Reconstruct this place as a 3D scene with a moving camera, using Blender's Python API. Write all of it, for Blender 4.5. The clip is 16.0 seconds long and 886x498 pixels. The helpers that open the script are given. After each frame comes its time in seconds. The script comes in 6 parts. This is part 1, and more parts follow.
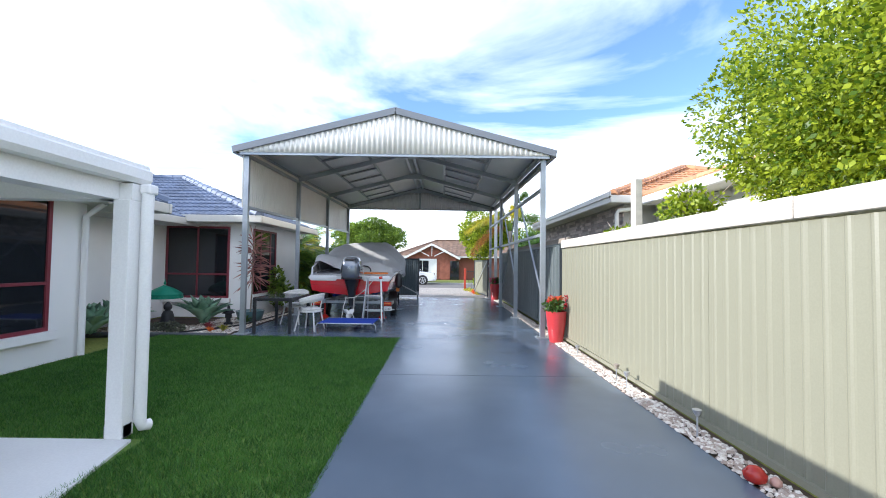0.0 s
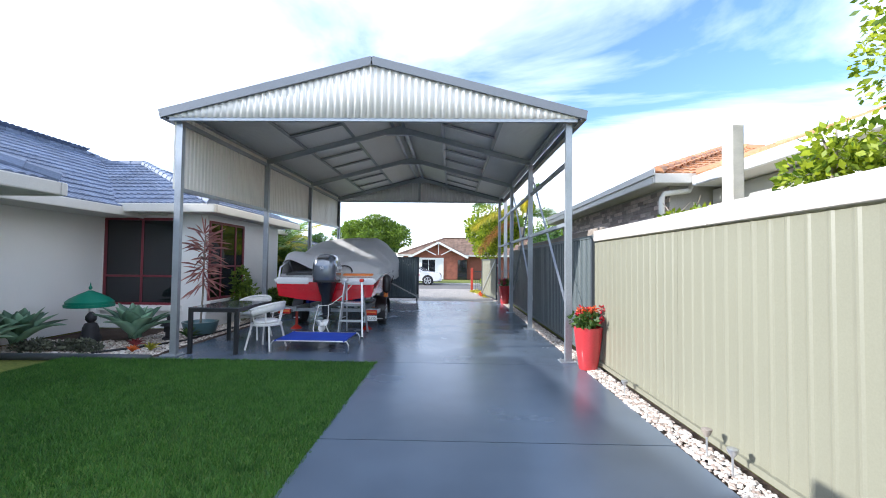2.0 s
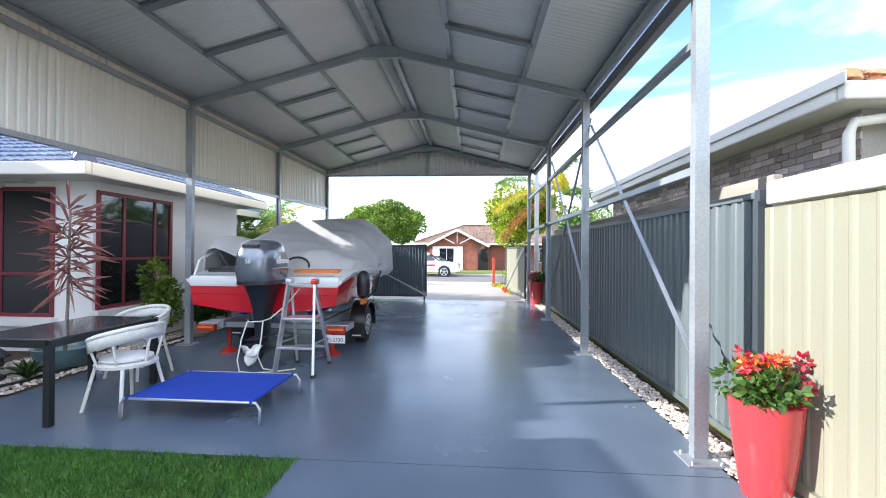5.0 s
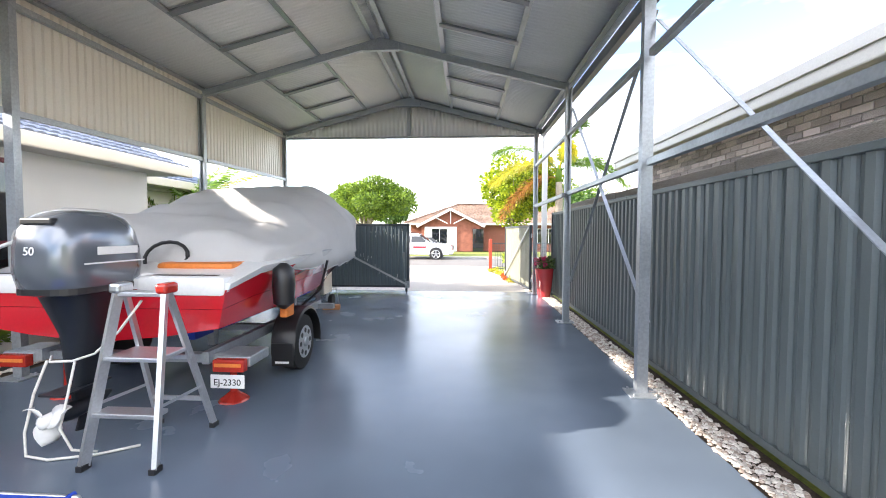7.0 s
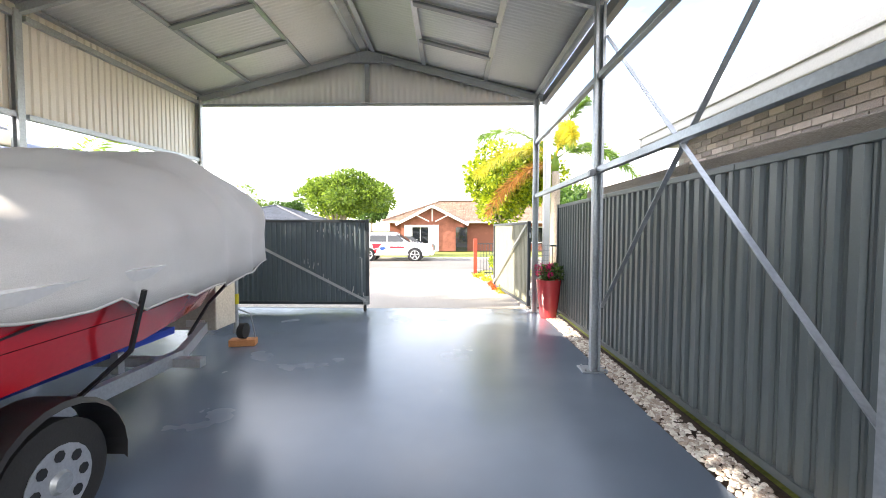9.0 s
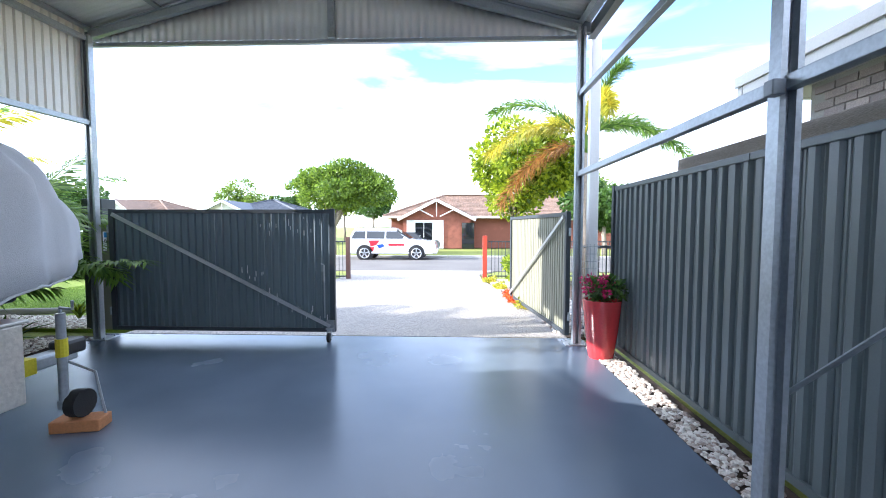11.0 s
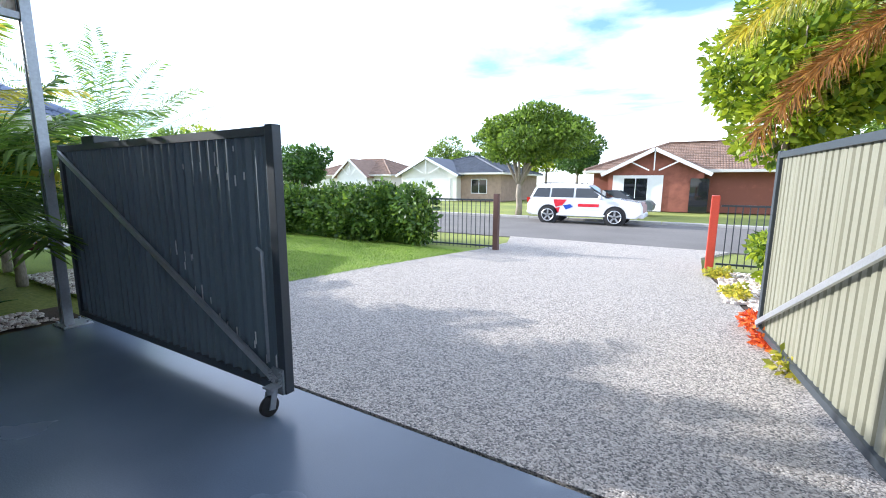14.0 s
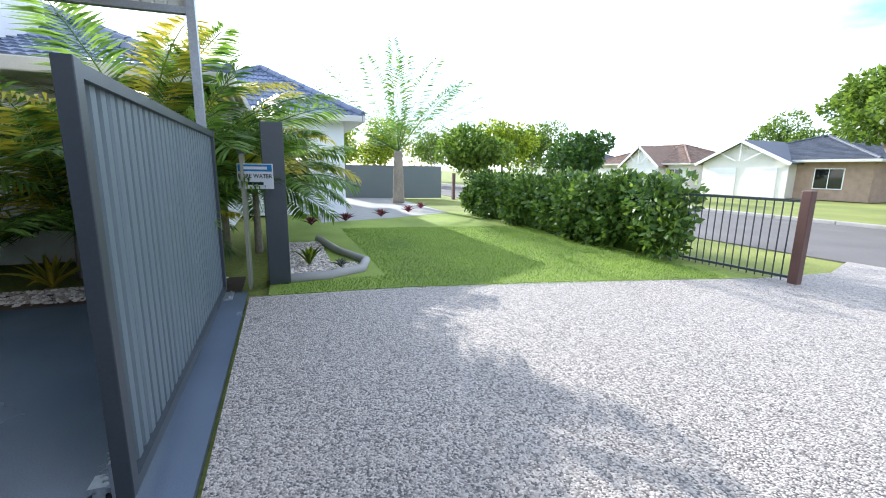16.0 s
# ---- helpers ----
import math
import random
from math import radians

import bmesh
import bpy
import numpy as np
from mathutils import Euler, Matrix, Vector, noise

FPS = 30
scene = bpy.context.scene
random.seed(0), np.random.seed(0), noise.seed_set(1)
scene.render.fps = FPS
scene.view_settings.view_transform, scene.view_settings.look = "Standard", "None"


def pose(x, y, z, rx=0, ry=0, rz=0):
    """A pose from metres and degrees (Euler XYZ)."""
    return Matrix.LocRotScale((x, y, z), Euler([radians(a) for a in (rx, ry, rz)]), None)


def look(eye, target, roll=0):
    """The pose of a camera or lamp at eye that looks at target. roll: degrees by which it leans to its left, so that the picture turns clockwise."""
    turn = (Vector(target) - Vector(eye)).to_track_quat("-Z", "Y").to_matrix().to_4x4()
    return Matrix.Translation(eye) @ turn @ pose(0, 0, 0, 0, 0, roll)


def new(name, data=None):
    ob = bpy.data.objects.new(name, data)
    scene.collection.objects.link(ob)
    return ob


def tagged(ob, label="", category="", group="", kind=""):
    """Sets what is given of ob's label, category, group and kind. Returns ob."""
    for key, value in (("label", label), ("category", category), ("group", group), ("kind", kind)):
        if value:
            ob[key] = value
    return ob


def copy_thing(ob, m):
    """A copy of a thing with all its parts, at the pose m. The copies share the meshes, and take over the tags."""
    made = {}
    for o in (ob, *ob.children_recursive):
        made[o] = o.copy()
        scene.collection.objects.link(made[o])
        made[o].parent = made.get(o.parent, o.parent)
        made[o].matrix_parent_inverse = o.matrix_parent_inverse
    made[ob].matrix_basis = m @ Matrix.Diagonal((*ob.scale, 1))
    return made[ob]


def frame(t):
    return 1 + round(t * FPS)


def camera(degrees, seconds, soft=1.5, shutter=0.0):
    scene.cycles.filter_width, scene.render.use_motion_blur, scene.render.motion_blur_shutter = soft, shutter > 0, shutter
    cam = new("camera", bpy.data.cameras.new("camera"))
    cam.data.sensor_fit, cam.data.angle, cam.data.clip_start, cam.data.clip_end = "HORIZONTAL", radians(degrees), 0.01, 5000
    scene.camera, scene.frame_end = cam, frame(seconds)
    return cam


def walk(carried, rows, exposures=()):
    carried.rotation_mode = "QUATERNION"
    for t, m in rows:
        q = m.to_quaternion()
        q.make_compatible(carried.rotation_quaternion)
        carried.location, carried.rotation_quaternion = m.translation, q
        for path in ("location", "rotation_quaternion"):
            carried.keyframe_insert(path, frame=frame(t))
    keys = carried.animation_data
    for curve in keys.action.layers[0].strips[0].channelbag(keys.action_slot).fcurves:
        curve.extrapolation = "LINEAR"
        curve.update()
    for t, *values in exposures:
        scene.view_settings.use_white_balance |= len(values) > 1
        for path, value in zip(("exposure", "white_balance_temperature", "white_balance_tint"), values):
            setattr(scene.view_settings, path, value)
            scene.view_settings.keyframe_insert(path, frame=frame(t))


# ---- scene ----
cam = camera(93.5, 16.0, soft=1.0)
METRES, EYE, TILT, LEAN, TURN = 18.8, 1.5, 0.0, 0.0, -0.1
ROWS = [
    (0.0, 0.0, 0.0, 0.0, -0.03, 1.96, -0.78),
    (0.5, 0.0041, 0.0274, -0.0005, 0.08, 1.91, -0.75),
    (1.0, 0.0076, 0.0546, -0.0003, 0.28, 1.9, -0.74),
    (1.5, 0.0118, 0.0825, 0.0001, 0.71, 1.86, -0.67),
    (2.0, 0.0143, 0.112, -0.0001, 1.3, 1.84, -0.66),
    (2.5, 0.0166, 0.1421, 0.0001, 2.05, 1.82, -0.63),
    (3.0, 0.0178, 0.1723, 0.0003, 2.87, 1.8, -0.6),
    (3.5, 0.0203, 0.2016, 0.0003, 3.63, 1.76, -0.53),
    (4.0, 0.0215, 0.2296, 0.0006, 4.21, 1.58, -0.5),
    (6.5, 0.0222, 0.3837, -0.0004, 4.15, -2.03, -0.26),
    (7.0, 0.0241, 0.4161, -0.0004, 3.54, -2.34, -0.17),
    (7.5, 0.0264, 0.4495, -0.0004, 2.67, -2.46, -0.13),
    (8.0, 0.0292, 0.4831, -0.0002, 1.86, -2.51, -0.07),
    (10.5, 0.0282, 0.6486, -0.0007, 1.17, -2.66, -0.1),
    (11.0, 0.0308, 0.68, -0.0012, 2.19, -3.11, -0.08),
    (11.5, 0.0355, 0.7126, -0.0025, 4.08, -3.82, -0.02),
    (12.0, 0.0382, 0.7454, -0.0032, 6.92, -4.77, -0.06),
    (12.5, 0.0424, 0.7789, -0.0027, 10.95, -5.82, -0.1),
    (13.0, 0.0456, 0.8119, -0.0036, 16.25, -6.88, -0.18),
    (13.5, 0.0501, 0.8443, -0.0045, 22.89, -7.95, -0.3),
    (14.0, 0.053, 0.8779, -0.0063, 30.71, -8.95, -0.34),
    (14.5, 0.0542, 0.9092, -0.0055, 39.26, -9.73, -0.32),
    (15.0, 0.0514, 0.9388, -0.0052, 48.25, -10.15, -0.46),
    (15.5, 0.0465, 0.9682, -0.0057, 58.2, -10.4, -0.5),
    (16.0, 0.037, 0.9946, -0.0074, 69.2, -10.73, -0.79),
]
walk(cam, [(t, pose(0, 0, EYE, TILT, LEAN, TURN) @ pose(METRES * x, METRES * y, METRES * z, 90 + pitch, roll, yaw)) for t, x, y, z, yaw, pitch, roll in ROWS],
     exposures=((0.0, 1.1, 5850, 12), (2.5, 1.2, 5750, 12), (4.0, 1.5, 5850, 12), (6.5, 2.1, 6250, 13), (8.0, 2.5, 7200, 14), (10.5, 2.25, 6200, 13), (11.5, 1.8, 5450, 12), (13.0, 1.4, 5600, 12), (16.0, 1.3, 5800, 11)))

# ---- light ----
SUN_EL, SUN_WAY = 22.0, (1.0, 0.19)
scene.view_settings.exposure = 0.0
world = bpy.data.worlds.new("sky")
scene.world = world
world.use_nodes = True
wn, wl = world.node_tree.nodes, world.node_tree.links
wn.clear()
sky = wn.new("ShaderNodeTexSky")
sky.sky_type, sky.sun_disc = "NISHITA", False
sky.sun_elevation = radians(SUN_EL)
sky.sun_rotation = math.atan2(-SUN_WAY[0], -SUN_WAY[1])
sky.dust_density, sky.ozone_density = 0.5, 3.0
geo = wn.new("ShaderNodeTexCoord")
sep = wn.new("ShaderNodeSeparateXYZ")
wl.new(geo.outputs["Generated"], sep.inputs[0])
zmax = wn.new("ShaderNodeMath"); zmax.operation = "MAXIMUM"; zmax.inputs[1].default_value = 0.0
wl.new(sep.outputs["Z"], zmax.inputs[0])
zadd = wn.new("ShaderNodeMath"); zadd.operation = "ADD"; zadd.inputs[1].default_value = 0.16
wl.new(zmax.outputs[0], zadd.inputs[0])
divv = wn.new("ShaderNodeVectorMath"); divv.operation = "DIVIDE"
wl.new(geo.outputs["Generated"], divv.inputs[0])
comb = wn.new("ShaderNodeCombineXYZ")
for k in range(3):
    wl.new(zadd.outputs[0], comb.inputs[k])
wl.new(comb.outputs[0], divv.inputs[1])
wmap = wn.new("ShaderNodeMapping")
wmap.inputs["Scale"].default_value = (0.42, 0.75, 0.0)
wmap.inputs["Location"].default_value = (0.35, 0.25, 0.0)
wmap.inputs["Rotation"].default_value = (0, 0, radians(-18))
wl.new(divv.outputs[0], wmap.inputs["Vector"])
cloud = wn.new("ShaderNodeTexNoise")
cloud.inputs["Scale"].default_value = 1.1
cloud.inputs["Detail"].default_value = 9
cloud.inputs["Roughness"].default_value = 0.55
cloud.inputs["Distortion"].default_value = 0.6
wl.new(wmap.outputs[0], cloud.inputs["Vector"])
cr = wn.new("ShaderNodeValToRGB")
cr.color_ramp.elements[0].position, cr.color_ramp.elements[0].color = 0.38, (0, 0, 0, 1)
cr.color_ramp.elements[1].position, cr.color_ramp.elements[1].color = 0.60, (1, 1, 1, 1)
wl.new(cloud.outputs["Fac"], cr.inputs[0])
wmix = wn.new("ShaderNodeMixRGB")
wmix.inputs["Color2"].default_value = (8.0, 8.15, 8.4, 1)
wl.new(cr.outputs[0], wmix.inputs["Fac"])
wl.new(sky.outputs[0], wmix.inputs["Color1"])
bg = wn.new("ShaderNodeBackground")
bg.inputs["Strength"].default_value = 0.15
wl.new(wmix.outputs[0], bg.inputs[0])
wo = wn.new("ShaderNodeOutputWorld")
wl.new(bg.outputs[0], wo.inputs[0])

sun = new("sun", bpy.data.lights.new("sun", "SUN"))
sun.data.energy, sun.data.angle, sun.data.color = 3.4, radians(0.5), (1.0, 0.93, 0.82)
away = Vector((-SUN_WAY[0], -SUN_WAY[1], 0)).normalized() * 50 * math.cos(radians(SUN_EL))
sun.matrix_world = look((away.x, away.y, 50 * math.sin(radians(SUN_EL))), (0, 0, 0))

# ---- materials ----
def mat(name, col, rough=0.6, metal=0.0, var=0.12, scale=3.0, grain=60.0, bump=0.1, dark=None, patch=0.0, rnd=0.0, coat=0.0, trans=0.0, spec=0.5, rvar=0.0, stretch=(1, 1, 1)):
    """A surface with broad blotches, fine grain and relief, in metres of its own object."""
    m = bpy.data.materials.new(name)
    m.use_nodes = True
    n, l = m.node_tree.nodes, m.node_tree.links
    b = n["Principled BSDF"]
    b.inputs["Roughness"].default_value, b.inputs["Metallic"].default_value = rough, metal
    b.inputs["Coat Weight"].default_value, b.inputs["Transmission Weight"].default_value = coat, trans
    b.inputs["Specular IOR Level"].default_value = spec
    tc = n.new("ShaderNodeTexCoord")
    mp = n.new("ShaderNodeMapping")
    mp.inputs["Scale"].default_value = stretch
    l.new(tc.outputs["Object"], mp.inputs["Vector"])
    n1, n2 = n.new("ShaderNodeTexNoise"), n.new("ShaderNodeTexNoise")
    for q, s, d in ((n1, scale, 5), (n2, grain, 2)):
        q.inputs["Scale"].default_value, q.inputs["Detail"].default_value = s, d
        l.new(mp.outputs[0], q.inputs["Vector"])
    ad = n.new("ShaderNodeMath"); ad.operation = "ADD"
    l.new(n1.outputs["Fac"], ad.inputs[0]); l.new(n2.outputs["Fac"], ad.inputs[1])
    hf = n.new("ShaderNodeMath"); hf.operation = "MULTIPLY"; hf.inputs[1].default_value = 0.5
    l.new(ad.outputs[0], hf.inputs[0])
    fac = hf
    if rnd:
        oi = n.new("ShaderNodeObjectInfo")
        gi = n.new("ShaderNodeNewGeometry")
        s1 = n.new("ShaderNodeMath"); s1.operation = "ADD"
        l.new(oi.outputs["Random"], s1.inputs[0]); l.new(gi.outputs["Random Per Island"], s1.inputs[1])
        fr = n.new("ShaderNodeMath"); fr.operation = "FRACT"; l.new(s1.outputs[0], fr.inputs[0])
        ma = n.new("ShaderNodeMath"); ma.operation = "MULTIPLY_ADD"
        ma.inputs[1].default_value, ma.inputs[2].default_value = rnd, -0.5 * rnd
        l.new(fr.outputs[0], ma.inputs[0])
        fac = n.new("ShaderNodeMath"); fac.operation = "ADD"
        l.new(hf.outputs[0], fac.inputs[0]); l.new(ma.outputs[0], fac.inputs[1])
    ramp = n.new("ShaderNodeValToRGB")
    e = ramp.color_ramp.elements
    lo = dark if dark else tuple(c * (1 - 2 * var) for c in col)
    hi = tuple(min(1, c * (1 + var)) for c in col)
    e[0].position, e[0].color = 0.3, (*lo, 1)
    e[1].position, e[1].color = 0.7, (*hi, 1)
    l.new(fac.outputs[0], ramp.inputs[0])
    l.new(ramp.outputs[0], b.inputs["Base Color"])
    if rvar:
        rr = n.new("ShaderNodeMapRange")
        rr.inputs["From Min"].default_value, rr.inputs["From Max"].default_value = 0.3, 0.7
        rr.inputs["To Min"].default_value, rr.inputs["To Max"].default_value = rough - rvar, rough + rvar
        l.new(n1.outputs["Fac"], rr.inputs["Value"]); l.new(rr.outputs[0], b.inputs["Roughness"])
    if bump:
        bp = n.new("ShaderNodeBump")
        bp.inputs["Strength"].default_value, bp.inputs["Distance"].default_value = bump, 0.01
        l.new(n2.outputs["Fac"], bp.inputs["Height"]); l.new(bp.outputs[0], b.inputs["Normal"])
    return m


def leafy(name, col, dark, through_light=0.35):
    m = mat(name, col, 0.45, 0, 0.2, 0.8, 5.0, 0.0, dark=dark, rnd=0.5)
    n, l = m.node_tree.nodes, m.node_tree.links
    b = n["Principled BSDF"]
    tr = n.new("ShaderNodeBsdfTranslucent")
    mx = n.new("ShaderNodeMixShader")
    mx.inputs[0].default_value = through_light
    l.new(b.inputs["Base Color"].links[0].from_socket, tr.inputs["Color"])
    l.new(b.outputs[0], mx.inputs[1]); l.new(tr.outputs[0], mx.inputs[2])
    l.new(mx.outputs[0], n["Material Output"].inputs["Surface"])
    return m


M_slab = mat("painted_concrete", (0.135, 0.172, 0.225), 0.24, 0, 0.16, 0.9, 160, 0.05, rvar=0.045)
def pebbled(name):
    """Washed stones of mixed greys standing proud of cement."""
    m = mat(name, (0.5, 0.47, 0.44), 0.7, 0, 0.1, 1.0, 90, 0.0)
    n, l = m.node_tree.nodes, m.node_tree.links
    b = n["Principled BSDF"]
    tc = n.new("ShaderNodeTexCoord")
    vo = n.new("ShaderNodeTexVoronoi")
    vo.inputs["Scale"].default_value = 98
    l.new(tc.outputs["Object"], vo.inputs["Vector"])
    sp = n.new("ShaderNodeSeparateXYZ")
    l.new(vo.outputs["Color"], sp.inputs[0])
    rp = n.new("ShaderNodeValToRGB")
    e = rp.color_ramp.elements
    e[0].position, e[0].color = 0.0, (0.11, 0.105, 0.10, 1)
    e[1].position, e[1].color = 1.0, (0.80, 0.735, 0.65, 1)
    k = rp.color_ramp.elements.new(0.45)
    k.color = (0.47, 0.415, 0.36, 1)
    l.new(sp.outputs[0], rp.inputs[0])
    mx = n.new("ShaderNodeMixRGB")
    mx.blend_type = "MULTIPLY"
    mx.inputs[0].default_value = 0.35
    br = b.inputs["Base Color"].links[0].from_socket
    l.new(rp.outputs[0], mx.inputs[1]); l.new(br, mx.inputs[2])
    l.new(mx.outputs[0], b.inputs["Base Color"])
    bp = n.new("ShaderNodeBump")
    bp.inputs["Strength"].default_value, bp.inputs["Distance"].default_value = 0.9, 0.006
    bp.invert = True
    l.new(vo.outputs["Distance"], bp.inputs["Height"]); l.new(bp.outputs[0], b.inputs["Normal"])
    return m


M_agg = pebbled("exposed_aggregate")
M_asphalt = mat("asphalt", (0.17, 0.155, 0.14), 0.9, 0, 0.15, 0.6, 150, 0.3)
# turf and blades twice: darkened for the shaded back, yellower for the sunlit front
M_grass_shaded = mat("shaded_lawn_turf", (0.15, 0.24, 0.035), 0.9, 0, 0.3, 0.7, 45, 0.9, dark=(0.05, 0.105, 0.015))
M_blade_shaded = leafy("shaded_grass_blade", (0.10, 0.24, 0.04), (0.035, 0.11, 0.016), 0.35)
M_blade_sunlit = leafy("sunlit_grass_blade", (0.24, 0.36, 0.04), (0.10, 0.20, 0.02), 0.4)
M_grass_sunlit = mat("sunlit_lawn_turf", (0.27, 0.34, 0.05), 0.9, 0, 0.3, 0.7, 45, 0.9, dark=(0.12, 0.18, 0.025))
M_verge = mat("verge_grass", (0.26, 0.27, 0.055), 0.95, 0, 0.3, 0.35, 30, 0.8, dark=(0.11, 0.15, 0.025))
M_soil = mat("garden_soil", (0.09, 0.06, 0.04), 0.95, 0, 0.3, 4, 60, 0.8)
M_pebble = mat("white_pebble", (0.72, 0.67, 0.60), 0.7, 0, 0.15, 8, 60, 0.3, dark=(0.42, 0.33, 0.27), rnd=0.7)
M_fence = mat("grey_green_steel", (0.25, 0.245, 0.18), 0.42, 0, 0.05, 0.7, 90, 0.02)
# the same fence paint, darkened to carry the carport's shade in its colour
M_fence_shaded = mat("shaded_grey_green_steel", (0.108, 0.132, 0.135), 0.38, 0, 0.05, 0.7, 90, 0.02)
# gate sheet colour with shade put in: darker and bluer than the sunlit leaf
M_gate_shaded = mat("shaded_gate_sheet", (0.125, 0.162, 0.185), 0.42, 0, 0.05, 0.7, 90, 0.02)
M_gate = mat("slate_steel", (0.15, 0.17, 0.17), 0.42, 0, 0.06, 0.8, 90, 0.02)
M_postpaint = mat("dark_post_paint", (0.045, 0.055, 0.065), 0.4, 0, 0.08, 1, 80, 0.02)
M_galv = mat("galvanised_steel", (0.40, 0.43, 0.46), 0.42, 0.55, 0.12, 2.5, 45, 0.03, rvar=0.1)
M_zinc = mat("grey_painted_sheet", (0.78, 0.78, 0.77), 0.45, 0.1, 0.05, 0.8, 70, 0.02)
M_cream = mat("cream_sheet", (0.74, 0.72, 0.66), 0.45, 0, 0.05, 0.8, 70, 0.02)
M_white = mat("white_render", (0.87, 0.87, 0.86), 0.85, 0, 0.05, 0.6, 120, 0.25)
M_wpaint = mat("white_gloss_paint", (0.82, 0.82, 0.82), 0.35, 0, 0.04, 1.0, 60, 0.02)
M_fascia = mat("cream_gutter", (0.62, 0.60, 0.55), 0.4, 0, 0.05, 1, 60, 0.02)
M_soffit = mat("soffit_board", (0.7, 0.68, 0.64), 0.8, 0, 0.05, 1, 60, 0.05)
M_tile = mat("blue_grey_tile", (0.16, 0.20, 0.29), 0.5, 0, 0.15, 1.5, 50, 0.15, rnd=0.35)
M_tile_dk = mat("charcoal_tile", (0.075, 0.085, 0.105), 0.55, 0, 0.15, 1.5, 50, 0.15, rnd=0.35)
M_trim = mat("dark_grey_trim", (0.20, 0.215, 0.235), 0.4, 0.1, 0.06, 1, 60, 0.02)
M_tile_o = mat("terracotta_tile", (0.55, 0.27, 0.13), 0.6, 0, 0.15, 1.5, 50, 0.15, rnd=0.4)
M_tile_b = mat("brown_tile", (0.25, 0.16, 0.11), 0.7, 0, 0.15, 1.5, 50, 0.15, rnd=0.35)
M_redframe = mat("maroon_frame", (0.20, 0.03, 0.045), 0.4, 0, 0.08, 2, 60, 0.02)
M_darkglass = mat("tinted_glass", (0.012, 0.014, 0.018), 0.04, 0, 0.05, 1, 5, 0.0, spec=0.7)
M_black = mat("black_plastic", (0.018, 0.018, 0.02), 0.4, 0, 0.1, 5, 90, 0.05)
M_rubber = mat("tyre_rubber", (0.02, 0.02, 0.021), 0.8, 0, 0.1, 8, 90, 0.2)
M_alu = mat("brushed_aluminium", (0.62, 0.63, 0.65), 0.35, 0.8, 0.08, 4, 70, 0.03)
M_wood = mat("weathered_timber", (0.36, 0.31, 0.26), 0.85, 0, 0.2, 2, 40, 0.4, stretch=(1, 1, 6))
M_sleeper = mat("pale_timber_sleeper", (0.62, 0.57, 0.50), 0.85, 0, 0.15, 2, 40, 0.4, stretch=(3, 1, 6))
M_brick_g = mat("grey_brick", (0.54, 0.46, 0.43), 0.85, 0, 0.2, 3, 70, 0.4, rnd=0.6)
M_brick_r = mat("red_brick", (0.34, 0.12, 0.08), 0.85, 0, 0.2, 3, 70, 0.4, rnd=0.5)
M_brick_t = mat("tan_brick", (0.33, 0.24, 0.18), 0.85, 0, 0.2, 3, 70, 0.4, rnd=0.5)
M_mortar = mat("mortar", (0.42, 0.40, 0.37), 0.9, 0, 0.1, 3, 80, 0.3)
M_bark = mat("grey_bark", (0.33, 0.28, 0.22), 0.9, 0, 0.25, 4, 40, 0.6, stretch=(1, 1, 0.4))
M_leaf = leafy("glossy_leaf", (0.20, 0.29, 0.035), (0.07, 0.13, 0.015), 0.45)
M_leaf_y = leafy("bright_leaf", (0.40, 0.46, 0.025), (0.10, 0.18, 0.012), 0.5)
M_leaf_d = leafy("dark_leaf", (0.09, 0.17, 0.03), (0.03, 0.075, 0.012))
M_hedge = leafy("waxy_hedge_leaf", (0.13, 0.22, 0.035), (0.035, 0.085, 0.012), 0.3)
M_palm = leafy("palm_leaflet", (0.20, 0.32, 0.05), (0.07, 0.15, 0.025), 0.5)
M_palm_y = leafy("yellowing_palm_leaflet", (0.60, 0.50, 0.05), (0.30, 0.33, 0.04), 0.5)
M_palm_o = leafy("dying_palm_leaflet", (0.45, 0.22, 0.05), (0.25, 0.12, 0.04), 0.3)
M_terra = mat("red_glazed_pot", (0.52, 0.045, 0.05), 0.25, 0, 0.08, 3, 60, 0.03, coat=0.4)

# ---- mesh tools ----
def thing(name, label, category, m=None, group="", kind=""):
    ob = new(name)
    ob.empty_display_size = 0.1
    if m is not None:
        ob.matrix_basis = m
    return tagged(ob, label, category, group, kind)


def part(name, bm, material, parent=None, label="", smooth=None):
    me = bpy.data.meshes.new(name)
    bm.to_mesh(me)
    bm.free()
    if material:
        me.materials.append(material)
    if smooth:
        me.shade_smooth() if smooth is True else me.set_sharp_from_angle(angle=radians(smooth))
    ob = new(name, me)
    if parent:
        ob.parent = parent
    if label:
        ob["label"] = label
    return ob


def raw(name, verts, faces, material, parent=None, label="", smooth=False):
    me = bpy.data.meshes.new(name)
    me.from_pydata(verts, [], faces)
    me.materials.append(material)
    if smooth:
        me.shade_smooth()
    ob = new(name, me)
    if parent:
        ob.parent = parent
    if label:
        ob["label"] = label
    return ob


def box(bm, x0, x1, y0, y1, z0, z1, bev=0.0, m=None):
    c = Matrix.Translation(((x0 + x1) / 2, (y0 + y1) / 2, (z0 + z1) / 2)) @ Matrix.Diagonal((abs(x1 - x0), abs(y1 - y0), abs(z1 - z0), 1))
    r = bmesh.ops.create_cube(bm, size=1, matrix=(m @ c) if m is not None else c)
    if bev:
        es = list({e for v in r["verts"] for e in v.link_edges})
        bmesh.ops.bevel(bm, geom=es, offset=bev, segments=2, affect="EDGES", profile=0.5)
    return bm


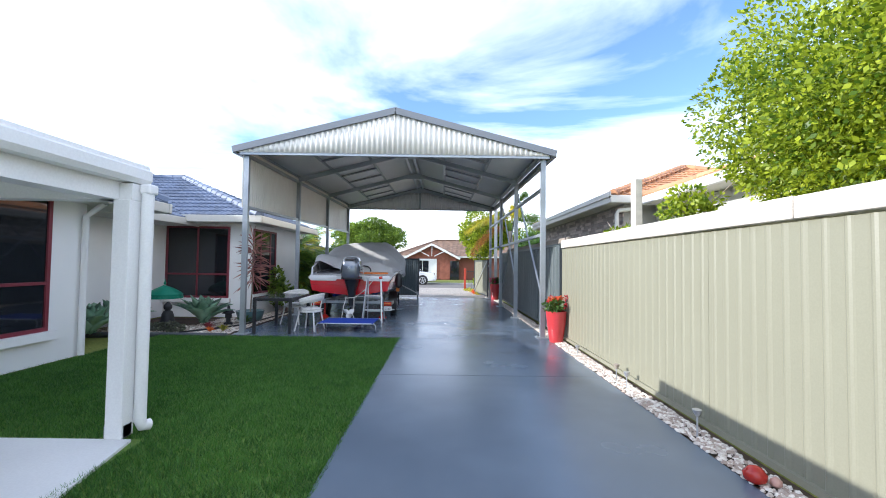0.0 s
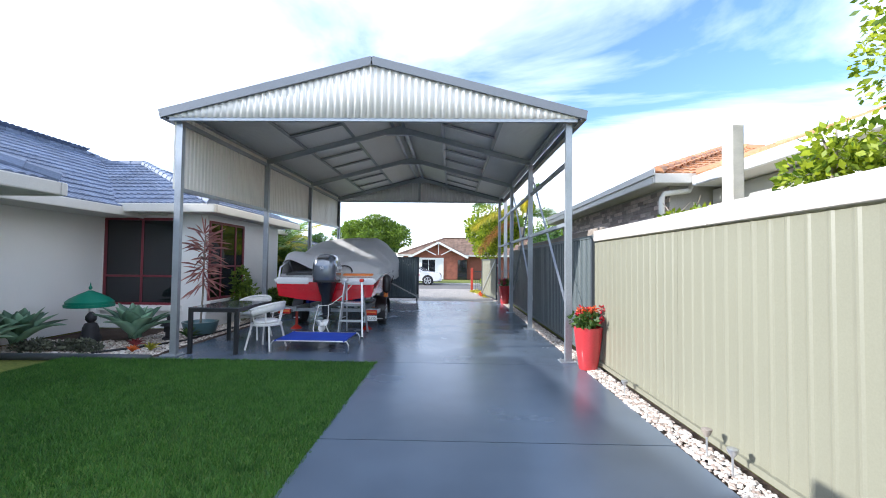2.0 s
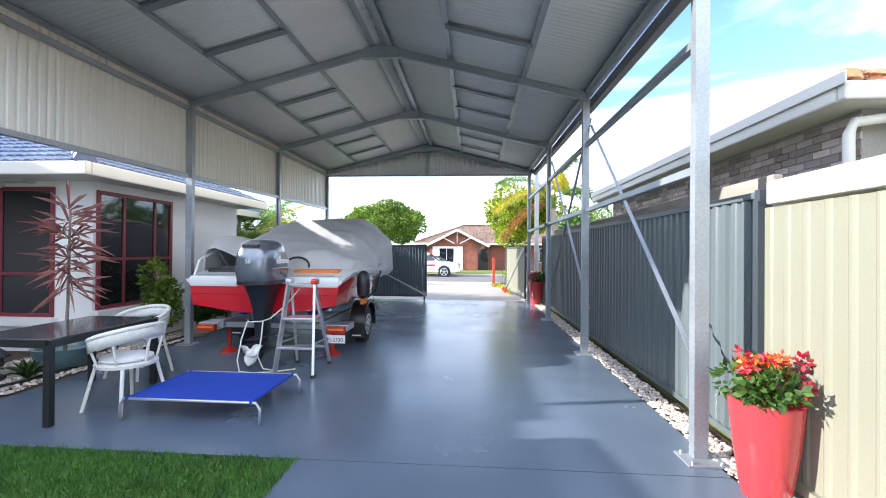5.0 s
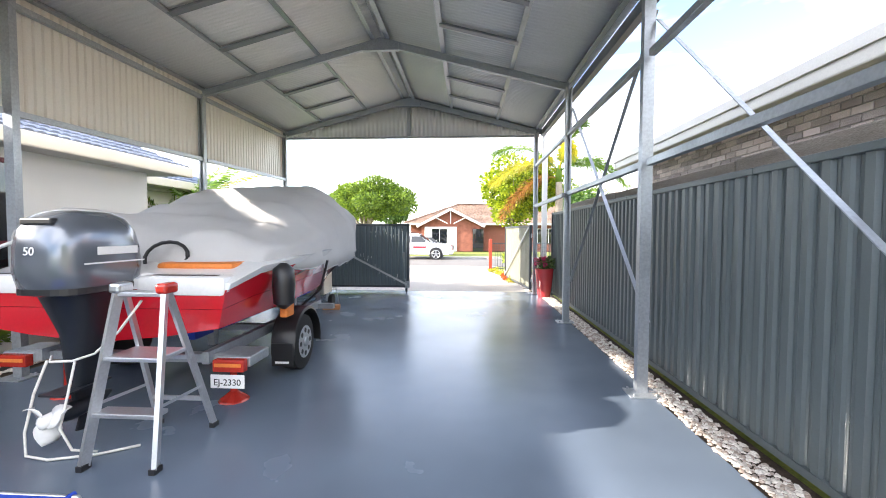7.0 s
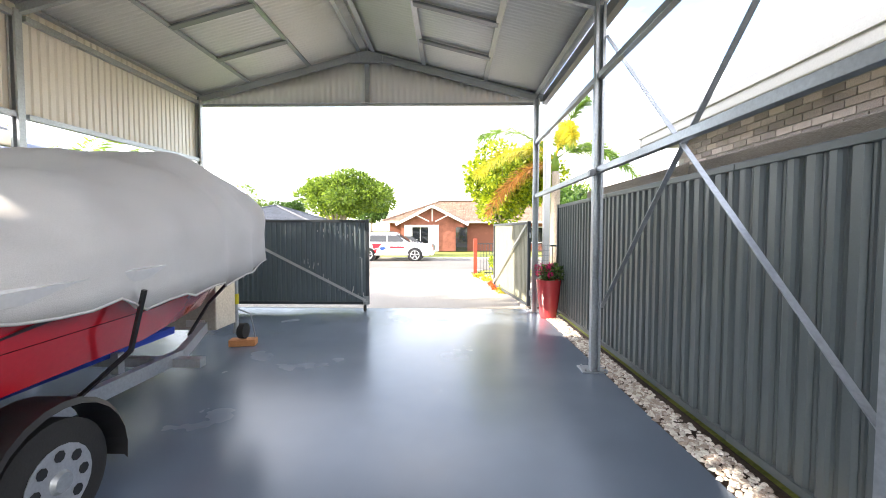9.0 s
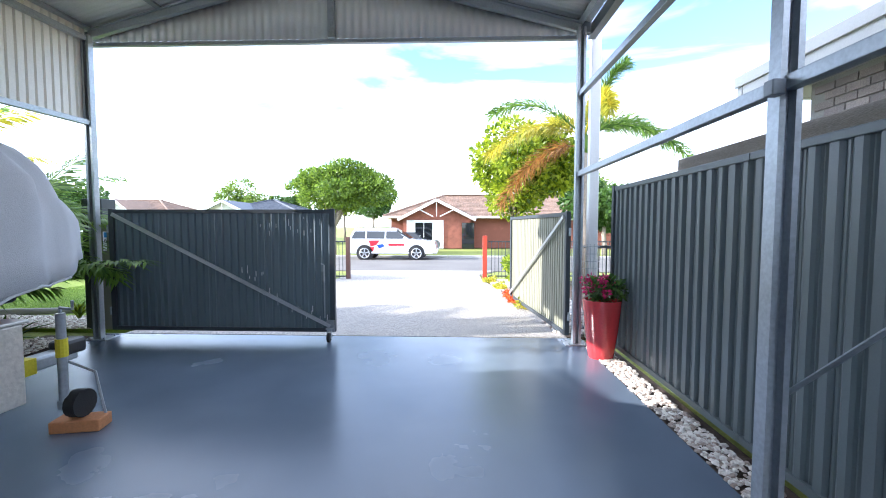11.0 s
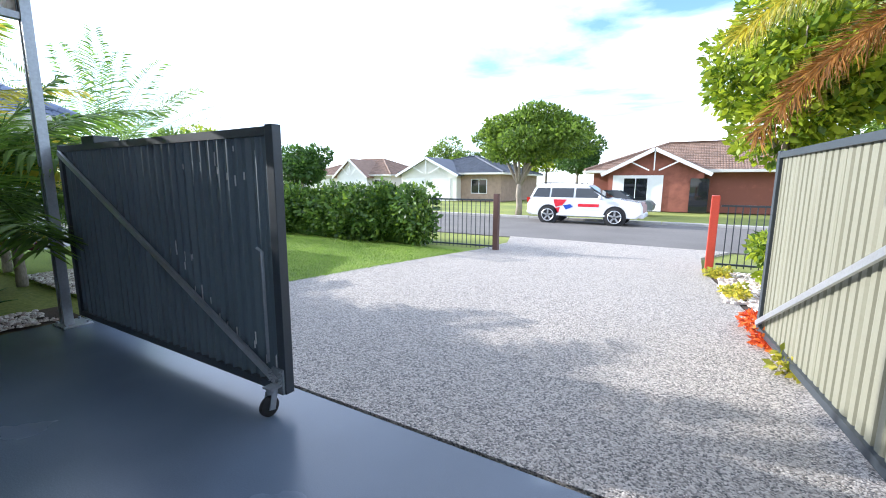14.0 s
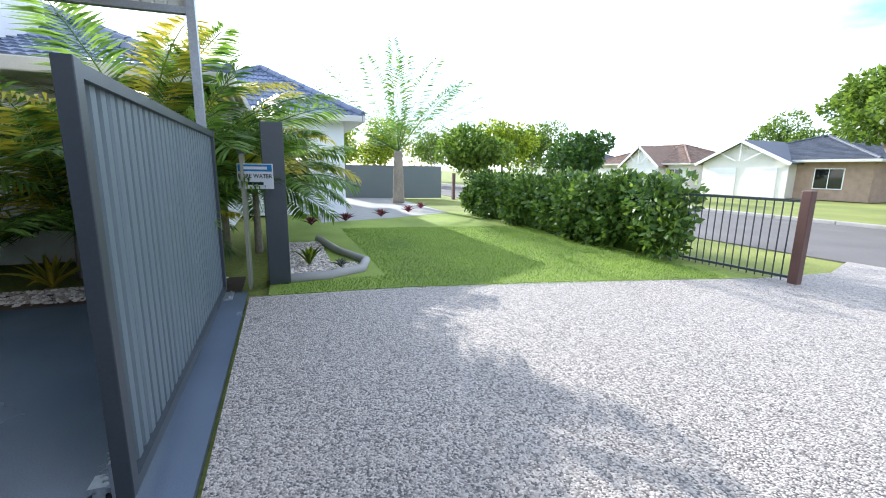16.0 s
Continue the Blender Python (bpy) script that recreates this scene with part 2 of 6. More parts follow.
def B(*a, bev=0.0, m=None):
    return box(bmesh.new(), *a, bev=bev, m=m)


def beam(bm, p, q, w, h, up=(0, 0, 1)):
    """A bar of section w x h from p to q."""
    p, q = Vector(p), Vector(q)
    d = (q - p).normalized()
    s = d.cross(Vector(up))
    s = s.normalized() if s.length > 1e-4 else Vector((1, 0, 0))
    u = s.cross(d).normalized()
    vs = [bm.verts.new(o + s * a * w / 2 + u * b * h / 2) for o in (p, q) for a, b in ((-1, -1), (1, -1), (1, 1), (-1, 1))]
    for f in ((3, 2, 1, 0), (4, 5, 6, 7), (0, 1, 5, 4), (1, 2, 6, 5), (2, 3, 7, 6), (3, 0, 4, 7)):
        bm.faces.new([vs[k] for k in f])
    return bm


def tube(bm, pts, r, n=8, r1=None, cap=True):
    """A round bar along points, from radius r to r1 (or a list of radii)."""
    pts = [Vector(p) for p in pts]
    rs = r if isinstance(r, (list, tuple)) else [r + ((r1 if r1 is not None else r) - r) * k / max(1, len(pts) - 1) for k in range(len(pts))]
    rings, side = [], None
    for k, p in enumerate(pts):
        d = (pts[min(k + 1, len(pts) - 1)] - pts[max(k - 1, 0)]).normalized()
        if side is None:
            side = d.cross(Vector((0, 0, 1)))
            side = side.normalized() if side.length > 1e-3 else Vector((1, 0, 0))
        side = (side - d * side.dot(d)).normalized()
        u = d.cross(side)
        rings.append([bm.verts.new(p + (side * math.cos(2 * math.pi * j / n) + u * math.sin(2 * math.pi * j / n)) * rs[k]) for j in range(n)])
    for a, b in zip(rings, rings[1:]):
        for j in range(n):
            bm.faces.new((a[j], a[(j + 1) % n], b[(j + 1) % n], b[j]))
    if cap:
        bm.faces.new(rings[0][::-1]); bm.faces.new(rings[-1])
    return bm


def lathe(bm, prof, n=24, c=(0, 0, 0)):
    """Turns (radius, height) pairs about the upright axis through c."""
    rings = [[bm.verts.new((c[0] + r * math.cos(2 * math.pi * j / n), c[1] + r * math.sin(2 * math.pi * j / n), c[2] + z)) for j in range(n)] for r, z in prof]
    for a, b in zip(rings, rings[1:]):
        for j in range(n):
            bm.faces.new((a[j], a[(j + 1) % n], b[(j + 1) % n], b[j]))
    bm.faces.new(rings[0][::-1]); bm.faces.new(rings[-1])
    return bm


def loft(bm, rings, closed=True, caps=True):
    vs = [[bm.verts.new(p) for p in r] for r in rings]
    for a, b in zip(vs, vs[1:]):
        for j in range(len(a) if closed else len(a) - 1):
            k = (j + 1) % len(a)
            bm.faces.new((a[j], a[k], b[k], b[j]))
    if caps and closed:
        bm.faces.new(vs[0][::-1]); bm.faces.new(vs[-1])
    return bm


def extrude(bm, outline, d):
    """A closed outline of points pushed along d."""
    a = [bm.verts.new(p) for p in outline]
    b = [bm.verts.new(Vector(p) + Vector(d)) for p in outline]
    n = len(a)
    bm.faces.new(a[::-1]); bm.faces.new(b)
    for j in range(n):
        bm.faces.new((a[j], a[(j + 1) % n], b[(j + 1) % n], b[j]))
    return bm


def ripple(bm, origin, along, up, length, top, wave=0.076, depth=0.016, shape=None, n=6):
    """A ribbed sheet: ribs follow one another along 'along' and run in 'up'; top(s) gives a rib's start and end there."""
    o, a, u = Vector(origin), Vector(along).normalized(), Vector(up).normalized()
    nrm = a.cross(u)
    rows = []
    steps = int(length / wave) * n
    for k in range(steps + 1):
        s = length * k / steps
        ph = (s / wave) % 1
        h = depth * (0.5 + 0.5 * math.cos(2 * math.pi * ph)) if shape is None else depth * shape(ph)
        lo, hi = top(s)
        rows.append((bm.verts.new(o + a * s + u * lo + nrm * h), bm.verts.new(o + a * s + u * hi + nrm * h)))
    for p, q in zip(rows, rows[1:]):
        bm.faces.new((p[0], q[0], q[1], p[1]))
    return bm


def rib(ph):
    """Flat pans with raised trapezoid ribs."""
    return max(0.0, min(1.0, (0.16 - abs(ph - 0.5)) / 0.06))


def pan(ph):
    """Broad ribs as wide as the pans between them, with a shallow step in each pan."""
    d = abs(ph - 0.5)
    return max(0.0, min(1.0, (0.30 - d) / 0.07)) + (0.22 if d > 0.42 else 0.0)


def gz(y):
    """The height of the ground: level, then falling gently to the street."""
    return 0.0 if y < 20 else -0.019 * (min(y, 37) - 20)

# ---- ground ----
def sheet(name, outline, material, z, label, category, ys=(), depth=0.12, kind="structure"):
    """A paved or planted area with thickness whose top lies z above the ground; outline gives left and right x at each y."""
    bm = bmesh.new()
    ys = sorted(outline)
    vs = []
    for y in ys:
        xl, xr = outline[y]
        vs.append([bm.verts.new((x, y, gz(y) + zz)) for x, zz in ((xl, z - depth), (xl, z), (xr, z), (xr, z - depth))])
    for a, b in zip(vs, vs[1:]):
        for j in range(3):
            bm.faces.new((a[j], b[j], b[j + 1], a[j + 1]))
    bm.faces.new(vs[0]); bm.faces.new(vs[-1][::-1])
    return tagged(part(name, bm, material), label, category, kind=kind)


bm = bmesh.new()
rows_ = []
for y in (-300, -40, 0, 20, 24, 28.5, 32, 37, 60, 120, 300, 900):
    rows_.append([bm.verts.new((x, y, gz(y) - 0.05)) for x in (-900, -60, 0, 60, 900)])
for a, b in zip(rows_, rows_[1:]):
    for j in range(4):
        bm.faces.new((a[j], a[j + 1], b[j + 1], b[j]))
tagged(part("ground", bm, M_verge), "sunlit yellow-green grass ground of the suburb", "ground", kind="structure")

sheet("driveway", {-6: (-0.84, 2.16), 5.64: (-0.84, 2.16)}, M_slab, 0.0, "painted blue-grey concrete driveway slab beside the lawn", "driveway")
sheet("driveway", {5.655: (-0.84, 2.16), 8.35: (-0.84, 2.16)}, M_slab, 0.0, "painted blue-grey concrete driveway slab beside the lawn", "driveway")
sheet("floor", {8.362: (-4.25, 2.16), 18.28: (-4.25, 2.16)}, M_slab, 0.0, "smooth blue-grey painted concrete carport floor", "floor")
sheet("driveway", {18.31: (-4.0, 2.05), 20: (-3.85, 1.95), 22: (-3.6, 1.7), 25: (-3.05, 1.3), 26.6: (-3.0, 1.3), 28.1: (-3.5, 1.9)}, M_agg, 0.0, "pale exposed-aggregate concrete front driveway", "driveway")
sheet("road", {28.15: (-160, 160), 32: (-160, 160), 36.9: (-160, 160)}, M_asphalt, -0.02, "worn grey-brown asphalt suburban street", "road")
bm = bmesh.new()
for x in range(-40, 40):
    box(bm, x * 2 + 0.01, x * 2 + 1.99, 36.92, 37.2, gz(37) - 0.1, gz(37) + 0.1, bev=0.03)
tagged(part("kerb", bm, M_mortar), "low pale concrete kerb along the street", "kerb", kind="structure")
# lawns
sheet("lawn", {-6: (-5.6, -0.86), 2.2: (-5.6, -0.86), 2.9: (-5.6, -0.86), 5: (-5.6, -0.86), 8.34: (-5.6, -0.86)}, M_grass_shaded, -0.012, "short green back lawn beside the driveway, darkened for shade", "lawn")
sheet("front_lawn", {18.5: (-13, -4.0), 20: (-13, -3.87), 22: (-13, -3.62), 25: (-13, -3.07)}, M_grass_sunlit, 0.0, "mown green front lawn with long shadows", "lawn")
sheet("paving", {-6: (-5.6, -2.0), 2.55: (-5.6, -2.35), 3.5: (-5.6, -2.55)}, M_wpaint, 0.012, "white glossy tiles under the patio roof", "paving")

# ---- carport ----
CXL, CXR, CXM = -4.08, 2.08, -1.0
BAYS = (8.58, 11.72, 14.80, 18.03)
EAVE, APEX = 3.74, 4.54
carport = thing("carport", "open gabled steel carport with galvanised frame and ribbed roof", "carport")


def lift(y):
    """The carport's roof climbs slightly towards the street."""
    return 0.0135 * (y - BAYS[0])


def roof_at(f, x0, y, dz=0.0):
    """A point of the roof's slope, f from the eave at x0 to the ridge."""
    return Vector((x0 + (CXM - x0) * f, y, EAVE + (APEX - EAVE) * f + lift(y) + dz))


def c_section(bm, x, y, z0, z1, w=0.10, d=0.075, t=0.012, flip=1):
    """An upright lipped channel, open to one side."""
    a, l = w / 2, 0.028
    pr = [(-a, 0), (a, 0), (a, d), (a - l, d), (a - l, d - t), (a - t, d - t), (a - t, t), (t - a, t), (t - a, d - t), (l - a, d - t), (l - a, d), (-a, d)]
    return extrude(bm, [(x + p, y + flip * q, z0) for p, q in pr], (0, 0, z1 - z0))


def lipped_beam(p, q, w, h, lip=0.018):
    """A rafter of channel section: a web with flanges along its upper and lower edges."""
    bm = beam(bmesh.new(), p, q, w * 0.35, h)
    p, q = Vector(p), Vector(q)
    for s in (-1, 1):
        o = Vector((0, 0, s * (h / 2 - lip / 2)))
        beam(bm, p + o, q + o, w, lip)
    return bm


for k, y in enumerate(BAYS):
    for x in (CXL, CXR):
        col = part("column", c_section(bmesh.new(), x, y, 0.0, EAVE + lift(y), flip=1 if k < 2 else -1), M_galv, carport)
        part("base_plate", B(x - 0.14, x + 0.14, y - 0.11, y + 0.12, 0, 0.014, bev=0.003), M_galv, col)
        for bx, by in ((-0.1, -0.08), (0.1, -0.08), (-0.1, 0.09), (0.1, 0.09)):
            part("anchor_bolt", tube(bmesh.new(), [(x + bx, y + by, 0.012), (x + bx, y + by, 0.034)], 0.011, 6), M_galv, col)
        part("rafter", lipped_beam(roof_at(0, x, y, 0.02), roof_at(1, x, y, 0.02), 0.06, 0.12), M_galv, carport)
    za = APEX + lift(y)
    bm = bmesh.new()
    extrude(bm, [(CXM - 0.3, y - 0.04, za - 0.13), (CXM + 0.3, y - 0.04, za - 0.13), (CXM + 0.3, y - 0.04, za - 0.01), (CXM, y - 0.04, za + 0.07), (CXM - 0.3, y - 0.04, za - 0.01)], (0, 0.08, 0))
    part("apex_plate", bm, M_galv, carport)
    for bx in (-0.22, -0.12, 0.12, 0.22):
        for bz in (-0.05, 0.0):
            part("bolt", tube(bmesh.new(), [(CXM + bx, y - 0.04, za + bz - abs(bx) * 0.2), (CXM + bx, y - 0.052, za + bz - abs(bx) * 0.2)], 0.010, 6), M_galv, carport)
for f in (0.0, 0.3, 0.66, 0.96):
    for x0 in (CXL, CXR):
        p, q = roof_at(f, x0, BAYS[0] - 0.05, 0.105), roof_at(f, x0, BAYS[3] + 0.1, 0.105)
        bm = beam(bmesh.new(), p, q, 0.034, 0.046)
        beam(bm, p - Vector((0, 0, 0.021)), q - Vector((0, 0, 0.021)), 0.075, 0.004)
        part("purlin", bm, M_galv, carport)
# short bridging between purlins
for a, b in zip(BAYS, BAYS[1:]):
    for q in (0.34, 0.68):
        y = a + (b - a) * q
        for x0 in (CXL, CXR):
            part("bridging", beam(bmesh.new(), roof_at(0.3, x0, y, 0.085), roof_at(0.66, x0, y, 0.085), 0.10, 0.03), M_trim, carport)
# roof sheets: ribs run down the slope
for sx, x0 in ((1, CXL - 0.14), (-1, CXR + 0.14)):
    foot = Vector((x0, BAYS[0] - 0.06, EAVE + 0.10))
    head = Vector((CXM, BAYS[0] - 0.06, APEX + 0.137))
    run = Vector((0, BAYS[3] - BAYS[0] + 0.22, lift(BAYS[3] + 0.22)))
    u = head - foot
    bm = ripple(bmesh.new(), foot, run, u, run.length, lambda s, L=u.length: (0, L))
    ob = part("roof_sheet", bm, M_zinc, carport, smooth=True)
    sol = ob.modifiers.new("thick", "SOLIDIFY"); sol.thickness = 0.004
    g0 = Vector((x0 - sx * 0.05, BAYS[0] - 0.12, EAVE + 0.03))
    part("gutter", beam(bmesh.new(), g0, g0 + run + Vector((0, 0.1, 0)), 0.09, 0.14), M_trim, carport)
# gables at both ends
for y, m in ((BAYS[0] - 0.10, M_cream), (BAYS[3] + 0.13, M_zinc)):
    W = CXR - CXL + 0.2
    z0 = EAVE - 0.02 + lift(y)
    def gable(s):
        return 0.0, 0.05 + (APEX - EAVE + 0.04) * (1 - abs(s - W / 2) / (W / 2))
    bm = ripple(bmesh.new(), (CXL - 0.1, y, z0), (1, 0, 0), (0, 0, 1), W, gable, wave=0.105, depth=0.02, n=8)
    ob = part("gable_sheet", bm, m, carport, smooth=True)
    sol = ob.modifiers.new("thick", "SOLIDIFY"); sol.thickness = 0.004
    part("gable_trim", B(CXL - 0.1, CXR + 0.1, y - 0.005, y + 0.05, z0 - 0.045, z0 + 0.002), M_galv, carport)
    for x0 in (CXL - 0.23, CXR + 0.23):
        bm = beam(bmesh.new(), (x0, y - 0.02, EAVE + 0.03 + lift(y)), (CXM, y - 0.02, APEX + 0.075 + lift(y)), 0.075, 0.13)
        part("barge_cap", bm, M_trim, carport)
part("gable_stud", B(CXM - 0.04, CXM + 0.04, BAYS[3] + 0.045, BAYS[3] + 0.12, EAVE + 0.10, APEX + 0.05), M_galv, carport)
rz = APEX + 0.13
part("ridge_cap", extrude(bmesh.new(), [(CXM - 0.2, BAYS[0] - 0.08, rz - 0.03), (CXM, BAYS[0] - 0.08, rz + 0.03), (CXM + 0.2, BAYS[0] - 0.08, rz - 0.03), (CXM, BAYS[0] - 0.08, rz + 0.045)], (0, BAYS[3] - BAYS[0] + 0.24, lift(BAYS[3] + 0.24))), M_galv, carport)
# half-height side cladding on the house side, open girts on the fence side
for a, b in zip(BAYS, BAYS[1:]):
    low = lambda y: 2.61 + 0.018 * (y - BAYS[0])
    bm = ripple(bmesh.new(), (CXL - 0.06, b, 0), (0, -1, 0), (0, 0, 1), b - a, lambda s, b=b: (low(b - s), EAVE + 0.10 + lift(b - s)), wave=0.1, depth=0.02, shape=rib, n=8)
    ob = part("side_sheet", bm, M_cream, carport)
    sol = ob.modifiers.new("thick", "SOLIDIFY"); sol.thickness = 0.004
    for h in (low, lambda y: EAVE - 0.05 + lift(y)):
        part("girt", beam(bmesh.new(), (CXL, a + 0.06, h(a)), (CXL, b - 0.06, h(b)), 0.065, 0.06), M_galv, carport)
    for z in (3.08, 2.12):
        part("girt", B(CXR - 0.03, CXR + 0.03, a + 0.055, b - 0.055, z - 0.032, z + 0.032, bev=0.004), M_galv, carport)
# flat strap braces in the first bay and crossed in the middle bay on the fence side
for x, p, q in ((CXR + 0.06, (8.62, 0.52), (11.7, 3.38)), (CXR + 0.06, (11.77, 0.66), (14.75, 3.5)), (CXR + 0.072, (11.77, 3.5), (14.78, 0.68))):
    part("cross_brace", beam(bmesh.new(), (x, *p), (x, *q), 0.006, 0.04, up=(1, 0, 0)), M_galv, carport)
part("junction_box", B(CXR - 0.10, CXR - 0.04, 14.70, 14.76, 2.06, 2.13, bev=0.006), M_trim, carport)

# ---- boundary fence ----
def steel_fence(name, label, x, y0, y1, z1, bays, material, depth=0.03, z0=0.05, capped=True):
    f = thing(name, label, "fence", kind="structure")
    step = (y1 - y0) / bays
    for k in range(bays):
        gap = 0.002
        a, b = y0 + k * step + gap, y0 + (k + 1) * step - gap
        bm = ripple(bmesh.new(), (x, b, z0 + 0.04), (0, -1, 0), (0, 0, 1), b - a, lambda s: (0, z1 - z0 - 0.08), wave=0.13 if capped else 0.155, depth=depth, shape=pan if capped else rib, n=10)
        ob = part("panel", bm, material, f)
        sol = ob.modifiers.new("thick", "SOLIDIFY"); sol.thickness = 0.003
        if capped:
            part("top_rail", B(x - 0.035, x + 0.03, a, b, z1 - 0.05, z1, bev=0.006), material, f)
        part("bottom_rail", B(x - 0.035, x + 0.03, a, b, z0, z0 + 0.05), material, f)
    for k in (0, bays) if capped else (bays,):
        y = y0 + k * step
        part("post", B(x - 0.045, x + 0.035, y - 0.028, y + 0.028, 0, z1 + 0.01), M_postpaint if k in (0, bays) else material, f)
    return f


FX = 2.44
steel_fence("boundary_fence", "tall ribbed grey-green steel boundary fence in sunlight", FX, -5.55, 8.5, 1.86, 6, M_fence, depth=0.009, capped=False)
steel_fence("boundary_fence", "ribbed grey-green steel boundary fence, darkened for the carport's shade", FX + 0.05, 8.56, 17.86, 1.95, 4, M_fence_shaded, depth=0.024)

# ---- roofs, walls, houses ----
def tile_mesh(w=0.30, d=0.36, h=0.05):
    """One interlocking tile with two rolls and a raised lip."""
    prof = [(0, 0.25), (0.12, 0.9), (0.3, 0.9), (0.45, 0.15), (0.6, 0.9), (0.8, 0.9), (0.95, 0.2), (1.0, 0.25)]
    v = [((a - 0.5) * w, 0, b * h * 0.6 + 0.03) for a, b in prof] + [((a - 0.5) * w, d, b * h * 0.6) for a, b in prof] + [((a - 0.5) * w, 0, -0.005) for a, b in prof]
    n = len(prof)
    f = [(j, j + 1, n + j + 1, n + j) for j in range(n - 1)] + [(2 * n + j, 2 * n + j + 1, j + 1, j) for j in range(n - 1)]
    return v, f


TV, TF = tile_mesh()
tile_cache = {}


def tiled(parent, material, corners, singles=0):
    """Covers a sloping face (eave start, eave end, ridge end, ridge start) with courses of tiles on a thin deck."""
    a, b, c, d = [Vector(p) for p in corners]
    ex = (b - a).normalized()
    nrm = (b - a).cross(d - a if (d - a).length > 0.1 else c - a).normalized()
    ey = nrm.cross(ex)
    bm = bmesh.new()
    vs = [bm.verts.new(p) for p in ((a, b, c, d) if (c - d).length > 0.02 else (a, b, c))]
    bm.faces.new(vs)
    part("roof_deck", bm, material, parent)
    top = ey.dot(d - a)
    x0, x1 = ex.dot(d - a), ex.dot(c - a)
    L = (b - a).length
    verts, faces, count = [], [], 0
    rot = Matrix((ex, ey, nrm)).transposed().to_4x4()
    if material.name not in tile_cache:
        me = bpy.data.meshes.new("roof_tile")
        me.from_pydata(TV, [], TF)
        me.materials.append(material)
        tile_cache[material.name] = me
    for k in range(int(top / 0.32) + 1):
        t = k * 0.32 / top
        lo, hi = x0 * t + 0.1, L + (x1 - L) * t - 0.1
        j0 = math.ceil(lo / 0.3)
        while j0 * 0.3 < hi:
            o = a + ex * (j0 * 0.3) + ey * (k * 0.32 - 0.03) + nrm * 0.008
            if count < singles:
                ob = new("roof_tile", tile_cache[material.name])
                ob.matrix_basis = Matrix.Translation(o) @ rot
                ob.parent = parent
            else:
                n = len(verts)
                verts += [tuple(o + rot.to_3x3() @ Vector(p)) for p in TV]
                faces += [tuple(n + q for q in f) for f in TF]
            count += 1
            j0 += 1
    if verts:
        tagged(raw("roof_tiles", verts, faces, material, parent), kind="stuff")


def ridge_line(parent, material, p, q):
    """Overlapping half-round ridge caps from p to q."""
    p, q = Vector(p), Vector(q)
    n = max(1, int((q - p).length / 0.36))
    bm = bmesh.new()
    for k in range(n):
        a, b = p.lerp(q, k / n), p.lerp(q, (k + 1.12) / n)
        tube(bm, [a, b], 0.12, 8, 0.105)
    tagged(part("ridge_capping", bm, material, parent), kind="stuff")


def hip_roof(parent, material, x0, x1, y0, y1, z, rise, along="x", singles=(0, 0, 0, 0), gutter=M_fascia):
    h = (y1 - y0) / 2 if along == "x" else (x1 - x0) / 2
    if along == "x":
        r0, r1 = Vector((x0 + h, (y0 + y1) / 2, z + rise)), Vector((x1 - h, (y0 + y1) / 2, z + rise))
    else:
        r0, r1 = Vector(((x0 + x1) / 2, y0 + h, z + rise)), Vector(((x0 + x1) / 2, y1 - h, z + rise))
    A, Bc, C, D = (x0, y0, z), (x1, y0, z), (x1, y1, z), (x0, y1, z)
    if along == "x":
        fs = ((A, Bc, r1, r0), (Bc, C, r1, r1), (C, D, r0, r1), (D, A, r0, r0))
    else:
        fs = ((A, Bc, r0, r0), (Bc, C, r1, r0), (C, D, r1, r1), (D, A, r0, r1))
    for f, s in zip(fs, singles):
        tiled(parent, material, f, s)
    for p, q in ((A, r0), (D, r0 if along == "x" else r1), (Bc, r1 if along == "x" else r0), (C, r1), (r0, r1)):
        if (Vector(p) - Vector(q)).length > 0.3:
            ridge_line(parent, material, Vector(p) + Vector((0, 0, 0.04)), Vector(q) + Vector((0, 0, 0.04)))
    g = 0.07
    for a0, a1, b0, b1 in ((x0 - g, x1 + g, y0 - g, y0 + 0.02), (x0 - g, x1 + g, y1 - 0.02, y1 + g), (x0 - g, x0 + 0.02, y0 + 0.03, y1 - 0.03), (x1 - 0.02, x1 + g, y0 + 0.03, y1 - 0.03)):
        part("gutter", B(a0, a1, b0, b1, z - 0.16, z + 0.02, bev=0.02), gutter, parent)
    part("soffit", B(x0 + 0.03, x1 - 0.03, y0 + 0.03, y1 - 0.03, z - 0.15, z - 0.12), M_soffit, parent)


